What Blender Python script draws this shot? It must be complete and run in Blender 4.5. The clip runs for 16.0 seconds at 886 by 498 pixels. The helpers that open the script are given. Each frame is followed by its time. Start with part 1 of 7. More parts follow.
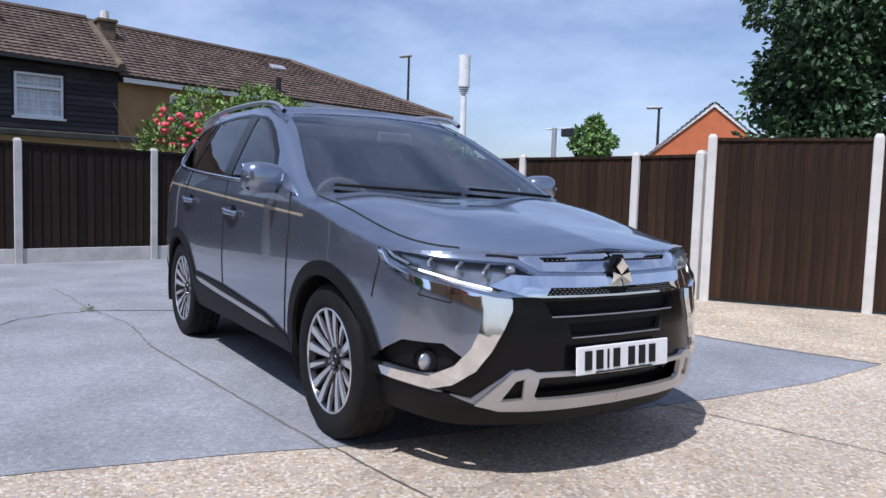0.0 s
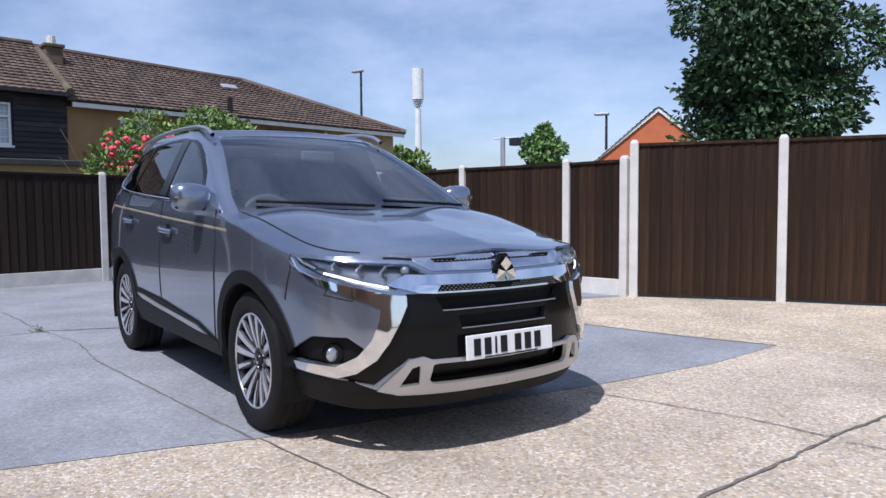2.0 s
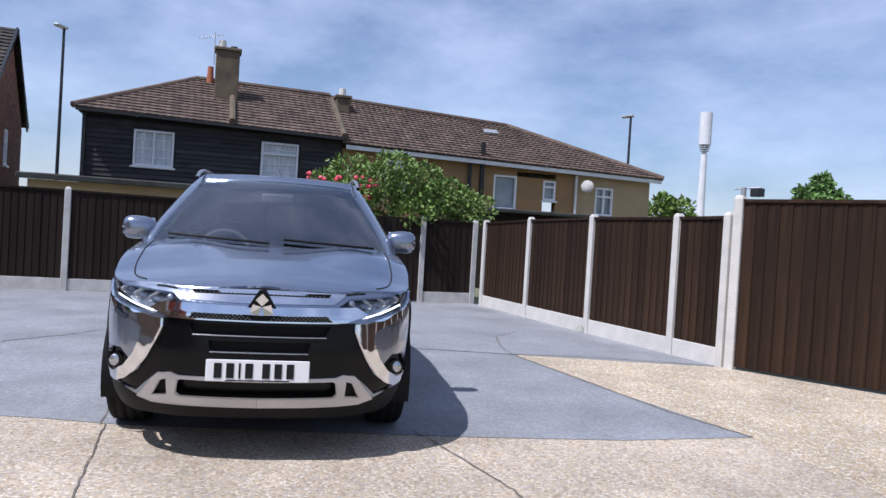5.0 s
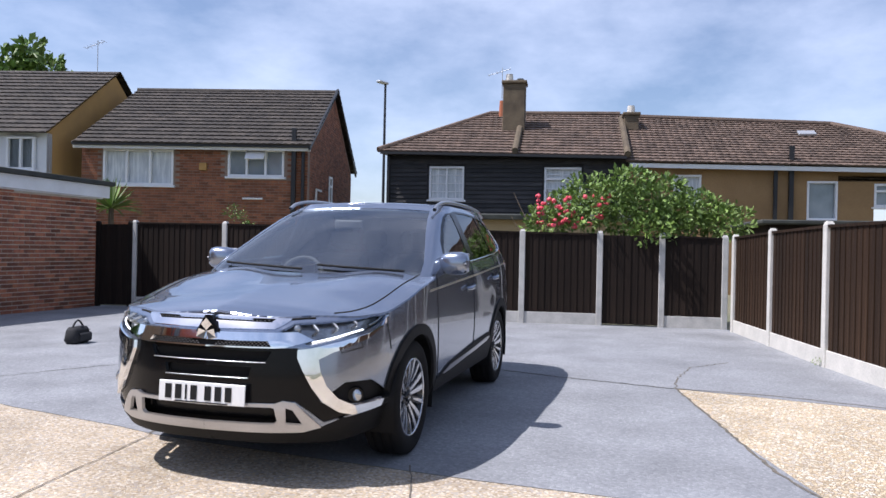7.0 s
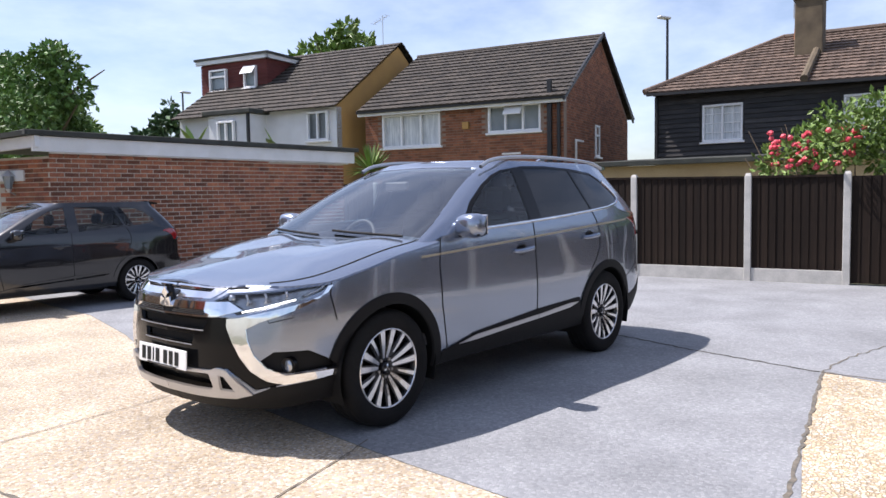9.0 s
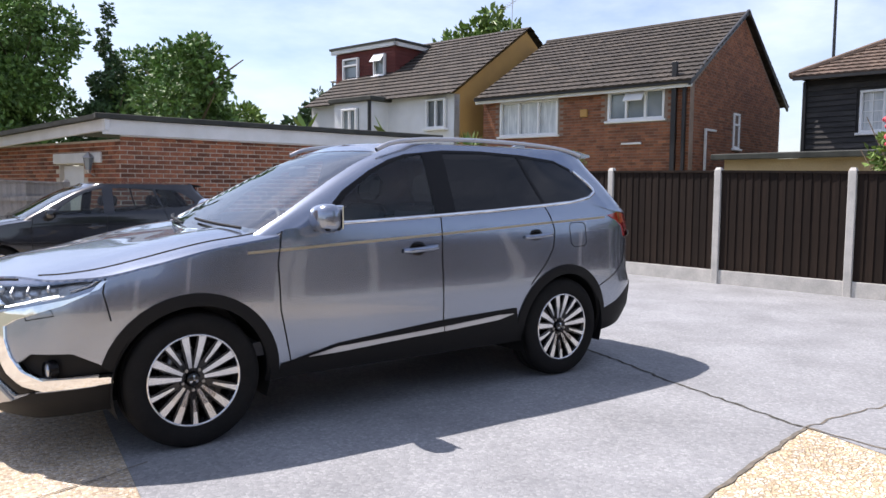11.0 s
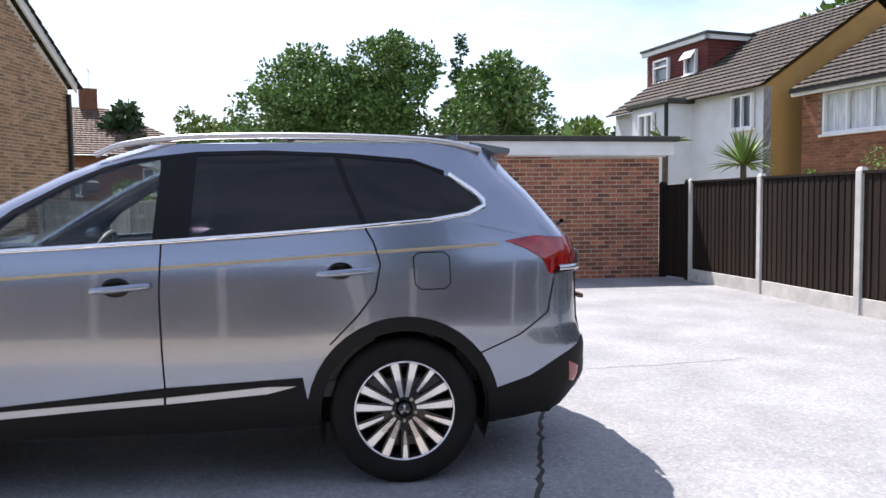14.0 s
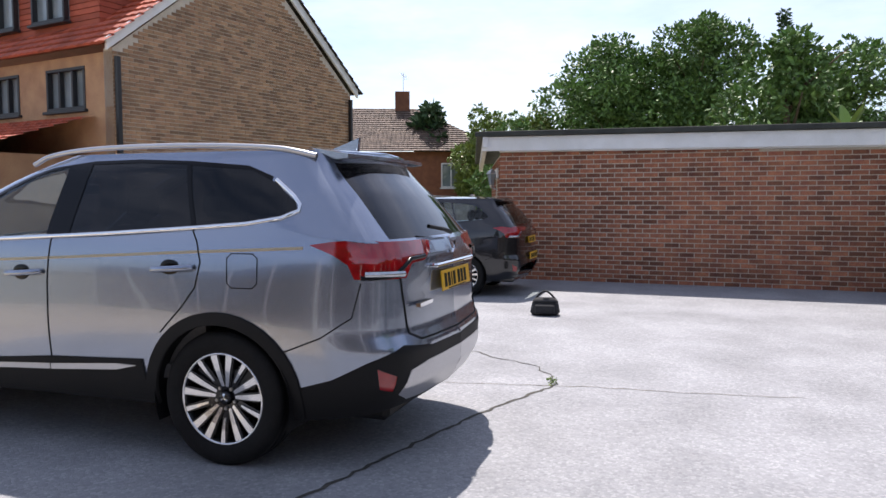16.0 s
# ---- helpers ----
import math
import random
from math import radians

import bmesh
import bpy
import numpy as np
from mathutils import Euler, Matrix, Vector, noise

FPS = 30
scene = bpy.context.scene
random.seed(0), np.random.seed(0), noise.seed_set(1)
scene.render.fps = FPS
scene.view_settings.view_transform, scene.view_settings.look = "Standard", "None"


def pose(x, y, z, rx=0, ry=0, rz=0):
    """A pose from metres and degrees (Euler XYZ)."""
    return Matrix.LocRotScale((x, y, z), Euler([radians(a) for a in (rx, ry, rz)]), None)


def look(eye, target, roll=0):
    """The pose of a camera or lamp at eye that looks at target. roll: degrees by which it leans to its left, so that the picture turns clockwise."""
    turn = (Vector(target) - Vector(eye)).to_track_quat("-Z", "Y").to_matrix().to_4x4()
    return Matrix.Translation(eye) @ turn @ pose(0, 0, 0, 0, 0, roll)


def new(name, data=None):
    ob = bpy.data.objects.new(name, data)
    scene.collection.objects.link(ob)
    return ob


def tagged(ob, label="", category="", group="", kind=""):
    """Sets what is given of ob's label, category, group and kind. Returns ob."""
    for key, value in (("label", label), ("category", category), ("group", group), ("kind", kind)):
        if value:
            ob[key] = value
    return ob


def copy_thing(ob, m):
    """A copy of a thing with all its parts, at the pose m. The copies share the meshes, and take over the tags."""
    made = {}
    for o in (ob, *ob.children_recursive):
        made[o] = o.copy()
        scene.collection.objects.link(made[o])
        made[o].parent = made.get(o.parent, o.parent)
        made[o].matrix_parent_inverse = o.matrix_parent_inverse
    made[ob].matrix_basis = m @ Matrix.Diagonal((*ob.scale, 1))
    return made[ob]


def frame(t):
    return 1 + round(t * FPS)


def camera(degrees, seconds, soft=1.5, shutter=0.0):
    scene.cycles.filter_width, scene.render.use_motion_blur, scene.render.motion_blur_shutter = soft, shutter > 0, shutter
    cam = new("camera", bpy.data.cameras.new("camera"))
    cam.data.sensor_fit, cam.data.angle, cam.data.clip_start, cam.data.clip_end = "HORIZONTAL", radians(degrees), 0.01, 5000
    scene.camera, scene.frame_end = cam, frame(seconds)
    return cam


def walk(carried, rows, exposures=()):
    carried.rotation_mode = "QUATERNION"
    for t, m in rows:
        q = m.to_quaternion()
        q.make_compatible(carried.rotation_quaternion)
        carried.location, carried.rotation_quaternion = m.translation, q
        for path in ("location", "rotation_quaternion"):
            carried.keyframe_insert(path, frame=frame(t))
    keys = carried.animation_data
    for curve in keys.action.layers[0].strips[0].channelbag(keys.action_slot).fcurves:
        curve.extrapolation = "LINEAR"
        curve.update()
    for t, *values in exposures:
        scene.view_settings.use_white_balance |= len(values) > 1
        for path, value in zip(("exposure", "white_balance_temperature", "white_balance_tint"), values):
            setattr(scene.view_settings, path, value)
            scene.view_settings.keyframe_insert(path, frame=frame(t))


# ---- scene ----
cam = camera(61.5, 16.0)
PATH = [
    (0, (4.415, -2.255, 1.13), (2.74, -1.173, 0.979), 1.8),
    (0.5, (4.413, -2.273, 1.126), (2.725, -1.208, 1.0), 1.4),
    (1, (4.435, -2.28, 1.111), (2.762, -1.2, 0.924), 1.4),
    (1.5, (4.579, -2.261, 1.132), (2.944, -1.118, 0.996), 1.2),
    (2, (4.905, -2.237, 1.129), (3.28, -1.077, 1.009), -0.4),
    (2.5, (5.141, -2.037, 1.118), (3.544, -0.839, 1.003), -2.7),
    (3, (5.478, -1.795, 1.169), (3.808, -0.701, 1.036), -6.0),
    (3.2, (5.631, -1.701, 1.194), (3.918, -0.673, 1.102), -3.6),
    (5.3, (6.235, 0.497, 1.248), (4.244, 0.686, 1.228), 2.4),
    (5.5, (6.205, 0.716, 1.282), (4.205, 0.725, 1.252), 1.4),
    (6, (6.098, 1.242, 1.303), (4.108, 1.039, 1.304), 3.1),
    (6.5, (5.97, 1.777, 1.298), (4.001, 1.428, 1.281), 1.2),
    (7, (5.784, 2.275, 1.287), (3.856, 1.743, 1.284), 1.2),
    (7.5, (5.486, 2.792, 1.279), (3.597, 2.139, 1.209), 0.3),
    (8, (5.155, 3.277, 1.289), (3.363, 2.39, 1.273), 0.5),
    (8.5, (4.766, 3.626, 1.354), (3.096, 2.531, 1.247), 0.9),
    (9, (4.468, 3.984, 1.372), (2.951, 2.688, 1.232), -1.0),
    (9.2, (4.345, 4.079, 1.365), (2.868, 2.74, 1.202), -1.1),
    (11.3, (2.233, 4.734, 1.349), (1.141, 3.065, 1.202), -1.6),
    (11.5, (2.02, 4.766, 1.367), (1.001, 3.051, 1.227), -3.5),
    (12, (1.401, 4.763, 1.357), (0.463, 3.01, 1.137), -3.8),
    (12.5, (0.838, 4.778, 1.365), (0.111, 2.923, 1.195), -3.6),
    (13, (0.198, 4.643, 1.347), (-0.347, 2.73, 1.133), -0.5),
    (13.5, (-0.456, 4.484, 1.376), (-0.945, 2.55, 1.241), -2.9),
    (14, (-1.09, 4.364, 1.336), (-1.338, 2.383, 1.215), -0.7),
    (14.5, (-1.757, 4.305, 1.341), (-1.894, 2.319, 1.144), -3.5),
    (15, (-2.362, 4.228, 1.357), (-2.255, 2.238, 1.187), -0.6),
    (15.5, (-3.024, 4.227, 1.357), (-2.745, 2.257, 1.16), -2.0),
    (16, (-3.615, 4.1, 1.388), (-2.986, 2.207, 1.251), -0.1),
]
EXPOSURES = [(0, 0.0, 5700, 17), (3, 0.03, 5700, 17), (5.5, 0.03, 5800, 17), (7, 0.31, 6050, 17), (9, 0.58, 6350, 17), (12.5, 0.82, 6600, 17), (14, 1.0, 6600, 17), (15, 0.92, 6600, 17), (16, 0.66, 6600, 17)]
walk(cam, [(t, look(eye, target, roll)) for t, eye, target, roll in PATH], EXPOSURES)

# ---- light ----
SUN_WAY = Vector((-0.26, 0.53, -1.0)).normalized()
SUN_EL, SUN_AZ = math.asin(-SUN_WAY.z), math.atan2(-SUN_WAY.x, -SUN_WAY.y)
world = bpy.data.worlds.new("sky")
scene.world = world
world.use_nodes = True
wt = world.node_tree
wt.nodes.clear()
w_out, w_bg, w_sky = (wt.nodes.new(n) for n in ("ShaderNodeOutputWorld", "ShaderNodeBackground", "ShaderNodeTexSky"))
w_sky.sky_type, w_sky.sun_disc = "NISHITA", False
w_sky.sun_elevation, w_sky.sun_rotation = SUN_EL, SUN_AZ
w_sky.air_density, w_sky.dust_density, w_sky.ozone_density = 1.0, 0.8, 2.5
w_co, w_map, w_noise, w_ramp, w_mix = (wt.nodes.new(n) for n in ("ShaderNodeTexCoord", "ShaderNodeMapping", "ShaderNodeTexNoise", "ShaderNodeValToRGB", "ShaderNodeMixRGB"))
w_map.inputs["Scale"].default_value = (1.4, 2.2, 5.0)
w_noise.inputs["Scale"].default_value, w_noise.inputs["Detail"].default_value, w_noise.inputs["Roughness"].default_value = 1.6, 7, 0.6
w_ramp.color_ramp.elements[0].position, w_ramp.color_ramp.elements[1].position = 0.36, 0.92
w_ramp.color_ramp.elements[0].color, w_ramp.color_ramp.elements[1].color = (0.05, 0.05, 0.05, 1), (0.5, 0.5, 0.5, 1)
w_mix.inputs["Color2"].default_value = (12.2, 12.9, 14.4, 1)
wt.links.new(w_co.outputs["Generated"], w_map.inputs["Vector"])
wt.links.new(w_map.outputs["Vector"], w_noise.inputs["Vector"])
wt.links.new(w_noise.outputs["Fac"], w_ramp.inputs["Fac"])
wt.links.new(w_ramp.outputs["Color"], w_mix.inputs["Fac"])
wt.links.new(w_sky.outputs["Color"], w_mix.inputs["Color1"])
wt.links.new(w_mix.outputs["Color"], w_bg.inputs["Color"])
wt.links.new(w_bg.outputs["Background"], w_out.inputs["Surface"])
w_bg.inputs["Strength"].default_value = 0.102
sun = new("sun", bpy.data.lights.new("sun", "SUN"))
sun.data.energy, sun.data.angle, sun.data.color = 4.7, radians(0.53), (1.0, 0.96, 0.9)
sun.matrix_world = look((0, 0, 30), Vector((0, 0, 30)) + SUN_WAY)


# ---- materials ----
def mat(name, color, rough=0.6, metal=0.0, color2=None, scale=8.0, grain=0.0, grain_scale=60.0, bump=0.0, bump_scale=40.0, coat=0.0, stretch=(1, 1, 1), rand=0.0, spec=0.5, detail=6):
    """A surface with two colours mixed by a broad noise, fine grain on top, bump, and a share of change from piece to piece."""
    m = bpy.data.materials.new(name)
    m.use_nodes = True
    nt = m.node_tree
    b = nt.nodes["Principled BSDF"]
    b.inputs["Roughness"].default_value, b.inputs["Metallic"].default_value = rough, metal
    b.inputs["Coat Weight"].default_value, b.inputs["Coat Roughness"].default_value = coat, 0.03
    b.inputs["Specular IOR Level"].default_value = spec
    co, mp = nt.nodes.new("ShaderNodeTexCoord"), nt.nodes.new("ShaderNodeMapping")
    mp.inputs["Scale"].default_value = stretch
    nt.links.new(co.outputs["Object"], mp.inputs["Vector"])
    out = None
    if color2:
        n, mx = nt.nodes.new("ShaderNodeTexNoise"), nt.nodes.new("ShaderNodeMixRGB")
        n.inputs["Scale"].default_value, n.inputs["Detail"].default_value = scale, detail
        r = nt.nodes.new("ShaderNodeValToRGB")
        r.color_ramp.elements[0].position, r.color_ramp.elements[1].position = 0.32, 0.68
        mx.inputs["Color1"].default_value, mx.inputs["Color2"].default_value = (*color, 1), (*color2, 1)
        nt.links.new(mp.outputs["Vector"], n.inputs["Vector"])
        nt.links.new(n.outputs["Fac"], r.inputs["Fac"])
        nt.links.new(r.outputs["Color"], mx.inputs["Fac"])
        out = mx.outputs["Color"]
    if grain or rand:
        hs = nt.nodes.new("ShaderNodeHueSaturation")
        if out:
            nt.links.new(out, hs.inputs["Color"])
        else:
            hs.inputs["Color"].default_value = (*color, 1)
        val = None
        if grain:
            n2, mr = nt.nodes.new("ShaderNodeTexNoise"), nt.nodes.new("ShaderNodeMapRange")
            n2.inputs["Scale"].default_value, n2.inputs["Detail"].default_value = grain_scale, 3
            mr.inputs["From Min"].default_value, mr.inputs["From Max"].default_value = 0.3, 0.7
            mr.inputs["To Min"].default_value, mr.inputs["To Max"].default_value = 1 - grain, 1 + grain
            nt.links.new(mp.outputs["Vector"], n2.inputs["Vector"])
            nt.links.new(n2.outputs["Fac"], mr.inputs["Value"])
            val = mr.outputs["Result"]
        if rand:
            oi, mr2 = nt.nodes.new("ShaderNodeObjectInfo"), nt.nodes.new("ShaderNodeMapRange")
            geo, add, frac = nt.nodes.new("ShaderNodeNewGeometry"), nt.nodes.new("ShaderNodeMath"), nt.nodes.new("ShaderNodeMath")
            frac.operation = "FRACT"
            nt.links.new(oi.outputs["Random"], add.inputs[0])
            nt.links.new(geo.outputs["Random Per Island"], add.inputs[1])
            nt.links.new(add.outputs[0], frac.inputs[0])
            mr2.inputs["To Min"].default_value, mr2.inputs["To Max"].default_value = 1 - rand, 1 + rand
            nt.links.new(frac.outputs[0], mr2.inputs["Value"])
            if val is None:
                val = mr2.outputs["Result"]
            else:
                mu = nt.nodes.new("ShaderNodeMath")
                mu.operation = "MULTIPLY"
                nt.links.new(val, mu.inputs[0])
                nt.links.new(mr2.outputs["Result"], mu.inputs[1])
                val = mu.outputs[0]
        nt.links.new(val, hs.inputs["Value"])
        out = hs.outputs["Color"]
    if out:
        nt.links.new(out, b.inputs["Base Color"])
    else:
        b.inputs["Base Color"].default_value = (*color, 1)
    if bump:
        n3, bp = nt.nodes.new("ShaderNodeTexNoise"), nt.nodes.new("ShaderNodeBump")
        n3.inputs["Scale"].default_value, n3.inputs["Detail"].default_value = bump_scale, 5
        bp.inputs["Strength"].default_value, bp.inputs["Distance"].default_value = bump, 0.01
        nt.links.new(mp.outputs["Vector"], n3.inputs["Vector"])
        nt.links.new(n3.outputs["Fac"], bp.inputs["Height"])
        nt.links.new(bp.outputs["Normal"], b.inputs["Normal"])
    return m


def pebbles(name, stones, bed, scale, bump, far_mix=0.0, rough=0.85):
    """Stones set in a bed: cells of several colours with the bed between them, and a broad stain."""
    m = bpy.data.materials.new(name)
    m.use_nodes = True
    nt = m.node_tree
    b = nt.nodes["Principled BSDF"]
    b.inputs["Roughness"].default_value, b.inputs["Specular IOR Level"].default_value = rough, 0.3
    co = nt.nodes.new("ShaderNodeTexCoord")
    v, v2 = nt.nodes.new("ShaderNodeTexVoronoi"), nt.nodes.new("ShaderNodeTexVoronoi")
    v.inputs["Scale"].default_value = v2.inputs["Scale"].default_value = scale
    v2.feature = "DISTANCE_TO_EDGE"
    sep, ramp = nt.nodes.new("ShaderNodeSeparateColor"), nt.nodes.new("ShaderNodeValToRGB")
    ramp.color_ramp.interpolation = "CONSTANT"
    while len(ramp.color_ramp.elements) < len(stones):
        ramp.color_ramp.elements.new(0.5)
    for k, c in enumerate(stones):
        ramp.color_ramp.elements[k].position, ramp.color_ramp.elements[k].color = k / len(stones), (*c, 1)
    edge, mx = nt.nodes.new("ShaderNodeMapRange"), nt.nodes.new("ShaderNodeMixRGB")
    edge.inputs["From Min"].default_value, edge.inputs["From Max"].default_value = 0.02, 0.12
    mx.inputs["Color1"].default_value = (*bed, 1)
    stain, sr, mx2 = nt.nodes.new("ShaderNodeTexNoise"), nt.nodes.new("ShaderNodeMapRange"), nt.nodes.new("ShaderNodeMixRGB")
    stain.inputs["Scale"].default_value, stain.inputs["Detail"].default_value = 1.3, 8
    sr.inputs["From Min"].default_value, sr.inputs["From Max"].default_value = 0.35, 0.7
    sr.inputs["To Min"].default_value, sr.inputs["To Max"].default_value = 1.1, 0.78
    mx2.blend_type = "MULTIPLY"
    mx2.inputs["Fac"].default_value = 1
    bp = nt.nodes.new("ShaderNodeBump")
    bp.inputs["Strength"].default_value, bp.inputs["Distance"].default_value = bump, 0.006
    for s, d in ((co.outputs["Object"], v.inputs["Vector"]), (co.outputs["Object"], v2.inputs["Vector"]), (co.outputs["Object"], stain.inputs["Vector"]),
                 (v.outputs["Color"], sep.inputs["Color"]), (sep.outputs["Red"], ramp.inputs["Fac"]), (v2.outputs["Distance"], edge.inputs["Value"]),
                 (edge.outputs["Result"], mx.inputs["Fac"]), (ramp.outputs["Color"], mx.inputs["Color2"]), (mx.outputs["Color"], mx2.inputs["Color1"]),
                 (stain.outputs["Fac"], sr.inputs["Value"]), (sr.outputs["Result"], mx2.inputs["Color2"]), (mx2.outputs["Color"], b.inputs["Base Color"]),
                 (edge.outputs["Result"], bp.inputs["Height"]), (bp.outputs["Normal"], b.inputs["Normal"])):
        nt.links.new(s, d)
    return m


def glass(name, tint, rough=0.0, mixing=0.06):
    """A thin tinted pane: mostly clear, mirroring more at a slant."""
    m = bpy.data.materials.new(name)
    m.use_nodes = True
    nt = m.node_tree
    nt.nodes.clear()
    o, tr, gl, mx, lw, pw, mr = (nt.nodes.new(n) for n in ("ShaderNodeOutputMaterial", "ShaderNodeBsdfTransparent", "ShaderNodeBsdfGlossy", "ShaderNodeMixShader", "ShaderNodeLayerWeight", "ShaderNodeMath", "ShaderNodeMapRange"))
    tr.inputs["Color"].default_value = (*tint, 1)
    gl.inputs["Roughness"].default_value = rough
    lw.inputs["Blend"].default_value = 0.5
    pw.operation = "POWER"
    pw.inputs[1].default_value = 4.0
    mr.inputs["To Min"].default_value, mr.inputs["To Max"].default_value = mixing, 1.0
    nt.links.new(lw.outputs["Facing"], pw.inputs[0])
    nt.links.new(pw.outputs[0], mr.inputs["Value"])
    nt.links.new(mr.outputs["Result"], mx.inputs["Fac"])
    nt.links.new(tr.outputs["BSDF"], mx.inputs[1])
    nt.links.new(gl.outputs["BSDF"], mx.inputs[2])
    nt.links.new(mx.outputs["Shader"], o.inputs["Surface"])
    return m


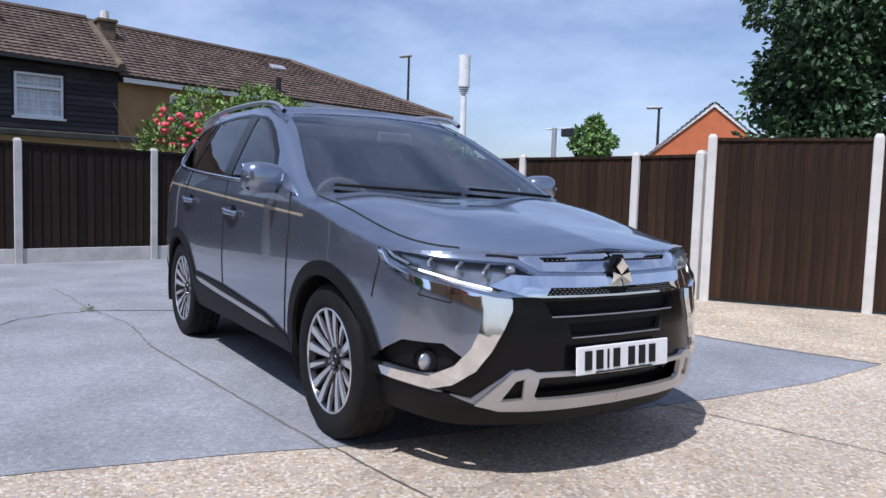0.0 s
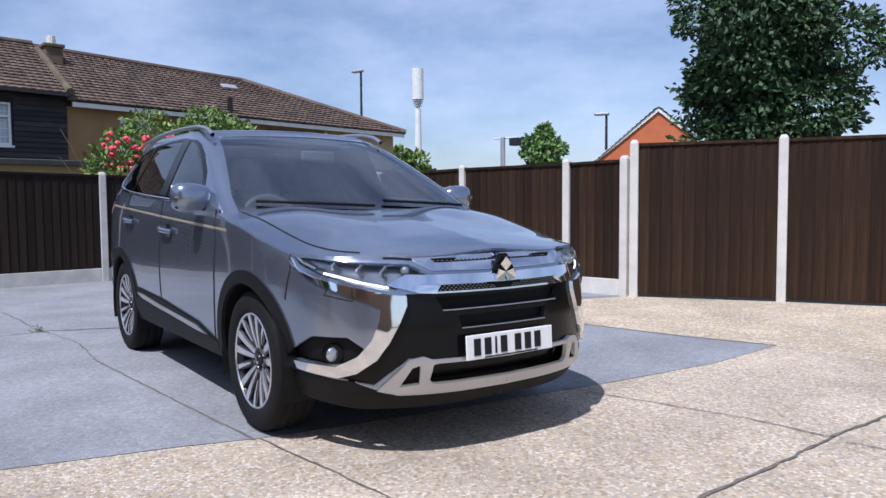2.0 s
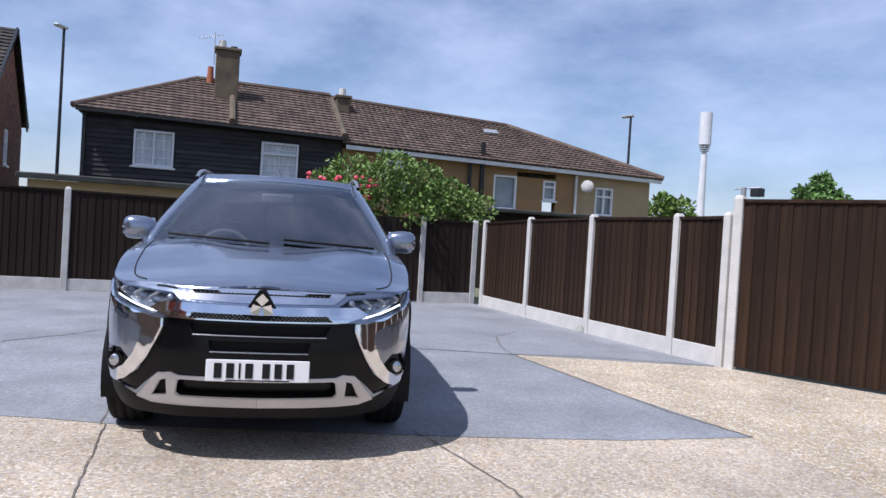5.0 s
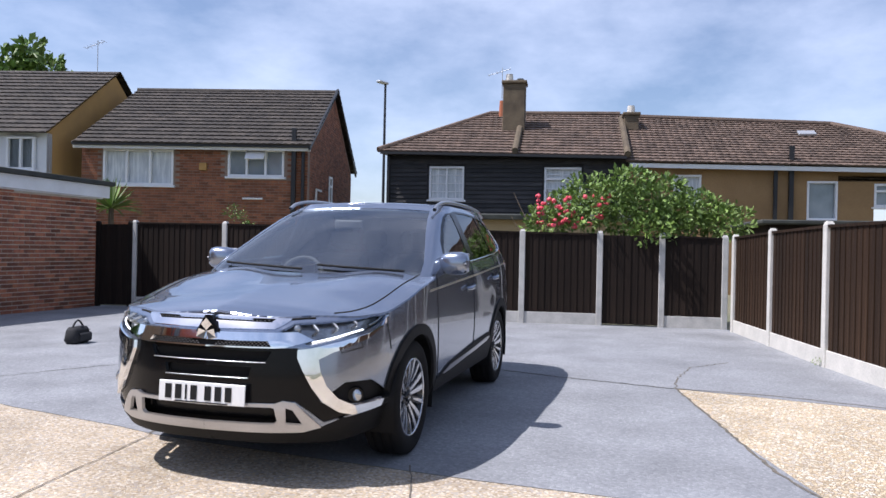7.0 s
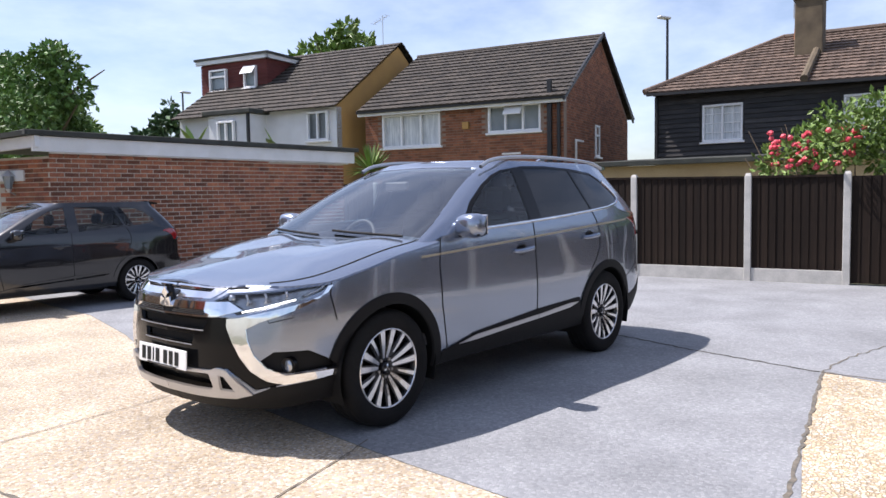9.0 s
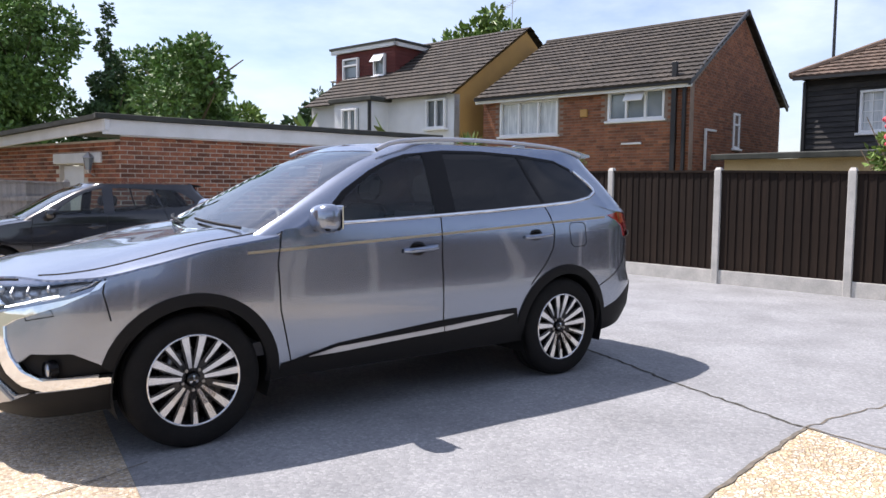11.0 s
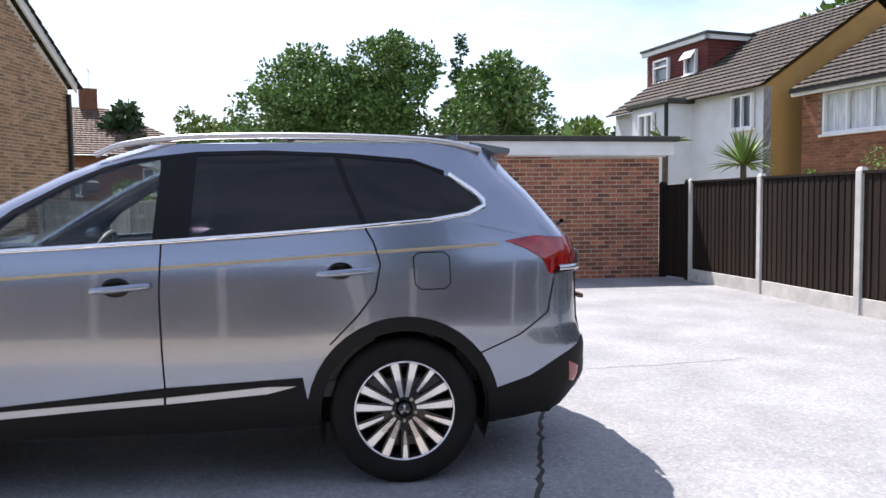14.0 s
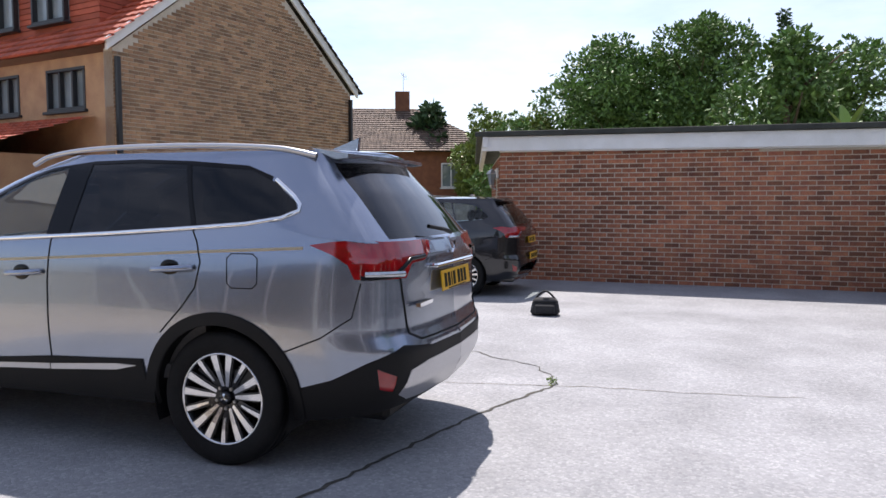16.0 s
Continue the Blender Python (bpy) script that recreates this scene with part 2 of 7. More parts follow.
M = dict(
    paint_grey=pebbles("painted_concrete", [(0.25, 0.258, 0.27), (0.29, 0.297, 0.308), (0.225, 0.232, 0.243), (0.33, 0.336, 0.345), (0.27, 0.277, 0.288), (0.3, 0.305, 0.315)], (0.245, 0.252, 0.262), 48, 0.35, rough=0.75),
    soil=mat("rough_ground", (0.13, 0.14, 0.08), 0.95, color2=(0.2, 0.18, 0.12), scale=0.4, grain=0.3, grain_scale=9, bump=0.4),
    tan=pebbles("exposed_aggregate", [(0.5, 0.4, 0.28), (0.62, 0.52, 0.39), (0.36, 0.28, 0.19), (0.7, 0.62, 0.5), (0.44, 0.39, 0.34), (0.56, 0.44, 0.29)], (0.46, 0.39, 0.3), 62, 0.6),
    gravel=pebbles("loose_gravel", [(0.68, 0.54, 0.36), (0.78, 0.67, 0.5), (0.52, 0.41, 0.27), (0.84, 0.77, 0.63), (0.6, 0.53, 0.44), (0.72, 0.57, 0.37)], (0.42, 0.33, 0.22), 45, 0.9),
    joint=mat("joint_filler", (0.09, 0.085, 0.075), 0.9, color2=(0.2, 0.17, 0.13), scale=20, bump=0.5),
    crack=mat("crack_dirt", (0.03, 0.03, 0.028), 0.95, color2=(0.08, 0.075, 0.06), scale=30),
    concrete=mat("cast_concrete", (0.42, 0.41, 0.38), 0.85, color2=(0.55, 0.53, 0.49), scale=5, grain=0.1, bump=0.25, bump_scale=60),
    concrete_light=mat("pale_concrete", (0.55, 0.53, 0.48), 0.85, color2=(0.66, 0.63, 0.57), scale=4, grain=0.1, bump=0.25, bump_scale=60),
    wood_dark=mat("dark_stained_boards", (0.0095, 0.006, 0.0045), 0.8, color2=(0.02, 0.0125, 0.0085), scale=2.5, stretch=(6, 6, 0.5), grain=0.25, grain_scale=14, rand=0.3, bump=0.3, spec=0.2),
    wood_warm=mat("brown_stained_boards", (0.013, 0.007, 0.0042), 0.75, color2=(0.042, 0.022, 0.011), scale=2.2, stretch=(7, 7, 0.45), grain=0.25, grain_scale=14, rand=0.35, bump=0.3, spec=0.2),
    wood_grey=mat("weathered_boards", (0.2, 0.19, 0.18), 0.85, color2=(0.33, 0.31, 0.29), scale=3, stretch=(6, 6, 0.5), grain=0.2, rand=0.25, bump=0.3),
    clad=mat("black_stained_cladding", (0.012, 0.011, 0.011), 0.65, color2=(0.04, 0.036, 0.034), scale=1.6, stretch=(1, 1, 4), grain=0.3, grain_scale=20, rand=0.5, bump=0.3),
    brick=mat("red_brick", (0.19, 0.062, 0.036), 0.85, color2=(0.34, 0.13, 0.062), scale=5, grain=0.25, grain_scale=50, rand=0.5, bump=0.4, bump_scale=120),
    brick_tan=mat("tan_brick", (0.36, 0.22, 0.12), 0.85, color2=(0.27, 0.15, 0.085), scale=3, grain=0.15, rand=0.4, bump=0.3),
    brick_house=mat("brown_red_brick", (0.2, 0.075, 0.04), 0.85, color2=(0.29, 0.115, 0.055), scale=4, grain=0.2, rand=0.35, bump=0.3),
    mortar=mat("mortar", (0.6, 0.54, 0.45), 0.9, color2=(0.5, 0.44, 0.36), scale=6, grain=0.15),
    mortar_dark=mat("brown_mortar", (0.22, 0.16, 0.12), 0.9, color2=(0.3, 0.22, 0.17), scale=6, grain=0.15),
    white=mat("white_paint", (0.78, 0.78, 0.77), 0.5, color2=(0.68, 0.68, 0.66), scale=3, grain=0.03),
    upvc=mat("white_plastic", (0.82, 0.82, 0.82), 0.35, grain=0.02),
    render_white=mat("white_render", (0.75, 0.76, 0.78), 0.8, color2=(0.67, 0.68, 0.7), scale=2, grain=0.04, bump=0.2),
    render_tan=mat("pebbledash_tan", (0.34, 0.21, 0.095), 0.9, color2=(0.27, 0.165, 0.075), scale=1.5, grain=0.2, grain_scale=40, bump=0.5, bump_scale=90),
    render_cream=mat("pebbledash_cream", (0.45, 0.34, 0.2), 0.9, color2=(0.38, 0.28, 0.16), scale=1.5, grain=0.15, grain_scale=40, bump=0.5, bump_scale=90),
    render_yellow=mat("ochre_render", (0.5, 0.29, 0.09), 0.85, color2=(0.42, 0.24, 0.08), scale=1.5, grain=0.08, bump=0.2),
    orange_brick=mat("orange_brick", (0.55, 0.16, 0.06), 0.85, color2=(0.48, 0.13, 0.05), scale=4, grain=0.12, bump=0.3),
    tile_brown=mat("brown_roof_tile", (0.085, 0.058, 0.042), 0.8, color2=(0.145, 0.1, 0.075), scale=2.5, grain=0.25, grain_scale=22, rand=0.3, bump=0.3),
    tile_dark=mat("dark_roof_tile", (0.03, 0.025, 0.021), 0.85, color2=(0.058, 0.047, 0.037), scale=2.5, grain=0.25, grain_scale=22, rand=0.3, bump=0.3),
    tile_red=mat("red_hung_tile", (0.42, 0.09, 0.045), 0.75, color2=(0.34, 0.07, 0.035), scale=3, grain=0.15, rand=0.25, bump=0.2),
    tile_maroon=mat("maroon_hung_tile", (0.16, 0.035, 0.028), 0.75, color2=(0.12, 0.027, 0.022), scale=3, grain=0.15, rand=0.2),
    felt=mat("roof_felt", (0.03, 0.033, 0.03), 0.9, color2=(0.06, 0.063, 0.055), scale=3, grain=0.2, bump=0.2),
    black_plastic=mat("black_downpipe", (0.015, 0.015, 0.016), 0.45, grain=0.1),
    pot=mat("terracotta", (0.4, 0.13, 0.06), 0.8, grain=0.1),
    chimney=mat("sooty_render", (0.085, 0.065, 0.043), 0.9, color2=(0.15, 0.115, 0.072), scale=3, grain=0.2, bump=0.3),
    pane=mat("window_pane", (0.16, 0.2, 0.22), 0.04, color2=(0.3, 0.34, 0.36), scale=1.1, spec=0.8),
    curtain=mat("net_curtain", (0.72, 0.74, 0.74), 0.25, color2=(0.45, 0.48, 0.5), scale=6, stretch=(4, 4, 0.4)),
    steel=mat("galvanised_steel", (0.5, 0.51, 0.52), 0.45, 0.6, grain=0.06),
    pole_dark=mat("black_painted_steel", (0.03, 0.032, 0.036), 0.5, 0.2, grain=0.1),
    bark=mat("bark", (0.1, 0.075, 0.05), 0.95, color2=(0.16, 0.12, 0.08), scale=8, bump=0.6),
    leaf_mid=mat("broad_leaf", (0.085, 0.165, 0.035), 0.55, color2=(0.13, 0.23, 0.055), scale=0.7, rand=0.45),
    leaf_bright=mat("bright_leaf", (0.12, 0.2, 0.035), 0.55, color2=(0.17, 0.25, 0.05), scale=0.7, rand=0.4),
    leaf_dark=mat("conifer_leaf", (0.032, 0.07, 0.026), 0.6, color2=(0.06, 0.115, 0.04), scale=0.9, rand=0.5),
    leaf_yellow=mat("yellow_green_leaf", (0.2, 0.25, 0.05), 0.55, color2=(0.13, 0.2, 0.04), scale=0.7, rand=0.4),
    petal=mat("red_petal", (0.62, 0.03, 0.07), 0.5, color2=(0.75, 0.12, 0.14), scale=20, rand=0.2),
)


# ---- mesh helpers ----
def link(name, bm, material, parent=None, label="", smooth=False):
    me = bpy.data.meshes.new(name)
    bm.to_mesh(me)
    bm.free()
    for k in material if isinstance(material, (list, tuple)) else (material,):
        me.materials.append(k)
    if smooth:
        for p in me.polygons:
            p.use_smooth = True
    ob = new(name, me)
    if parent:
        ob.parent = parent
    if label:
        ob["label"] = label
    return ob


def part(name, bm, material, parent, label="", smooth=False):
    return link(name, bm, material, parent, label, smooth)


def thing(name, at=(0, 0, 0), label="", category="", group="", kind="", turn=0.0):
    e = new(name)
    e.matrix_world = pose(*at, 0, 0, turn)
    return tagged(e, label, category, group, kind)


def box(bm, lo, hi, m=None, bevel=0.0):
    r = bmesh.ops.create_cube(bm, size=1)
    vs = r["verts"]
    for v in vs:
        v.co = Vector([lo[k] + (v.co[k] + 0.5) * (hi[k] - lo[k]) for k in range(3)])
    if bevel:
        es = list({e for v in vs for e in v.link_edges})
        rb = bmesh.ops.bevel(bm, geom=es, offset=bevel, segments=1, affect="EDGES")
        vs = list({v for f in rb["faces"] for v in f.verts} | {v for v in vs if v.is_valid})
    if m is not None:
        bmesh.ops.transform(bm, matrix=m, verts=vs)
    return vs


def boxed(lo, hi, m=None, bevel=0.0):
    bm = bmesh.new()
    box(bm, lo, hi, m, bevel)
    return bm


def tube(bm, a, b, r1, r2=None, seg=10, caps=True):
    a, b = Vector(a), Vector(b)
    d = b - a
    r = bmesh.ops.create_cone(bm, cap_ends=caps, segments=seg, radius1=r1, radius2=r1 if r2 is None else r2, depth=d.length)
    q = d.to_track_quat("Z", "Y").to_matrix().to_4x4()
    bmesh.ops.transform(bm, matrix=Matrix.Translation((a + b) / 2) @ q, verts=r["verts"])
    return r["verts"]


def tubed(a, b, r1, r2=None, seg=10):
    bm = bmesh.new()
    tube(bm, a, b, r1, r2, seg)
    return bm


def prism(points, depth, axis=None):
    """A solid from a flat outline of 3D points, thickened along axis by depth."""
    bm = bmesh.new()
    vs = [bm.verts.new(p) for p in points]
    f = bm.faces.new(vs)
    bm.normal_update()
    n = Vector(axis) if axis else f.normal.copy()
    r = bmesh.ops.extrude_face_region(bm, geom=[f])
    for g in r["geom"]:
        if isinstance(g, bmesh.types.BMVert):
            g.co += n * depth
    bmesh.ops.recalc_face_normals(bm, faces=bm.faces)
    return bm


def along(a, b, z=0.0):
    """A frame at a, x running towards b in plan, y to the left of it."""
    d = Vector((b[0] - a[0], b[1] - a[1]))
    return Matrix.Translation((a[0], a[1], z)) @ Matrix.Rotation(math.atan2(d.y, d.x), 4, "Z"), d.length


# ---- ground ----
def sheet(name, outline, z, material, label, category="ground", step=0.0):
    bm = bmesh.new()
    vs = [bm.verts.new((x, y, z)) for x, y in outline]
    f = bm.faces.new(vs)
    if f.normal.z < 0 or f.calc_area() and bm.normal_update() is None and f.normal.z < 0:
        bmesh.ops.reverse_faces(bm, faces=[f])
    return tagged(link(name, bm, material), label, category, kind="structure")


sheet("ground", [(-400, -400), (400, -400), (400, 400), (-400, 400)], -0.012, M["soil"], "rough grassy ground beyond the yard", "ground")
PAINT_EDGE = [(0.4, -5.2), (0.8, -3.5), (1.15, -2.4), (1.22, -2.0), (1.31, -1.6), (1.38, -1.25), (1.49, -0.88), (1.62, 0.2), (1.74, 1.37), (1.79, 2.3), (1.7, 3.27)]
YARD_BACK = [(-1.12, 4.83), (-1.97, 4.68), (-3.71, 4.33), (-5.56, 4.0), (-7.4, 3.72), (-7.78, 3.56), (-7.62, 2.5), (-7.3, 0.1), (-6.95, -3.5), (-6.92, -5.56), (-6.75, -8.35), (0.1, -8.6)]
sheet("pavement", PAINT_EDGE + [(0.2, 2.88), (-1.6, 2.55)] + YARD_BACK + [(0.3, -6.8)], 0.0, M["paint_grey"], "grey painted concrete yard, scuffed and patchy", "yard floor")
sheet("concrete_apron", PAINT_EDGE + [(3.1, 3.3), (9, 4.2), (12, 4), (12, -12), (0.1, -8.6), (0.3, -6.8)][:], -0.003, M["tan"], "tan exposed-aggregate concrete apron", "yard floor")
sheet("gravel_patch", [(-1.6, 2.55), (0.2, 2.88), (1.7, 3.27), (3.1, 3.3), (9, 4.2), (9, 10.7), (1.9, 6.7), (0.3, 5.8), (-1.0, 4.88), (-1.12, 4.83)], -0.002, M["gravel"], "loose tan gravel beside the fence", "gravel")


def seam(name, pts, width, material, label, wobble=0.0, seed=0, z=0.003):
    """A narrow uneven strip along a line on the ground."""
    rnd = random.Random(seed)
    fine = []
    for a, b in zip(pts, pts[1:]):
        n = max(2, int(math.dist(a, b) / 0.06))
        fine += [Vector(a).lerp(Vector(b), k / n) for k in range(n)]
    fine.append(Vector(pts[-1]))
    bm, rows = bmesh.new(), []
    for k, p in enumerate(fine):
        d = (fine[min(k + 1, len(fine) - 1)] - fine[max(k - 1, 0)]).normalized()
        q = p + Vector((-d.y, d.x)) * rnd.uniform(-wobble, wobble)
        w = width * rnd.uniform(0.45, 1.0) / 2
        rows.append([bm.verts.new((q.x + s * d.y * w, q.y - s * d.x * w, z)) for s in (-1, 1)])
    for a, b in zip(rows, rows[1:]):
        bm.faces.new((a[0], a[1], b[1], b[0]))
    bmesh.ops.recalc_face_normals(bm, faces=bm.faces)
    for f in bm.faces:
        if f.normal.z < 0:
            f.normal_flip()
    return tagged(link(name, bm, material), label, "crack", kind="structure")


seam("crack", [(-1.58, 2.53), (-1.68, 2.1), (-1.8, 1.5), (-1.95, 1.05), (-2.09, 0.5), (-2.2, 0.1), (-2.4, -0.6), (-2.68, -1.3)], 0.034, M["crack"], "dark crack across painted concrete", 0.014, 1)
seam("crack", [(-2.68, -1.3), (-2.62, -1.6), (-2.4, -1.92), (-2.05, -2.1), (-1.88, -2.26), (-1.38, -2.6), (-1.05, -2.95), (-0.49, -3.2), (0.3, -3.6)], 0.018, M["crack"], "dark crack across painted concrete", 0.03, 2)
seam("crack", [(-2.68, -1.3), (-3.0, -1.36), (-3.6, -1.38), (-4.4, -1.5)], 0.012, M["joint"], "fine crack in painted concrete", 0.015, 4)
seam("crack", [(-2.68, -1.3), (-1.9, -1.15), (-1.07, -1.16)], 0.012, M["joint"], "fine crack in painted concrete", 0.01, 5)
seam("joint", [(-1.07, -1.18), (0.4, -1.04), (1.5, -0.93)], 0.016, M["joint"], "joint between concrete slabs", 0.004, 6)
seam("joint", [(1.49, -0.9), (2.7, -0.75), (4.5, -0.5), (7, -0.1)], 0.012, M["joint"], "joint between concrete slabs", 0.006, 7)
seam("joint", [(1.6, 0.95), (2.05, 1.1), (2.7, 1.28), (3.14, 1.32)], 0.012, M["joint"], "joint between concrete slabs", 0.006, 8)
seam("joint", [(3.3, -0.35), (3.2, 0.2), (3.17, 0.85), (3.12, 1.35), (3.12, 2.4), (3.2, 3.3)], 0.024, M["joint"], "joint between concrete slabs", 0.008, 9)
seam("joint", [(3.2, 1.3), (4.4, 1.5), (7, 1.9)], 0.012, M["joint"], "joint between concrete slabs", 0.006, 10)
seam("joint", [(-1.6, 2.55), (-0.3, 2.79), (1.0, 3.03), (1.7, 3.27)], 0.03, M["joint"], "edge of painted slab beside gravel", 0.008, 11)
seam("crack", [(-1.6, 2.55), (-2.1, 2.56), (-3.0, 2.75), (-3.6, 3.2)], 0.018, M["joint"], "fine crack in painted concrete", 0.02, 12)
seam("joint", [(-1.6, 2.55), (-1.56, 3.4), (-1.2, 4.8)], 0.03, M["joint"], "edge of painted slab beside gravel", 0.01, 13)


# ---- fences ----
def plank_mesh(name, w, h, t, material):
    """A feather-edged board, thicker along one edge, its corners eased."""
    bm = boxed((0, -t, 0), (w, 0, h), bevel=0.003)
    for v in bm.verts:
        if v.co.x < w / 2 and v.co.y < -t / 2:
            v.co.y = -t * 0.45
    me = bpy.data.meshes.new(name)
    bm.to_mesh(me)
    bm.free()
    me.materials.append(material)
    return me


def piece(name, me, parent, m):
    o = new(name, me)
    o.parent = parent
    o.matrix_local = m
    return o


def fence_post(parent, x, y, h, turn, material, s=0.1):
    bm = bmesh.new()
    box(bm, (-s / 2, -s / 2, -0.05), (s / 2, s / 2, h - 0.035), bevel=0.008)
    r = bmesh.ops.create_cone(bm, cap_ends=True, segments=4, radius1=s * 0.66, radius2=s * 0.38, depth=0.035)
    bmesh.ops.transform(bm, matrix=Matrix.Translation((0, 0, h - 0.0178)) @ Matrix.Rotation(radians(45), 4, "Z"), verts=r["verts"])
    o = part("post", bm, material, parent, "concrete post with a chamfered top")
    o.matrix_local = pose(x, y, 0, 0, 0, turn)
    return o


def fence(name, posts, heights, material, post_material, label, board=0.115, gravel=0.2, skip=(), gates=(), tall=False):
    f = thing(name, (0, 0, 0), label, "fence")
    rnd = random.Random(name)
    for k, (p, h) in enumerate(zip(posts, heights)):
        q = posts[k + 1] if k + 1 < len(posts) else posts[k - 1]
        turn = math.degrees(math.atan2(q[1] - p[1], q[0] - p[0]))
        fence_post(f, p[0], p[1], h, turn, post_material)
    for k, (a, b) in enumerate(zip(posts, posts[1:])):
        if k in skip:
            continue
        m, n = along(a, b)
        gate = k in gates
        g = 0.03 if gate or tall else gravel
        ha, hb = heights[k] - 0.055, heights[k + 1] - 0.055
        if not gate and not tall:
            o = part("gravel_board", boxed((0.05, -0.03, -0.03), (n - 0.05, 0.02, g), bevel=0.005), post_material, f, "concrete gravel board")
            o.matrix_local = m
        o = part("backing_rail", boxed((0.05, 0.004, g + 0.12), (n - 0.05, 0.04, g + 0.2)), material, f)
        o.matrix_local = m
        o = part("backing_rail", boxed((0.05, 0.004, min(ha, hb) - 0.3), (n - 0.05, 0.04, min(ha, hb) - 0.22)), material, f)
        o.matrix_local = m
        if not gate:
            o = part("cap_rail", boxed((0.05, -0.035, -0.022), (n - 0.05, 0.03, 0.012), Matrix.Translation((0, 0, ha)) @ Matrix.Rotation(math.atan2(hb - ha, n), 4, "Y").inverted()), material, f)
            o.matrix_local = m
        cnt = round((n - 0.1) / board)
        w = (n - 0.1) / cnt
        me = plank_mesh("board", w + 0.006, 1.0, 0.02, material)
        for j in range(cnt):
            x = 0.05 + w * j
            h = ha + (hb - ha) * (x + w / 2) / n - 0.015
            piece("board", me, f, m @ Matrix.Translation((x, rnd.uniform(-0.002, 0.002), g)) @ Matrix.Rotation(radians(rnd.uniform(-0.15, 0.15)), 4, "Y") @ Matrix.Diagonal((1, 1, h - g, 1)))
    return f


BACK = [(-6.78, -7.5), (-6.89, -5.56), (-6.91, -3.51), (-7.04, -1.64), (-7.26, 0.13), (-7.43, 1.46), (-7.57, 2.5), (-7.69, 3.53)]
fence("back_fence", BACK, [1.71, 1.71, 1.7, 1.68, 1.65, 1.64, 1.63, 1.6], M["wood_dark"], M["concrete"], "dark brown board fence with concrete posts and gravel boards", gates=(5,))
RIGHT = [(-7.33, 3.66), (-5.56, 3.96), (-3.71, 4.285), (-1.97, 4.64), (-1.16, 4.8)]
fence("side_fence", RIGHT, [1.61, 1.66, 1.69, 1.69, 1.7], M["wood_warm"], M["concrete_light"], "brown stained board fence with pale concrete posts", board=0.13)
TALL = [(-1.05, 4.84), (0.3, 5.75), (1.9, 6.65), (3.5, 7.55), (5.1, 8.45), (6.7, 9.35), (8.3, 10.25)]
fence("tall_fence", TALL, [1.88] * 7, M["wood_warm"], M["concrete_light"], "tall brown board fence standing straight in gravel", board=0.13, tall=True)
fence("garage_gate", [(-6.58, -8.2), (-6.76, -7.58)], [1.68, 1.7], M["wood_dark"], M["wood_dark"], "dark boarded side gate beside the garage", gates=(0,))


# ---- buildings ----
def wall_with_holes(w, h0, h1, holes, t=0.25):
    """An upright wall in the xz plane, x from 0 to w, with rectangular holes (x0, z0, x1, z1) right through it; y from 0 to t."""
    xs = sorted({0, w, *[v for o in holes for v in (o[0], o[2])]})
    zs = sorted({h0, h1, *[v for o in holes for v in (o[1], o[3])]})
    bm = bmesh.new()
    for a, b in zip(xs, xs[1:]):
        for c, d in zip(zs, zs[1:]):
            mx, mz = (a + b) / 2, (c + d) / 2
            if not any(o[0] < mx < o[2] and o[1] < mz < o[3] for o in holes):
                box(bm, (a, 0, c), (b, t, d))
    bmesh.ops.remove_doubles(bm, verts=bm.verts, dist=1e-4)
    inner = [f for f in bm.faces if all(len(e.link_faces) > 2 for e in f.edges)]
    bmesh.ops.delete(bm, geom=inner, context="FACES")
    return bm


def casement(parent, m, x0, z0, x1, z1, lights=2, bars=0, fanlight=False, curtain=False, frame_mat=None, label="white casement window", open_top=False):
    """A window set in its opening: frame, mullions, panes, sill."""
    fm = frame_mat or M["upvc"]
    w = part("window", boxed((x0, 0.1, z0), (x1, 0.12, z1)), M["curtain"] if curtain else M["pane"], parent, label)
    w.matrix_local = m
    f, e = bmesh.new(), 0.06
    for lo, hi in (((x0, z0), (x1, z0 + e)), ((x0, z1 - e), (x1, z1)), ((x0, z0 + e), (x0 + e, z1 - e)), ((x1 - e, z0 + e), (x1, z1 - e))):
        box(f, (lo[0], -0.02, lo[1]), (hi[0], 0.09, hi[1]), bevel=0.008)
    for k in range(1, lights):
        x = x0 + (x1 - x0) * k / lights
        box(f, (x - e / 2, -0.01, z0 + e), (x + e / 2, 0.085, z1 - e), bevel=0.006)
    if fanlight:
        zz = z0 + (z1 - z0) * 0.68
        box(f, (x0 + e, -0.012, zz - e / 2), (x1 - e, 0.08, zz + e / 2))
    part("window_frame", f, fm, w)
    if bars:
        g = bmesh.new()
        for k in range(1, bars):
            z = z0 + (z1 - z0) * k / bars
            box(g, (x0 + e, 0.075, z - 0.012), (x1 - e, 0.096, z + 0.012))
        for k in range(1, lights * 2):
            x = x0 + (x1 - x0) * k / (lights * 2)
            box(g, (x - 0.012, 0.07, z0 + e), (x + 0.012, 0.094, z1 - e))
        part("glazing_bars", g, fm, w)
    part("window_sill", boxed((x0 - 0.06, -0.08, z0 - 0.06), (x1 + 0.06, 0.1, z0 - 0.003), bevel=0.01), fm, w)
    if open_top:
        xc, n = (x0 + x1) / 2, (x1 - x0) / lights
        part("open_fanlight", boxed((xc - n / 2, 0, -0.3), (xc + n / 2, 0.03, 0), Matrix.Translation((0, -0.03, z1 - 0.04)) @ Matrix.Rotation(radians(-38), 4, "X"), 0.006), fm, w, "top light propped open")
    return w


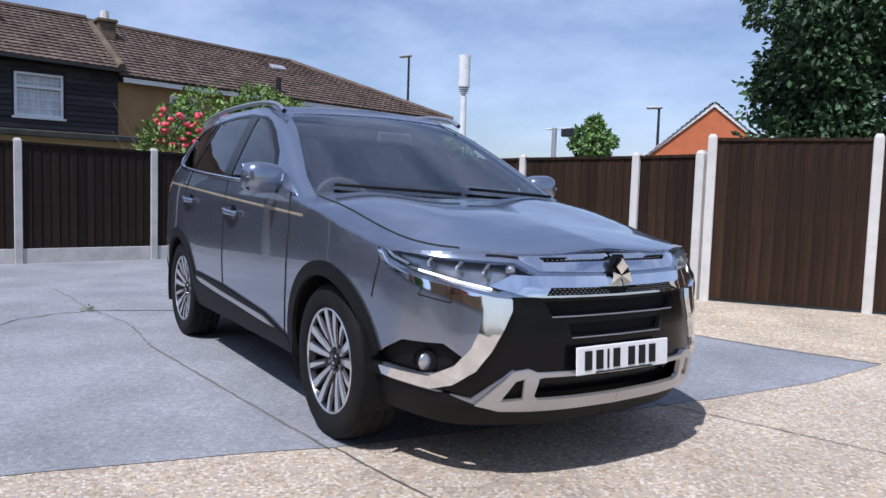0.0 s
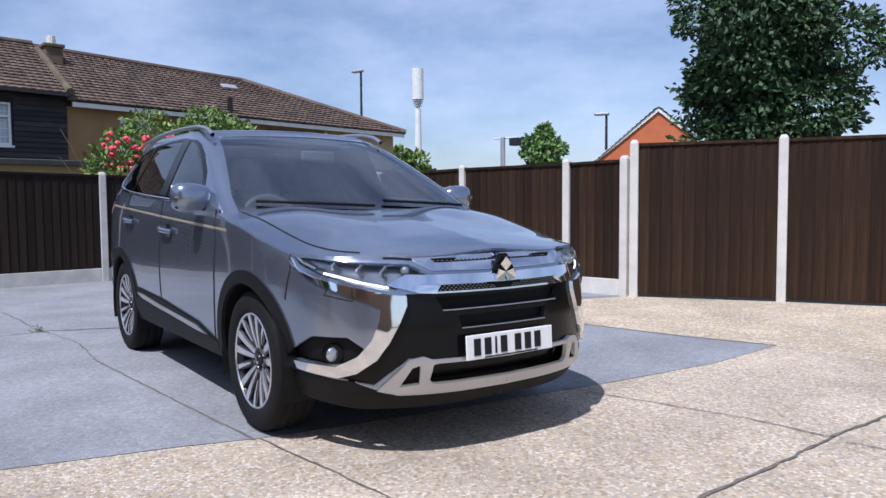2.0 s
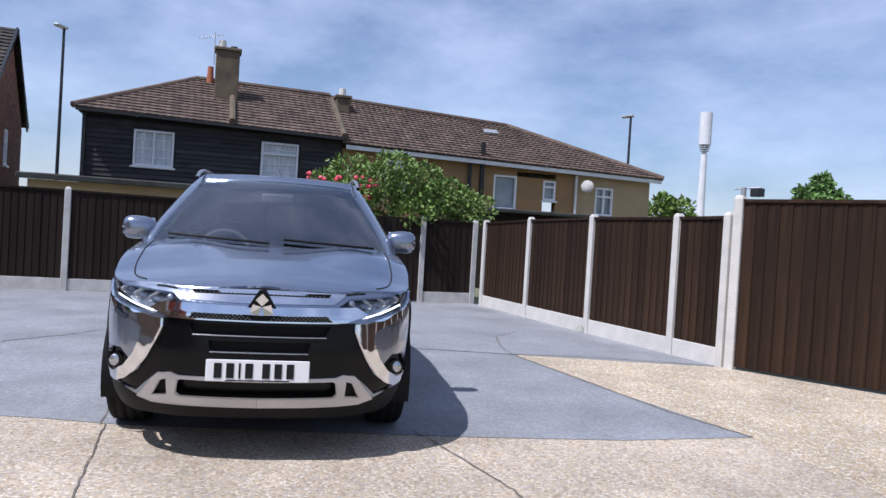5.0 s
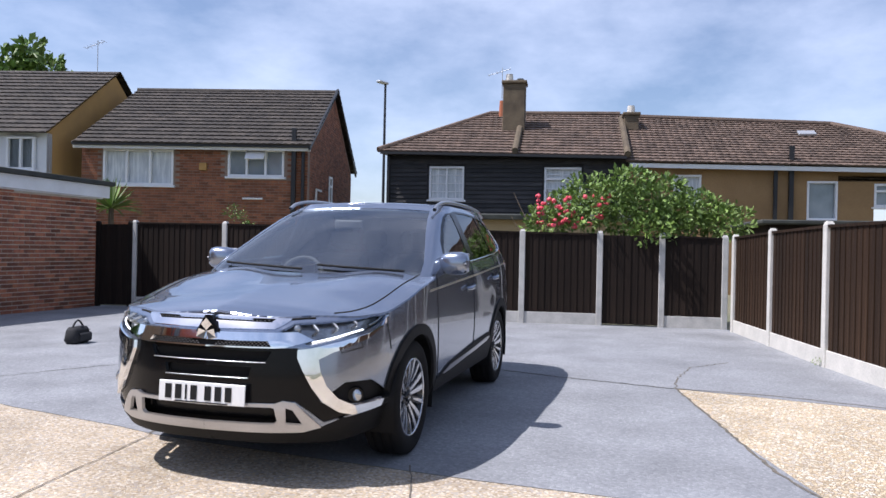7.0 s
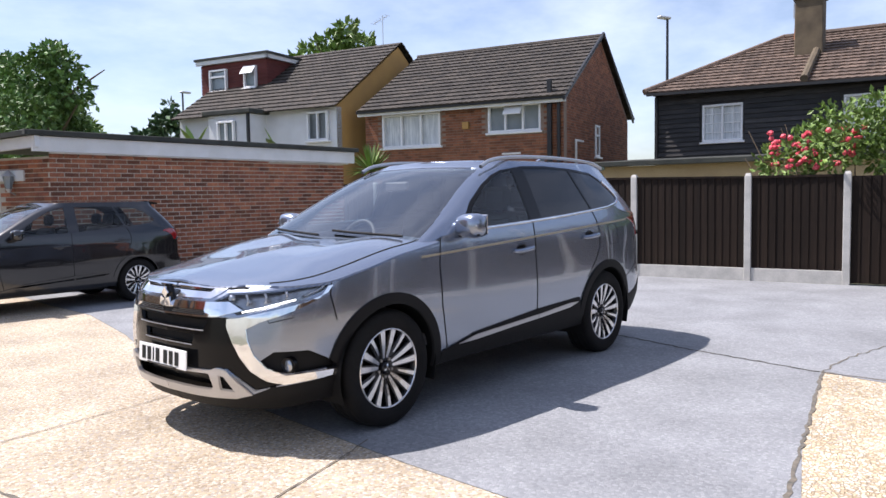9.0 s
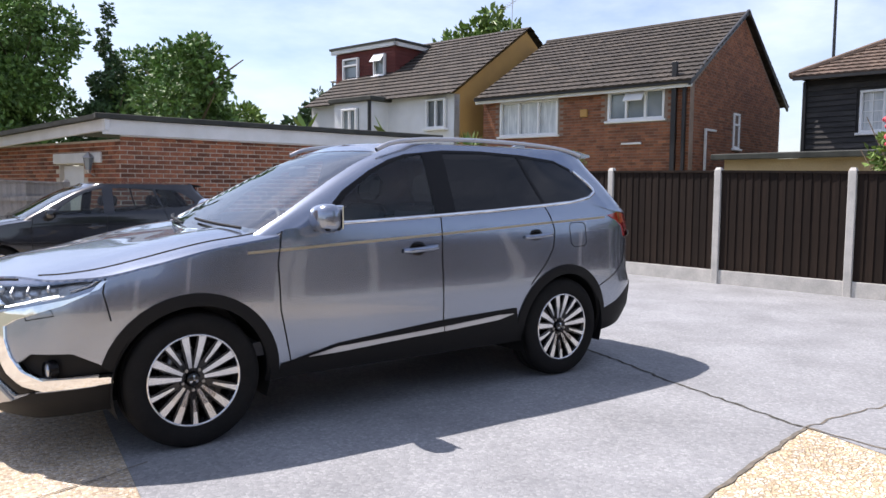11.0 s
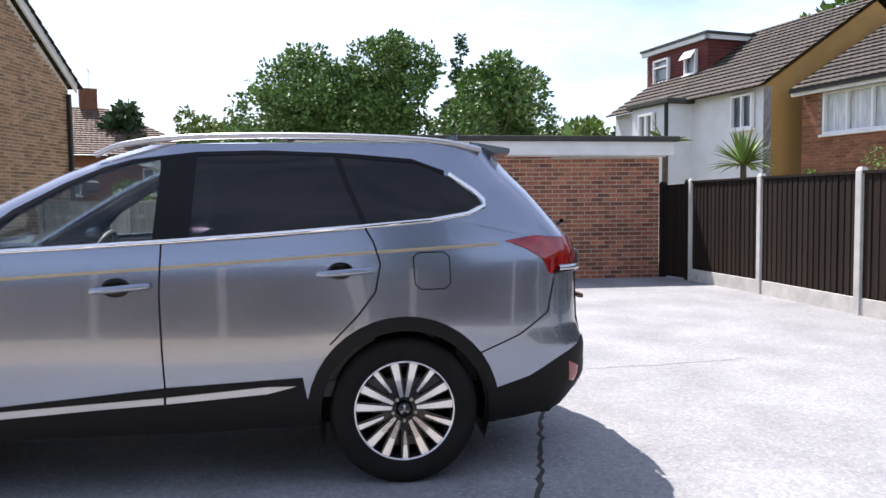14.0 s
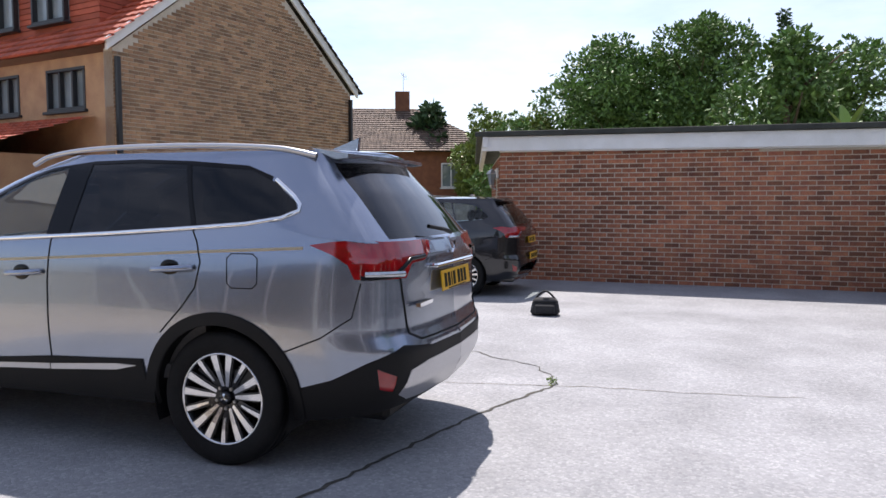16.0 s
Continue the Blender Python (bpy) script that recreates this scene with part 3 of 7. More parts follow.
def tiled_slope(parent, a, b, c, d, material, row=0.3, lift=0.03, name="roof_slope"):
    """A roof slope with corners a, b along the eaves and d, c along the top (d over a), in overlapping rows of ribbed tiles."""
    a, b, c, d = map(Vector, (a, b, c, d))
    up_len = ((d - a).length + (c - b).length) / 2
    rows = max(3, int(up_len / row))
    n = (b - a).cross(d - a).normalized()
    if n.z < 0:
        n = -n
    bm = bmesh.new()
    tile = 0.22
    for k in range(rows):
        l0, r0 = a.lerp(d, k / rows), b.lerp(c, k / rows)
        l1, r1 = a.lerp(d, (k + 1.12) / rows if k < rows - 1 else 1), b.lerp(c, (k + 1.12) / rows if k < rows - 1 else 1)
        cols = max(1, int((r0 - l0).length / tile))
        for j in range(cols):
            s, e = j / cols, (j + 1) / cols
            q = [l0.lerp(r0, s), l0.lerp(r0, s + (e - s) * 0.5), l0.lerp(r0, e), l1.lerp(r1, e), l1.lerp(r1, s)]
            h = [lift + 0.012, lift + 0.034, lift + 0.012, 0.006, 0.006]
            v = [bm.verts.new(p + n * x) for p, x in zip(q, h)]
            vb = [bm.verts.new(p) for p in q[:3]]
            bm.faces.new((v[0], v[1], v[4]))
            bm.faces.new((v[1], v[3], v[4]))
            bm.faces.new((v[1], v[2], v[3]))
            bm.faces.new((vb[0], vb[1], v[1], v[0]))
            bm.faces.new((vb[1], vb[2], v[2], v[1]))
    bmesh.ops.recalc_face_normals(bm, faces=bm.faces)
    o = part(name, bm, material, parent, "rows of overlapping roof tiles")
    o["kind"] = "stuff"
    return o


def brick_face(parent, m, w, z0, z1, holes, material, mortar, limit=None, name="brick", L=0.213, H=0.06, g=0.015, depth=0.01, top=None, edge=None):
    """Bricks in stretcher bond proud of a mortar bed. Within limit=(x0, x1) each is an object of its own; the rest are joined."""
    bm = bmesh.new()
    me = None
    if limit:
        b = boxed((0, -depth, 0), (L, 0.004, H), bevel=0.003)
        me = bpy.data.meshes.new(name)
        b.to_mesh(me)
        b.free()
        me.materials.append(material)
    rnd = random.Random(7)
    row, z, made = 0, z0 + g, 0
    while z + H < z1 + 0.3:
        x = -(L + g) * (0.5 if row % 2 else 0)
        while x < w:
            lo, hi = max(x, 0), min(x + L, w)
            mid = (lo + hi) / 2
            tz = top(mid) if top else z1
            inside = hi - lo > 0.03 and z + H <= tz + 0.01 and not any(o[0] - 0.02 < hi and lo < o[2] + 0.02 and o[1] - 0.02 < z + H and z < o[3] + 0.02 for o in holes)
            if edge and inside:
                inside = edge(lo, z + H) and edge(hi, z + H)
            if inside:
                dy = rnd.uniform(-0.002, 0.002)
                if limit and limit[0] < mid < limit[1] and made < 300 and hi - lo > L * 0.9:
                    piece(name, me, parent, m @ Matrix.Translation((lo, dy, z)))
                    made += 1
                else:
                    v = [bm.verts.new((p, q, s)) for p, q, s in ((lo, -depth + dy, z), (hi, -depth + dy, z), (hi, -depth + dy, z + H), (lo, -depth + dy, z + H), (lo, 0, z), (hi, 0, z), (hi, 0, z + H), (lo, 0, z + H))]
                    for f in ((0, 1, 2, 3), (0, 4, 5, 1), (3, 2, 6, 7), (0, 3, 7, 4), (1, 5, 6, 2)):
                        bm.faces.new([v[i] for i in f])
            x += L + g
        z += H + g
        row += 1
    o = part(name + "work", bm, material, parent, "courses of brick")
    o.matrix_local = m
    o["kind"] = "stuff"
    return o


# the neighbouring plots keep a measure of their own, set out round the yard
SITE = Matrix.Translation((-0.1, 0.37, 0)) @ Matrix.Rotation(radians(-0.9), 4, "Z") @ Matrix.Scale(1.118, 4)

# --- garage ---
gar = thing("garage", (0, 0, 0), "low red brick garage with a flat felt roof and white fascia", "garage")
GA, GB = (-6.5, -8.2), (-0.5, -8.4)
gm, gw = along(GB, GA)
G_TOP = lambda x: 2.18 - 0.05 * x / gw
o = part("wall", boxed((0, 0.0, -0.05), (gw, 0.22, 2.12)), M["mortar"], gar, "mortar bed of the brick wall")
o.matrix_local = gm


def slab(parent, name, m, lo, hi, material, label="", bevel=0.0):
    o = part(name, boxed(lo, hi, None, bevel), material, parent, label)
    o.matrix_local = m
    return o


def tilt(w, z0, z1):
    return Matrix.Translation((0, 0, z0)) @ Matrix.Rotation(-math.atan2(z1 - z0, w), 4, "Y")


slab(gar, "fascia_board", gm @ tilt(gw, 2.18, 2.13), (-0.28, -0.13, 0.0), (gw + 0.22, -0.07, 0.24), M["white"], "white painted fascia", 0.004)
slab(gar, "soffit", gm @ tilt(gw, 2.18, 2.13), (0.0, -0.07, -0.02), (gw + 0.1, -0.014, 0.03), M["white"])
slab(gar, "roof", gm @ tilt(gw, 2.18, 2.13), (-0.4, -0.2, 0.243), (gw + 0.3, 4.8, 0.33), M["felt"], "black felt roof edge", 0.01)
brick_face(gar, gm, gw, -0.02, 2.2, [], M["brick"], M["mortar"], limit=(0.0, 2.7), top=G_TOP)
gsm, gsw = along((0.85, -13.02), GB)
door_hole = (2.75, -0.02, 3.6, 1.72)
o = part("wall", wall_with_holes(gsw, -0.05, 2.12, [door_hole]), M["mortar"], gar)
o.matrix_local = gsm
brick_face(gar, gsm, gsw, -0.02, 2.12, [door_hole], M["brick"], M["mortar"])
slab(gar, "door", gsm, (2.75, 0.08, 0), (3.6, 0.13, 1.7), M["white"], "white panelled side door")
slab(gar, "lintel", gsm, (2.6, -0.05, 1.74), (4.25, 0.02, 1.92), M["white"], "white painted lintel", 0.01)
slab(gar, "barge_board", gsm @ tilt(gsw, 2.02, 2.22), (-0.4, -0.3, 0.02), (gsw + 0.1, -0.22, 0.2), M["white"], "white fascia over the side wall")
slab(gar, "roof_edge", gsm @ tilt(gsw, 2.02, 2.22), (-0.5, -0.4, 0.205), (gsw + 0.1, 0.1, 0.28), M["felt"])

# lantern on the garage's side wall
lan = thing("wall_lantern", gsm @ Vector((4.0, -0.12, 1.62)), "old grey coach lantern on a bracket", "lantern")
b = bmesh.new()
tube(b, (0, 0, 0), (0, 0, 0.2), 0.05, 0.085, 6)
part("glass_body", b, M["pane"], lan)
b = bmesh.new()
tube(b, (0, 0, 0.203), (0, 0, 0.3), 0.11, 0.015, 6)
part("cap", b, M["steel"], lan)
b = bmesh.new()
tube(b, (0, 0, -0.06), (0, 0, -0.003), 0.02, 0.05, 6)
tube(b, (0, 0, -0.04), tuple(gsm.to_3x3() @ Vector((0, 0.12, -0.1))), 0.012)
part("bracket", b, M["steel"], lan)


# --- brick semi ---
hA = thing("brick_house", (0, 0, 0), "two-storey brown-red brick house with a dark tiled gable roof", "house")
am, aw = along((-11.56, -13.5), (-13.05, -7.43))
am = SITE @ am
AH, AD = 3.8, 7.0
wA = [(0.6, 2.7, 2.56, 3.68), (4.06, 2.97, 5.61, 3.72)]
o = part("front_wall", wall_with_holes(aw, -0.1, AH, wA), M["mortar_dark"], hA)
o.matrix_local = am
brick_face(hA, am, aw, 1.0, AH, wA, M["brick_house"], M["mortar_dark"])
sm = am @ Matrix.Translation((aw, 0, 0)) @ Matrix.Rotation(math.pi / 2, 4, "Z")
rise = lambda x: AH + 2.2 * (1 - abs(x - AD / 2) / (AD / 2))
o = part("gable_wall", prism([(0, 0.02, 0), (AD, 0.02, 0), (AD, 0.02, AH), (AD / 2, 0.02, AH + 2.2), (0, 0.02, AH)], 0.22, (0, 1, 0)), M["mortar_dark"], hA)
o.matrix_local = sm @ Matrix.Translation((0, 0, 0))
brick_face(hA, sm @ Matrix.Translation((0, 0.02, 0)), AD, 1.0, AH + 2.2, [(3.0, 2.35, 3.45, 3.3)], M["brick_house"], M["mortar_dark"], edge=lambda x, z: z < rise(x) - 0.03)
casement(hA, am, *wA[0], lights=3, curtain=True, label="wide white window with net curtains")
casement(hA, am, *wA[1], lights=3, label="white three-light window, top light open", open_top=True)
casement(hA, sm, 3.0, 2.35, 3.45, 3.3, lights=1, fanlight=True, label="narrow white side window")
for lo, hi, mt, nm in (((-0.15, -0.22, 3.66), (aw + 0.12, -0.17, 3.8), M["white"], "fascia_board"), ((-0.15, -0.3, 3.74), (aw + 0.12, -0.23, 3.83), M["black_plastic"], "gutter"), ((3.3, -0.1, 3.12), (3.5, -0.02, 3.32), M["render_yellow"], "alarm_box"), ((4.5, -0.09, 2.35), (5.05, -0.04, 2.4), M["white"], "vent_pipe"), ((5.83, -0.14, 0.5), (5.95, -0.03, 4.3), M["black_plastic"], "soil_pipe"), ((6.1, -0.12, 0.5), (6.18, -0.03, 3.74), M["black_plastic"], "downpipe")):
    slab(hA, nm, am, lo, hi, mt, "", 0.008)
slab(hA, "overflow_pipe", sm, (0.9, -0.07, 1.5), (0.96, -0.02, 2.75), M["white"])
slab(hA, "overflow_pipe", sm, (0.97, -0.07, 2.7), (1.6, -0.02, 2.75), M["white"])
e = 0.32
P = lambda x, y, z: am @ Vector((x, y, z))
tiled_slope(hA, P(-0.1, -e, AH + 0.0), P(aw + 0.16, -e, AH + 0.0), P(aw + 0.16, AD / 2, AH + 2.2), P(-0.1, AD / 2, AH + 2.2), M["tile_dark"])
tiled_slope(hA, P(aw + 0.16, AD + e, AH), P(-0.1, AD + e, AH), P(-0.1, AD / 2, AH + 2.2), P(aw + 0.16, AD / 2, AH + 2.2), M["tile_dark"])
o = part("ridge_tiles", tubed(P(-0.1, AD / 2, AH + 2.2), P(aw + 0.16, AD / 2, AH + 2.2), 0.09, seg=8), M["tile_dark"], hA)
o = part("verge", prism([(-e, -0.14, AH - 0.12), (AD / 2, -0.14, AH + 2.2), (AD + e, -0.14, AH - 0.12), (AD + e, -0.14, AH + 0.02), (AD / 2, -0.14, AH + 2.32), (-e, -0.14, AH + 0.02)], 0.06, (0, 1, 0)), M["black_plastic"], hA)
o.matrix_local = sm

# --- black clad and rendered terrace ---
hB = thing("terrace_house", (0, 0, 0), "long low terrace, black weatherboard and tan pebbledash, brown tiled roof", "house")
bm_, bw = along((-16.04, -6.27), (-18.17, 11.3))
bm_ = SITE @ bm_
wB = [(1.31, 2.6, 2.37, 3.6), (4.75, 2.53, 5.82, 3.58)]
wC = [(8.42, 2.5, 9.18, 3.38), (12.0, 2.13, 12.8, 3.22), (13.73, 2.52, 14.18, 3.16), (15.64, 2.15, 16.3, 3.08)]
o = part("clad_wall", wall_with_holes(7.1, -0.1, 3.9, wB), M["clad"], hB)
o.matrix_local = bm_
cl = plank_mesh("weatherboard", 7.1, 0.14, 0.03, M["clad"])
z = 1.6
while z < 3.85:
    for a, c in ([(0, 7.1)] if not any(w[1] - 0.14 < z < w[3] for w in wB) else [(0, 1.25), (2.43, 4.69), (5.88, 7.1)]):
        bb = boxed((a, -0.045, z), (c, 0.0, z + 0.128))
        for v in bb.verts:
            if v.co.z > z + 0.1 and v.co.y < -0.02:
                v.co.y = -0.014
        o = part("weatherboard", bb, M["clad"], hB)
        o.matrix_local = bm_
    z += 0.13
o = part("rendered_wall", wall_with_holes(14.9 - 7.1, -0.1, 3.6, [(a - 7.1, b, c - 7.1, d) for a, b, c, d in wC[:3]]), M["render_tan"], hB)
o.matrix_local = bm_ @ Matrix.Translation((7.1, 0, 0))
o = part("rendered_wall", wall_with_holes(bw - 14.9, -0.1, 3.5, [(a - 14.9, b, c - 14.9, d) for a, b, c, d in wC[3:]]), M["render_cream"], hB)
o.matrix_local = bm_ @ Matrix.Translation((14.9, 0, 0))
slab(hB, "side_wall", bm_, (bw - 0.2, 0.26, -0.1), (bw, 6.4, 3.4), M["render_cream"])
slab(hB, "side_wall", bm_, (0, 0.26, -0.1), (0.2, 6.4, 3.9), M["clad"])
casement(hB, bm_, *wB[0], lights=2, bars=4, curtain=True, label="white Georgian-bar casement window")
casement(hB, bm_, *wB[1], lights=1, fanlight=True, bars=5, curtain=True, label="white window with a top light")
casement(hB, bm_, *wC[0], lights=1, label="white window half behind the climbing rose", curtain=True)
casement(hB, bm_, *wC[1], lights=1, label="tall white window")
casement(hB, bm_, *wC[2], lights=1, fanlight=True, label="small white window")
casement(hB, bm_, *wC[3], lights=2, fanlight=True, label="white two-light window")
P = lambda x, y, z: bm_ @ Vector((x, y, z))
tiled_slope(hB, P(-0.2, -0.35, 4.02), P(7.15, -0.35, 3.86), P(7.15, 3.2, 5.66), P(2.8, 3.2, 5.74), M["tile_brown"])
tiled_slope(hB, P(-0.2, 6.7, 4.02), P(-0.2, -0.35, 4.02), P(2.8, 3.2, 5.74), P(2.8, 3.25, 5.74), M["tile_brown"])
tiled_slope(hB, P(7.05, -0.35, 3.72), P(bw + 0.3, -0.35, 3.5), P(13.6, 3.2, 5.3), P(7.05, 3.2, 5.6), M["tile_brown"])
tiled_slope(hB, P(bw + 0.3, -0.35, 3.5), P(bw + 0.3, 6.7, 3.5), P(13.6, 3.25, 5.3), P(13.6, 3.2, 5.3), M["tile_brown"])
tiled_slope(hB, P(bw + 0.3, 6.7, 3.5), P(-0.2, 6.7, 4.0), P(2.8, 3.2, 5.74), P(13.6, 3.2, 5.3), M["tile_brown"])
part("ridge_tiles", tubed(P(2.8, 3.2, 5.76), P(7.1, 3.2, 5.7), 0.1, seg=8), M["tile_brown"], hB)
part("ridge_tiles", tubed(P(7.1, 3.2, 5.63), P(13.6, 3.2, 5.33), 0.1, seg=8), M["tile_brown"], hB)
part("hip_tiles", tubed(P(-0.2, -0.35, 4.06), P(2.8, 3.2, 5.76), 0.1, seg=8), M["tile_brown"], hB)
part("hip_tiles", tubed(P(bw + 0.3, -0.35, 3.54), P(13.6, 3.2, 5.33), 0.1, seg=8), M["tile_brown"], hB)
part("party_ridge", tubed(P(7.1, -0.4, 3.92), P(7.1, 2.6, 5.45), 0.11, seg=8), M["chimney"], hB)
part("party_ridge", tubed(P(3.9, -0.4, 4.02), P(3.9, 1.6, 5.03), 0.11, seg=8), M["chimney"], hB)
o = part("fascia_board", boxed((7.1, -0.3, 3.58), (bw + 0.2, -0.24, 3.7), None), M["white"], hB)
o.matrix_local = bm_ @ Matrix.Translation((0, 0, 0.12)) @ Matrix.Rotation(math.atan2(0.2, 10.5), 4, "Y")
slab(hB, "gutter", bm_ @ Matrix.Rotation(math.atan2(0.14, 7.1), 4, "Y"), (-0.2, -0.42, 3.93), (7.0, -0.33, 4.0), M["black_plastic"])
slab(hB, "downpipe", bm_, (0.02, -0.12, 1.0), (0.1, -0.05, 3.9), M["black_plastic"])
slab(hB, "downpipe", bm_, (11.1, -0.12, 1.0), (11.2, -0.05, 3.5), M["black_plastic"])
slab(hB, "soil_pipe", bm_, (11.5, -0.14, 1.0), (11.62, -0.03, 4.2), M["black_plastic"])
slab(hB, "downpipe", bm_, (14.85, -0.1, 1.0), (14.92, -0.03, 3.4), M["white"])
for x0, x1, d, z0, z1, pots in ((3.35, 4.05, 1.5, 4.5, 6.4, 2), (7.15, 7.6, 2.0, 4.6, 5.45, 1)):
    c = slab(hB, "chimney", bm_, (x0, d, z0), (x1, d + 0.6, z1), M["chimney"], "sooty rendered chimney", 0.02)
    cc = part("chimney_cap", boxed((x0 - 0.05, d - 0.05, z1 + 0.003), (x1 + 0.05, d + 0.65, z1 + 0.1), None, 0.02), M["chimney"], c)
    for k in range(pots):
        x = x0 + (x1 - x0) * (k + 0.5) / pots
        part("chimney_pot", tubed((x, d + 0.3, z1 + 0.1), (x, d + 0.3, z1 + (0.35 if k == 0 else 0.2)), 0.13, 0.11), M["concrete_light"] if k == 0 else M["felt"], c)
part("chimney_pot", tubed(P(3.2, 3.0, 5.6), P(3.2, 3.0, 6.15), 0.13, 0.1), M["pot"], hB)
slab(hB, "skylight", bm_ @ Matrix.Translation((12.3, 1.9, 4.72)) @ Matrix.Rotation(math.atan2(1.85, 3.5), 4, "X"), (0, 0, 0.05), (0.5, 0.3, 0.12), M["steel"], "small roof light", 0.01)
lt = thing("lean_to", (0, 0, 0), "low black-boarded lean-to with a felt roof behind the fence", "shed")
slab(lt, "wall", bm_, (-0.7, -2.6, 0), (7.0, -0.06, 1.92), M["render_cream"])
slab(lt, "roof", bm_ @ Matrix.Rotation(radians(3), 4, "X"), (-0.9, -2.8, 2.06), (7.1, -0.06, 2.2), M["felt"], "felt lean-to roof", 0.02)
lt2 = thing("outbuilding", (0, 0, 0), "dark timber outbuilding with a flat roof", "shed")
slab(lt2, "wall", bm_, (9.4, -6.5, 0), (14.0, -3.5, 1.75), M["wood_dark"])
slab(lt2, "roof", bm_, (9.2, -6.7, 1.753), (14.1, -3.4, 1.84), M["felt"], "", 0.02)
# dish
ds = thing("satellite_dish", bm_ @ Vector((15.15, -0.35, 3.05)), "grey satellite dish on a wall arm", "satellite dish")
b = bmesh.new()
r = bmesh.ops.create_uvsphere(b, u_segments=20, v_segments=12, radius=0.9)
bmesh.ops.delete(b, geom=[v for v in b.verts if v.co.z > -0.78], context="VERTS")
for v in b.verts:
    v.co.z += 0.9
bmesh.ops.transform(b, matrix=Matrix.Rotation(radians(80), 4, "Y") @ Matrix.Rotation(radians(25), 4, "X"), verts=b.verts)
bmesh.ops.solidify(b, geom=b.faces[:], thickness=0.01)
part("reflector", b, M["concrete"], ds, smooth=True)
part("arm", tubed((0, 0, 0), tuple(bm_.to_3x3() @ Vector((0, 0.35, -0.15))), 0.02), M["steel"], ds)

# --- rendered house with dormer ---
hD = thing("rendered_house", (0, 0, 0), "white and ochre rendered house with a maroon tile-hung dormer", "house")
dm = Matrix.Translation(SITE @ Vector((-10.85, -14.0, 0))) @ am.to_3x3().to_4x4()
DP = lambda x, y, z: dm @ Vector((x, y, z))
o = part("front_wall", boxed((-6.5, 0, 0), (0, 0.25, 4.0)), M["render_white"], hD)
o.matrix_local = dm
casement(hD, dm @ Matrix.Translation((0, -0.1, 0)), -1.05, 3.0, -0.28, 3.88, lights=2, label="white two-light window")
o = part("gable_wall", prism([(0, 0, 0), (7.4, 0, 0), (7.4, 0, 4.0), (3.7, 0, 6.35), (0, 0, 4.0)], 0.25, (0, 1, 0)), M["render_yellow"], hD, "ochre rendered gable")
o.matrix_local = dm @ Matrix.Rotation(math.pi / 2, 4, "Z") @ Matrix.Translation((0.001, 0, 0))
tiled_slope(hD, DP(-6.6, -0.3, 3.95), DP(0.15, -0.3, 3.95), DP(0.15, 3.7, 6.5), DP(-6.6, 3.7, 6.5), M["tile_dark"])
tiled_slope(hD, DP(0.15, 7.7, 3.95), DP(-6.6, 7.7, 3.95), DP(-6.6, 3.7, 6.5), DP(0.15, 3.7, 6.5), M["tile_dark"])
ext = Matrix.Translation(SITE @ Vector((-9.45, -16.45, 0))) @ am.to_3x3().to_4x4()
slab(hD, "extension_wall", ext, (-1.7, 0, 0), (0, 3.0, 3.9), M["render_white"], "white rendered extension")
slab(hD, "extension_roof", ext, (-1.85, -0.15, 3.903), (0.15, 3.0, 4.05), M["felt"], "dark flat roof", 0.02)
slab(hD, "downpipe", ext, (-0.05, -0.1, 1.0), (0.03, -0.02, 3.9), M["black_plastic"])
casement(hD, ext @ Matrix.Translation((0, -0.12, 0)), -1.25, 2.85, -0.55, 3.7, lights=2, label="white two-light window")
dor = Matrix.Translation(SITE @ Vector((-11.45, -18.25, 0))) @ am.to_3x3().to_4x4()
DT = slab(hD, "dormer", dor, (-3.0, 0, 4.0), (0, 3.6, 6.1), M["tile_maroon"], "maroon tile-hung dormer")
rows = bmesh.new()
for k in range(17):
    box(rows, (-3.02, -0.025, 4.1 + k * 0.115), (0.0, 0.0, 4.2 + k * 0.115))
    box(rows, (0.003, -0.02, 4.1 + k * 0.115), (0.028, 3.6, 4.2 + k * 0.115))
tr = part("hung_tiles", rows, M["tile_maroon"], hD)
tr["kind"] = "stuff"
tr.matrix_local = dor
slab(hD, "dormer_fascia", dor, (-3.15, -0.16, 6.06), (0.15, -0.05, 6.2), M["white"])
slab(hD, "dormer_fascia", dor, (0.05, -0.16, 6.06), (0.15, 3.6, 6.2), M["white"])
slab(hD, "dormer_roof", dor, (-3.2, -0.2, 6.203), (0.2, 3.7, 6.28), M["felt"])
casement(hD, dor @ Matrix.Translation((0, -0.13, 0)), -2.55, 5.05, -1.75, 5.85, lights=1, fanlight=True)
casement(hD, dor @ Matrix.Translation((0, -0.13, 0)), -0.95, 5.1, -0.4, 5.85, lights=1, open_top=True)

# --- tan brick gable house ---
hC = thing("gable_house", (0, 0, 0), "tan multi-brick gable house with white bargeboards and a red tile-hung dormer", "house")
cm, cw = along((6.35, -6.7), (5.05, -13.75))
cm = Matrix.Translation((0.74, -0.9, 0)) @ Matrix.Rotation(radians(-0.9), 4, "Z") @ Matrix.Scale(1.144, 4) @ cm
CH, CR = 3.95, 2.75
crise = lambda x: CH + CR * (1 - abs(x - cw / 2) / (cw / 2))
o = part("gable_wall", prism([(0, 0, -0.05), (cw, 0, -0.05), (cw, 0, CH), (cw / 2, 0, CH + CR), (0, 0, CH)], 0.25, (0, 1, 0)), M["mortar"], hC)
o.matrix_local = cm
brick_face(hC, cm, cw, 0.6, CH + CR, [], M["brick_tan"], M["mortar"], edge=lambda x, z: z < crise(x) - 0.02)
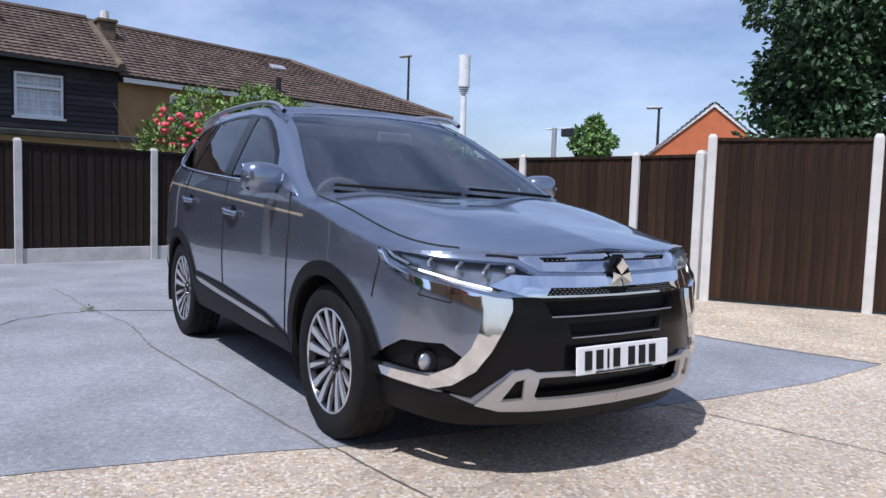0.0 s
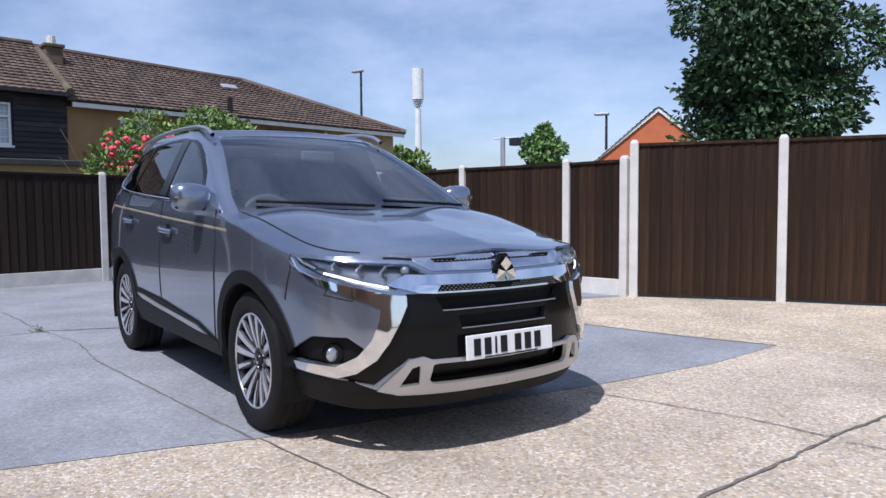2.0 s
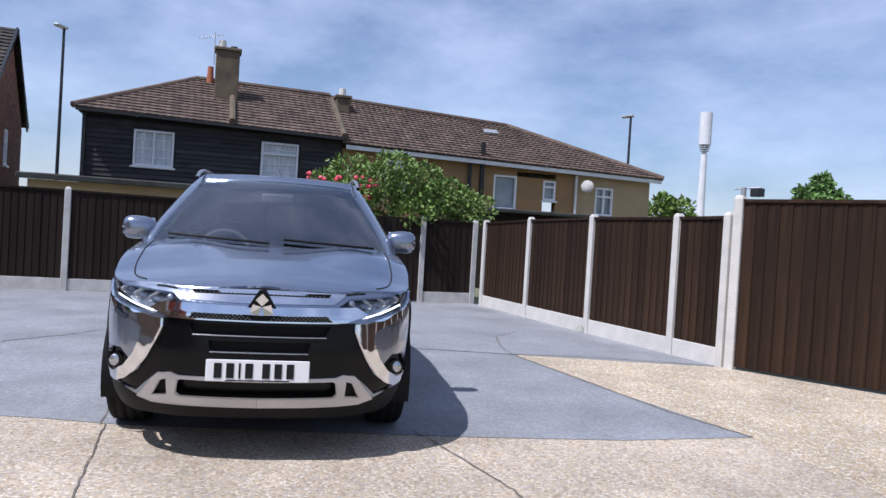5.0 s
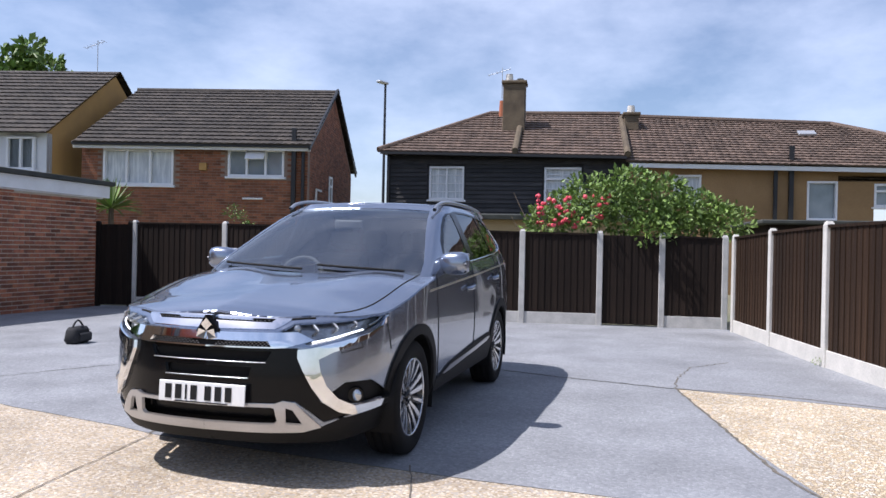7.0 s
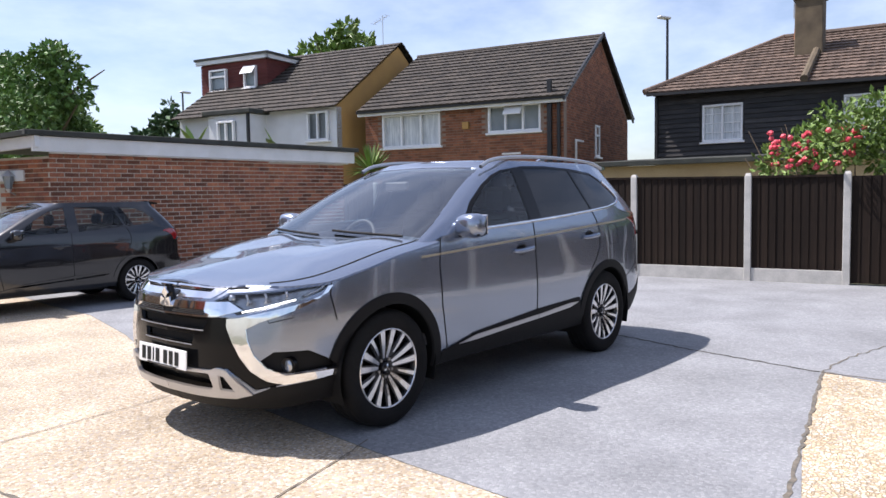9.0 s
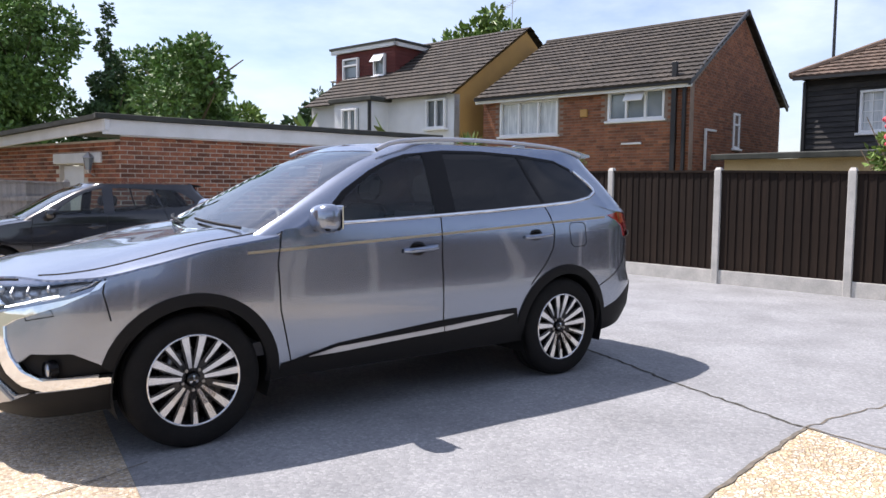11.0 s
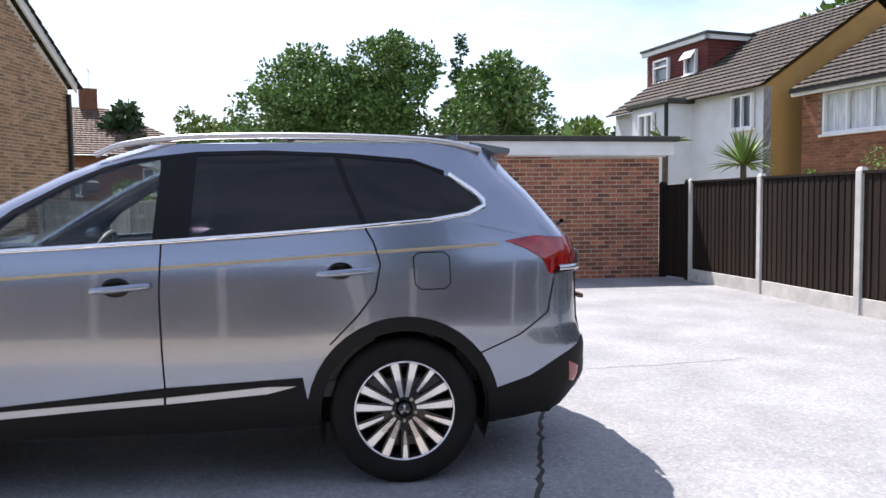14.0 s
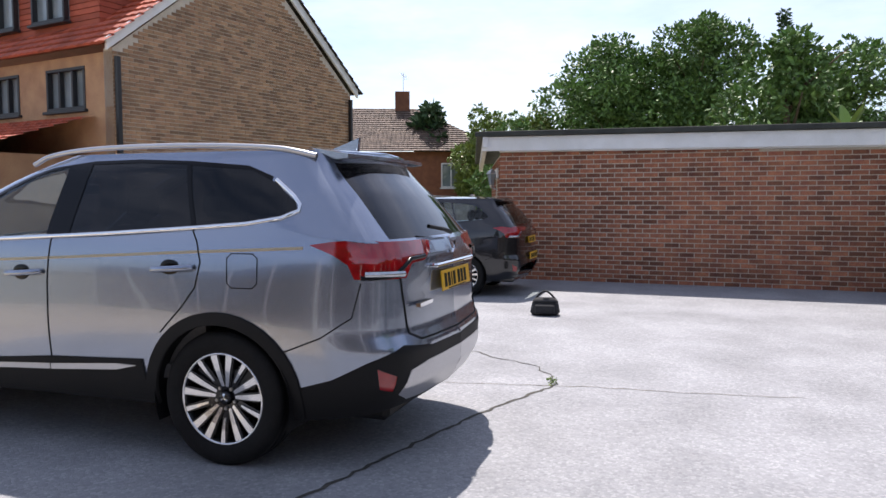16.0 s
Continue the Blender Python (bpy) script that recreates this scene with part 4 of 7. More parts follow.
for s in (0, 1):
    x0, x1 = (-0.2, cw / 2) if s == 0 else (cw + 0.2, cw / 2)
    z0, z1 = CH - 0.08, CH + CR + 0.06
    o = part("bargeboard", prism([(x0, -0.12, z0), (x1, -0.12, z1), (x1, -0.12, z1 + 0.22), (x0, -0.12, z0 + 0.22)], 0.05, (0, 1, 0)), M["white"], hC, "white bargeboard")
    o.matrix_local = cm
CP = lambda x, y, z: cm @ Vector((x, y, z))
tiled_slope(hC, CP(-0.3, 8, CH + 0.02), CP(-0.3, -0.2, CH + 0.02), CP(cw / 2, -0.2, CH + CR + 0.28), CP(cw / 2, 8, CH + CR + 0.28), M["tile_red"])
tiled_slope(hC, CP(cw + 0.3, -0.2, CH + 0.02), CP(cw + 0.3, 8, CH + 0.02), CP(cw / 2, 8, CH + CR + 0.28), CP(cw / 2, -0.2, CH + CR + 0.28), M["tile_dark"])
slab(hC, "downpipe", cm, (cw - 0.1, -0.1, 0), (cw - 0.02, -0.02, 3.8), M["black_plastic"])
slab(hC, "downpipe", cm, (0.02, -0.1, 0), (0.1, -0.02, 3.8), M["black_plastic"])
fm_ = cm @ Matrix.Rotation(-math.pi / 2, 4, "Z") @ Matrix.Translation((-9, 0, 0))
o = part("side_wall", wall_with_holes(9, 0, 3.9, [(7.0, 2.9, 8.2, 3.7), (4.9, 2.9, 6.1, 3.7)]), M["brick_tan"], hC)
o.matrix_local = fm_
for x0 in (7.0, 4.9):
    casement(hC, fm_, x0, 2.9, x0 + 1.2, 3.7, lights=3, frame_mat=M["pole_dark"], label="dark-framed casement window")
slab(hC, "tile_hung_dormer", fm_, (0, 0.5, 4.2), (8.0, 3.4, 6.6), M["tile_red"], "red tile-hung dormer wall")
rows = bmesh.new()
for k in range(20):
    box(rows, (0, 0.475, 4.25 + k * 0.115), (8.02, 0.498, 4.35 + k * 0.115))
    box(rows, (8.003, 0.475, 4.25 + k * 0.115), (8.03, 3.4, 4.35 + k * 0.115))
tr = part("hung_tiles", rows, M["tile_red"], hC)
tr["kind"] = "stuff"
tr.matrix_local = fm_
for x0 in (6.0, 4.3):
    casement(hC, fm_ @ Matrix.Translation((0, 0.37, 0)), x0, 4.75, x0 + 1.1, 5.9, lights=2, frame_mat=M["pole_dark"], label="dark-framed dormer window")
pc = thing("porch", (0, 0, 0), "low porch with a red tiled roof beside the gable house", "porch")
slab(pc, "wall", fm_, (1, -2.2, 0), (8.2, -0.02, 2.0), M["brick_tan"])
tiled_slope(pc, fm_ @ Vector((0.8, -2.5, 1.95)), fm_ @ Vector((8.5, -2.5, 1.95)), fm_ @ Vector((8.5, -0.03, 2.75)), fm_ @ Vector((0.8, -0.03, 2.75)), M["tile_red"])

# --- far hipped house ---
hE = thing("hipped_house", (0, 0, 0), "distant brick house with a hipped brown tiled roof", "house")
em, ew = along((16.5, -24.5), (4.4, -29.8))
em = Matrix.Translation((1.3, 0.45, 0)) @ SITE @ em
o = part("wall", wall_with_holes(ew, 0, 3.3, [(10.6, 1.7, 11.5, 2.8), (7.2, 1.7, 8.3, 2.8)]), M["brick_house"], hE)
o.matrix_local = em
slab(hE, "side_wall", em, (ew - 0.3, 0.26, 0), (ew, 7, 3.3), M["brick_house"])
casement(hE, em, 10.6, 1.7, 11.5, 2.8, lights=2)
casement(hE, em, 7.2, 1.7, 8.3, 2.8, lights=2)
EP = lambda x, y, z: em @ Vector((x, y, z))
tiled_slope(hE, EP(-0.3, -0.4, 3.3), EP(ew + 0.3, -0.4, 3.3), EP(ew - 3.6, 3.5, 5.6), EP(3.6, 3.5, 5.6), M["tile_brown"])
tiled_slope(hE, EP(ew + 0.3, -0.4, 3.3), EP(ew + 0.3, 7.4, 3.3), EP(ew - 3.6, 3.55, 5.6), EP(ew - 3.6, 3.5, 5.6), M["tile_brown"])
slab(hE, "chimney", em, (ew - 4.6, 3.2, 5.2), (ew - 3.9, 3.9, 6.4), M["brick_house"])

# --- orange gable house ---
hF = thing("orange_gable_house", (0, 0, 0), "distant orange brick gable with white bargeboards", "house")
om = Matrix.Translation((-14.63, 19.55, 0)) @ Matrix.Rotation(math.atan2(1.85, 2.1), 4, "Z") @ Matrix.Scale(1.24, 4)
ow = 2.85
o = part("gable_wall", prism([(-0.4, 0, 0), (ow + 0.4, 0, 0), (ow + 0.4, 0, 2.15), (ow / 2, 0, 3.66), (-0.4, 0, 2.15)], 0.2, (0, 1, 0)), M["orange_brick"], hF)
o.matrix_local = om
for s in (-1, 1):
    x0 = ow / 2 + s * (ow / 2 + 0.55)
    o = part("bargeboard", prism([(x0, -0.06, 2.06), (ow / 2, -0.06, 3.66), (ow / 2, -0.06, 3.78), (x0, -0.06, 2.18)], 0.05, (0, 1, 0)), M["white"], hF)
    o.matrix_local = om
OP = lambda x, y, z: om @ Vector((x, y, z))
tiled_slope(hF, OP(ow + 0.45, -0.1, 2.18), OP(ow + 0.45, 6, 2.18), OP(ow / 2, 6, 3.8), OP(ow / 2, -0.1, 3.8), M["tile_brown"], row=0.2)
tiled_slope(hF, OP(-0.45, 6, 2.18), OP(-0.45, -0.1, 2.18), OP(ow / 2, -0.1, 3.8), OP(ow / 2, 6, 3.8), M["tile_brown"], row=0.2)


# ---- street lamps, mast, floodlight, aerials ----
def street_lamp(x, y, h, turn, label="dark street lamp with a flat lantern head"):
    s = thing("street_lamp", (x, y, 0), label, "street lamp", "street lamps", turn=turn)
    part("pole", tubed((0, 0, 0), (0, 0, h), 0.075, 0.05), M["pole_dark"], s)
    part("lantern", boxed((-0.12, -0.13, h - 0.02), (0.5, 0.13, h + 0.09), None, 0.04), M["steel"], s, "grey lantern head")
    return s


street_lamp(-25.15, -9.05, 8.45, -20)
street_lamp(-24.8, 14.5, 7.1, 200)
street_lamp(-16.3, 21.2, 4.75, 215)
street_lamp(-18.9, -35.5, 7.6, 180)
ms = thing("phone_mast", (-31.9, 22.3, 0), "white telephone mast with a ringed aerial head", "mast")
ms.matrix_world = pose(-31.9, 22.3, 0) @ Matrix.Diagonal((1.7, 1.7, 1.5, 1))
part("pole", tubed((0, 0, 0), (0, 0, 4.5), 0.16, 0.1, 12), M["white"], ms)
part("aerial_head", tubed((0, 0, 4.85), (0, 0, 6.05), 0.2, 0.2, 16), M["white"], ms)
part("neck", tubed((0, 0, 4.5), (0, 0, 4.85), 0.07, 0.07), M["steel"], ms)
for k in range(4):
    part("ring", tubed((0, 0, 4.84 - 0.08 * k), (0, 0, 4.87 - 0.08 * k), 0.2 - 0.02 * k), M["steel"], ms)
fl = thing("floodlight_pole", (-11.8, 11.85, 0), "grey pole with a black floodlight", "floodlight")
part("pole", tubed((0, 0, 0), (0, 0, 3.05), 0.07), M["steel"], fl)
part("crossbar", tubed((-0.25, -0.1, 3.02), (0.35, 0.3, 3.05), 0.02), M["steel"], fl)
part("floodlight", boxed((0.2, 0.05, 2.8), (0.5, 0.3, 3.02), None, 0.02), M["pole_dark"], fl)
ae = thing("roof_aerial", bm_ @ Vector((3.3, 1.7, 6.5)), "television aerial on the chimney", "aerial")
b = bmesh.new()
tube(b, (0, 0, -0.6), (0, 0, 0.5), 0.015)
tube(b, (0, -0.5, 0.25), (0, 0.3, 0.45), 0.01)
for k in range(6):
    tube(b, (-0.15, -0.5 + k * 0.15, 0.25 + k * 0.04), (0.15, -0.5 + k * 0.15, 0.25 + k * 0.04), 0.006)
part("mast", b, M["steel"], ae)
ae2 = copy_thing(ae, Matrix.Translation(dm @ Vector((-0.6, 3.7, 7.05))))
ae3 = copy_thing(ae, Matrix.Translation(em @ Vector((ew - 4.2, 3.5, 6.88))))


# ---- trees and plants ----
def crown(name, parent, blobs, count, size, material, seed, droop=0.0, label="", aspect=0.55):
    """Many small folded leaf sprays scattered over and inside rounded clumps, with gaps between them."""
    rnd = np.random.RandomState(seed)
    V, F = [], []
    vol = np.array([b[1][0] * b[1][1] + b[1][1] * b[1][2] + b[1][0] * b[1][2] for b in blobs])
    per = np.maximum(8, (count * vol / vol.sum()).astype(int))
    for (c, r), n in zip(blobs, per):
        d = rnd.normal(size=(n, 3))
        d /= np.linalg.norm(d, axis=1)[:, None]
        k = rnd.uniform(0.55, 1.08, n) ** 0.6
        lump = 1 + 0.16 * np.sin(d[:, 0] * 7 + seed) * np.sin(d[:, 1] * 6 + c[0]) + 0.12 * np.sin(d[:, 2] * 11 + c[1])
        p = np.array(c) + d * np.array(r) * (k * lump)[:, None]
        for q, nrm in zip(p, d):
            s = size * rnd.uniform(0.6, 1.3)
            a = nrm + rnd.normal(size=3) * 0.8
            a[2] -= droop
            a /= np.linalg.norm(a) + 1e-9
            b = np.cross(a, rnd.normal(size=3))
            b /= np.linalg.norm(b) + 1e-9
            u = np.cross(a, b)
            i = len(V)
            V += [q, q + a * s * 0.5 + b * s * aspect * 0.5 + u * s * 0.1, q + a * s, q + a * s * 0.5 - b * s * aspect * 0.5 + u * s * 0.1]
            F += [(i, i + 1, i + 2), (i, i + 2, i + 3)]
    me = bpy.data.meshes.new(name)
    me.from_pydata([tuple(v) for v in V], [], F)
    me.materials.append(material)
    o = new(name, me)
    o.parent = parent
    o["kind"] = "stuff"
    if label:
        o["label"] = label
    return o


def tree(x, y, h, r, material, label, seed, count=6000, size=0.3, trunk=0.2, base=0.3, n=16, shape="round", group="", droop=0.0):
    """A tapered trunk with limbs and a crown of leaf sprays in uneven clumps."""
    rnd = random.Random(seed)
    t = thing("tree", (x, y, 0), label, "tree", group)
    b = bmesh.new()
    tube(b, (0, 0, -0.1), (rnd.uniform(-0.2, 0.2), rnd.uniform(-0.2, 0.2), h * 0.75), trunk, trunk * 0.3, 9)
    for k in range(7):
        a, z = rnd.uniform(0, 6.28), h * rnd.uniform(base, 0.65)
        tube(b, (0, 0, z), (math.cos(a) * r * 0.7, math.sin(a) * r * 0.7, z + h * 0.18), trunk * 0.35, trunk * 0.1, 6)
    part("trunk", b, M["bark"], t)
    blobs = []
    for k in range(n):
        f = (k + rnd.random()) / n
        z = h * (base + (0.94 - base) * f)
        if shape == "cone":
            w = r * (1.08 - f) * rnd.uniform(0.8, 1.1)
        else:
            w = r * math.sqrt(max(0.08, 1 - (2 * f - 0.85) ** 2 * 0.75)) * rnd.uniform(0.8, 1.1)
        a = rnd.uniform(0, 6.28)
        q = w * rnd.uniform(0.3, 0.75)
        s = max(w * rnd.uniform(0.38, 0.6), 0.25)
        blobs.append(((math.cos(a) * q, math.sin(a) * q, z), (s, s, s * 0.8)))
    crown("crown", t, blobs, count, size, material, seed, droop)
    return t


# big broadleaves beyond the garage
tree(1.42, -47.62, 12.79, 4.83, M["leaf_mid"], "large leafy broadleaf tree beyond the garage", 11, 26000, 0.34, n=26, base=0.12)
tree(-3.74, -46.64, 13.33, 4.29, M["leaf_mid"], "large leafy broadleaf tree beyond the garage", 12, 24000, 0.34, n=24, base=0.12)
tree(-8.74, -45.84, 13.51, 2.41, M["leaf_dark"], "dark pointed conifer among broadleaves", 13, 12000, 0.31, n=22, base=0.1, shape="cone")
tree(-12.14, -46.52, 11.18, 4.11, M["leaf_mid"], "leafy broadleaf tree beyond the garage", 14, 19000, 0.34, n=22, base=0.1)
tree(-17.52, -47.32, 7.42, 3.22, M["leaf_bright"], "bright green broadleaf tree beyond the rooftops", 15, 5000, 0.48, n=14, base=0.1)
tree(6.29, -45.91, 7.60, 2.33, M["leaf_yellow"], "yellow-green feathery tree beyond the garage", 16, 7000, 0.35, n=16, base=0.08)
tree(5.9, -31.0, 6.2, 1.6, M["leaf_yellow"], "yellow-green feathery shrub tree", 17, 7000, 0.22, n=16, base=0.05)
tree(2.94, -24.0, 4.76, 1.5, M["leaf_mid"], "bushy green shrub tree", 18, 6500, 0.18, n=16, base=0.05)
tree(3.19, -10.75, 1.90, 0.67, M["leaf_bright"], "low bright green laurel bush", 19, 3000, 0.13, n=12, base=0.05)
tree(-6.74, -23.57, 7.38, 2.57, M["leaf_mid"], "leafy broadleaf tree behind the garage roof", 20, 14000, 0.25, n=18, base=0.1)
tree(-16.85, -34.03, 7.04, 1.79, M["leaf_dark"], "dark distant tree beyond white houses", 21, 4000, 0.39, n=14, base=0.1)
tree(-24.81, -28.31, 11.85, 3.24, M["leaf_bright"], "tall bright green tree behind rooftops", 22, 7000, 0.50, n=18, base=0.3)
tree(9.10, -33.20, 6.63, 1.45, M["leaf_dark"], "dark conifer behind the hipped house", 23, 3500, 0.39, n=14, base=0.3)
# conifer and willow by the tall fence
tree(-3.40, 11.80, 8.94, 1.84, M["leaf_dark"], "tall dense dark green conifer behind the fence", 31, 48000, 0.15, n=44, base=0.12, droop=0.5)
tree(-16.40, 17.60, 4.36, 0.95, M["leaf_mid"], "small drooping willow-like tree", 32, 5000, 0.22, n=16, base=0.3, droop=0.9)
tree(-23.12, 15.60, 3.69, 1.79, M["leaf_bright"], "bright green tree beyond the terrace", 33, 4000, 0.28, n=12, base=0.2)

# climbing rose over the back fence
rose = thing("rose_bush", (-8.0, 1.5, 0), "sprawling climbing rose with red flowers over the fence", "rose bush")
rose.matrix_world = pose(-8.0, 1.5, 0) @ Matrix.Scale(1.06, 4)
b = bmesh.new()
rr = random.Random(5)
for k in range(14):
    a = rr.uniform(-1.3, 1.3)
    tube(b, (rr.uniform(-0.2, 0.2), a * 0.4, 0), (rr.uniform(-0.6, 0.3), a * 1.3, rr.uniform(1.6, 2.3)), 0.02, 0.006, 5)
part("stems", b, M["bark"], rose)
blobs = [((rr.uniform(-0.5, 0.25), y, z), (0.42, 0.4, 0.3)) for y, z in ((-0.95, 1.7), (-0.7, 1.95), (-0.3, 1.85), (-0.35, 2.25), (0.1, 2.1), (0.4, 2.35), (0.35, 1.75), (0.7, 2.05), (0.95, 2.25), (1.1, 1.85), (1.45, 2.0), (1.75, 1.85), (2.0, 1.75), (0.75, 1.55), (1.2, 1.6))]
crown("foliage", rose, blobs, 7500, 0.1, M["leaf_bright"], 51)
b = bmesh.new()
for k in range(46):
    y, z, x = -1.15 + rr.random() ** 1.6 * 1.3, rr.uniform(1.6, 2.15), rr.uniform(0.1, 0.5)
    for j in range(3):
        r = bmesh.ops.create_icosphere(b, subdivisions=1, radius=rr.uniform(0.03, 0.05))
        bmesh.ops.transform(b, matrix=pose(x + rr.uniform(-0.03, 0.03), y + rr.uniform(-0.03, 0.03), z, rr.uniform(0, 90), rr.uniform(0, 90)) @ Matrix.Diagonal((1, 1, 0.7, 1)), verts=r["verts"])
o = part("flowers", b, M["petal"], rose, "clusters of red blooms")
o["kind"] = "stuff"
for x, y, z, s, lab in ((-9.9, -7.2, 2.05, 0.28, "pale flowering shrub behind the fence"), (-7.6, -5.5, 1.66, 0.14, "small green shoots above the fence"), (-3.74, 4.2, 0.06, 0.07, "small weed at a post foot"), (-6.64, -7.2, 0.1, 0.13, "tuft of weeds at the fence foot"), (-2.66, -1.36, 0.03, 0.05, "weed growing in a crack")):
    w = thing("shrub" if z > 1 else "weed", (x, y, 0), lab, "plant")
    if z > 1:
        part("stem", tubed((0, 0, 0), (0, 0, z), 0.015, 0.006, 5), M["bark"], w)
    crown("foliage", w, [((0, 0, z), (s * 0.5, s, s * 0.6)), ((0, s * 0.7, z - s * 0.3), (s * 0.4, s * 0.5, s * 0.4))], 170 if z > 1 else 50, 0.055 if z > 1 else 0.025, M["leaf_bright"], 61)


def palm(x, y, z, n, length, label, seed, width=0.05):
    t = thing("yucca", (x, y, 0), label, "plant")
    part("stem", tubed((0, 0, 0), (0, 0, z), 0.08, 0.06), M["bark"], t)
    rnd = random.Random(seed)
    for k in range(n):
        b = bmesh.new()
        a, up = rnd.uniform(0, 6.28), rnd.uniform(0.1, 1.35)
        d = Vector((math.cos(a) * math.cos(up), math.sin(a) * math.cos(up), math.sin(up)))
        s = Vector((-math.sin(a), math.cos(a), 0))
        rows = []
        for j in range(6):
            f = j / 5
            p = Vector((0, 0, z)) + d * length * f + Vector((0, 0, -length * 0.28 * f * f * (1.3 - up)))
            w = width * math.sin(math.pi * (0.12 + 0.87 * f))
            rows.append([b.verts.new(p - s * w), b.verts.new(p + Vector((0, 0, -w * 0.5))), b.verts.new(p + s * w)])
        for r0, r1 in zip(rows, rows[1:]):
            b.faces.new((r0[0], r0[1], r1[1], r1[0]))
            b.faces.new((r0[1], r0[2], r1[2], r1[1]))
        part("frond", b, M["leaf_bright"], t)
    return t


palm(-9.05, -9.95, 2.05, 80, 0.78, "spiky green yucca behind the fence", 3, 0.038)
palm(-9.16, -14.02, 2.85, 6, 0.75, "broad-leaved banana plant behind the garage", 4, 0.13)
palm(-6.93, -14.73, 2.85, 5, 0.75, "broad-leaved banana plant behind the garage", 6, 0.13)

# weathered fence and post beyond the black car
fence("weathered_fence", [(4.3, -9.6), (2.75, -9.3), (1.5, -9.2), (0.2, -9.1)][::-1], [1.45, 1.5, 1.5, 1.5], M["wood_grey"], M["wood_grey"], "weathered grey board fence beyond the parked car", board=0.14, tall=True)


# ---- the grey car ----
from mathutils.geometry import delaunay_2d_cdt

M.update(
    car_paint=mat("grey_metallic_paint", (0.25, 0.287, 0.362), 0.25, 0.84, color2=(0.26, 0.297, 0.372), scale=2, grain=0.0, grain_scale=900, coat=1.0),
    car_black=mat("black_gloss_plastic", (0.004, 0.004, 0.0045), 0.18, grain=0.1, spec=0.22),
    car_trim=mat("black_textured_plastic", (0.0050, 0.0050, 0.0055), 0.6, grain=0.15, grain_scale=400, bump=0.1, bump_scale=500, spec=0.25),
    chrome=mat("chrome", (0.82, 0.83, 0.85), 0.06, 1.0, grain=0.02),
    satin=mat("satin_silver", (0.5, 0.5, 0.515), 0.28, 0.85, grain=0.03),
    alloy=mat("machined_alloy", (0.72, 0.72, 0.73), 0.22, 0.9, grain=0.04, grain_scale=80),
    rim_black=mat("black_alloy", (0.012, 0.012, 0.013), 0.25, grain=0.1),
    tyre=mat("tyre_rubber", (0.0055, 0.0055, 0.0055), 0.8, color2=(0.0094, 0.0088, 0.0088), scale=9, grain=0.15, bump=0.15, bump_scale=200, spec=0.25),
    disc=mat("brake_disc", (0.3, 0.29, 0.28), 0.35, 0.9, grain=0.1),
    lamp_red=mat("red_lens", (0.34, 0.006, 0.009), 0.08, color2=(0.2, 0.003, 0.005), scale=14, coat=1.0),
    lamp_clear=mat("clear_reflector", (0.55, 0.56, 0.58), 0.15, 0.8, color2=(0.4, 0.41, 0.43), scale=30),
    lamp_dark=mat("smoked_lamp_housing", (0.14, 0.143, 0.155), 0.15, 0.7, color2=(0.5, 0.51, 0.53), scale=13),
    plate_white=mat("white_plate", (0.78, 0.78, 0.76), 0.35, grain=0.02),
    plate_yellow=mat("yellow_plate", (0.72, 0.4, 0.02), 0.35, grain=0.02),
    seat=mat("black_fabric", (0.02, 0.02, 0.022), 0.85, grain=0.2, grain_scale=200),
    dash=mat("dark_dash_plastic", (0.075, 0.075, 0.08), 0.6, grain=0.1),
    gap=mat("shut_line", (0.004, 0.004, 0.004), 0.9),
    stripe=mat("gold_pinstripe", (0.4, 0.33, 0.22), 0.35, 0.4),
    glass=glass("clear_glass", (0.74, 0.82, 0.81), 0.0, 0.05),
    glass_screen=glass("laminated_glass", (0.74, 0.82, 0.81), 0.0, 0.25),
    glass_dark=glass("privacy_glass", (0.025, 0.025, 0.03), 0.0, 0.045),
    glass_lamp=glass("lamp_lens", (0.92, 0.94, 0.95), 0.0, 0.05),
    car2_paint=mat("black_car_paint", (0.006, 0.006, 0.008), 0.2, 0.2, grain=0.1, grain_scale=600, coat=1.0),
)
led = bpy.data.materials.new("running_lamp")
led.use_nodes = True
led.node_tree.nodes["Principled BSDF"].inputs["Emission Color"].default_value = (1, 0.98, 0.94, 1)
led.node_tree.nodes["Principled BSDF"].inputs["Emission Strength"].default_value = 3.0
M["led"] = led


def spline(pts, n):
    """A smooth curve through points, n samples to a piece."""
    p = np.array(pts, float)
    q = np.vstack([2 * p[0] - p[1], p, 2 * p[-1] - p[-2]])
    out = []
    for i in range(1, len(q) - 2):
        for t in np.arange(n) / n:
            a, b, c, d = q[i - 1 : i + 3]
            out.append(0.5 * (2 * b + (c - a) * t + (2 * a - 5 * b + 4 * c - d) * t**2 + (3 * b - a - 3 * c + d) * t**3))
    return np.array(out + [p[-1]])


# lower body: one plan line, drawn in by height
PLAN = spline([(2.29, 0), (2.275, 0.28), (2.215, 0.5), (2.07, 0.72), (1.86, 0.83), (1.6, 0.878), (1.3, 0.897), (0.7, 0.9), (0, 0.9), (-0.8, 0.9), (-1.3, 0.897), (-1.72, 0.877), (-2.03, 0.832), (-2.235, 0.71), (-2.315, 0.46), (-2.35, 0)], 14)
ARC = np.r_[0, np.cumsum(np.hypot(*np.diff(PLAN, axis=0).T))]
S_END = ARC[-1]
IN_SIDE = ([0.15, 0.25, 0.35, 0.5, 0.7, 0.9, 1.0, 1.06, 1.12, 1.2, 1.32], [0.12, 0.06, 0.028, 0.012, 0.0, 0.01, 0.016, 0.016, 0.03, 0.05, 0.085])
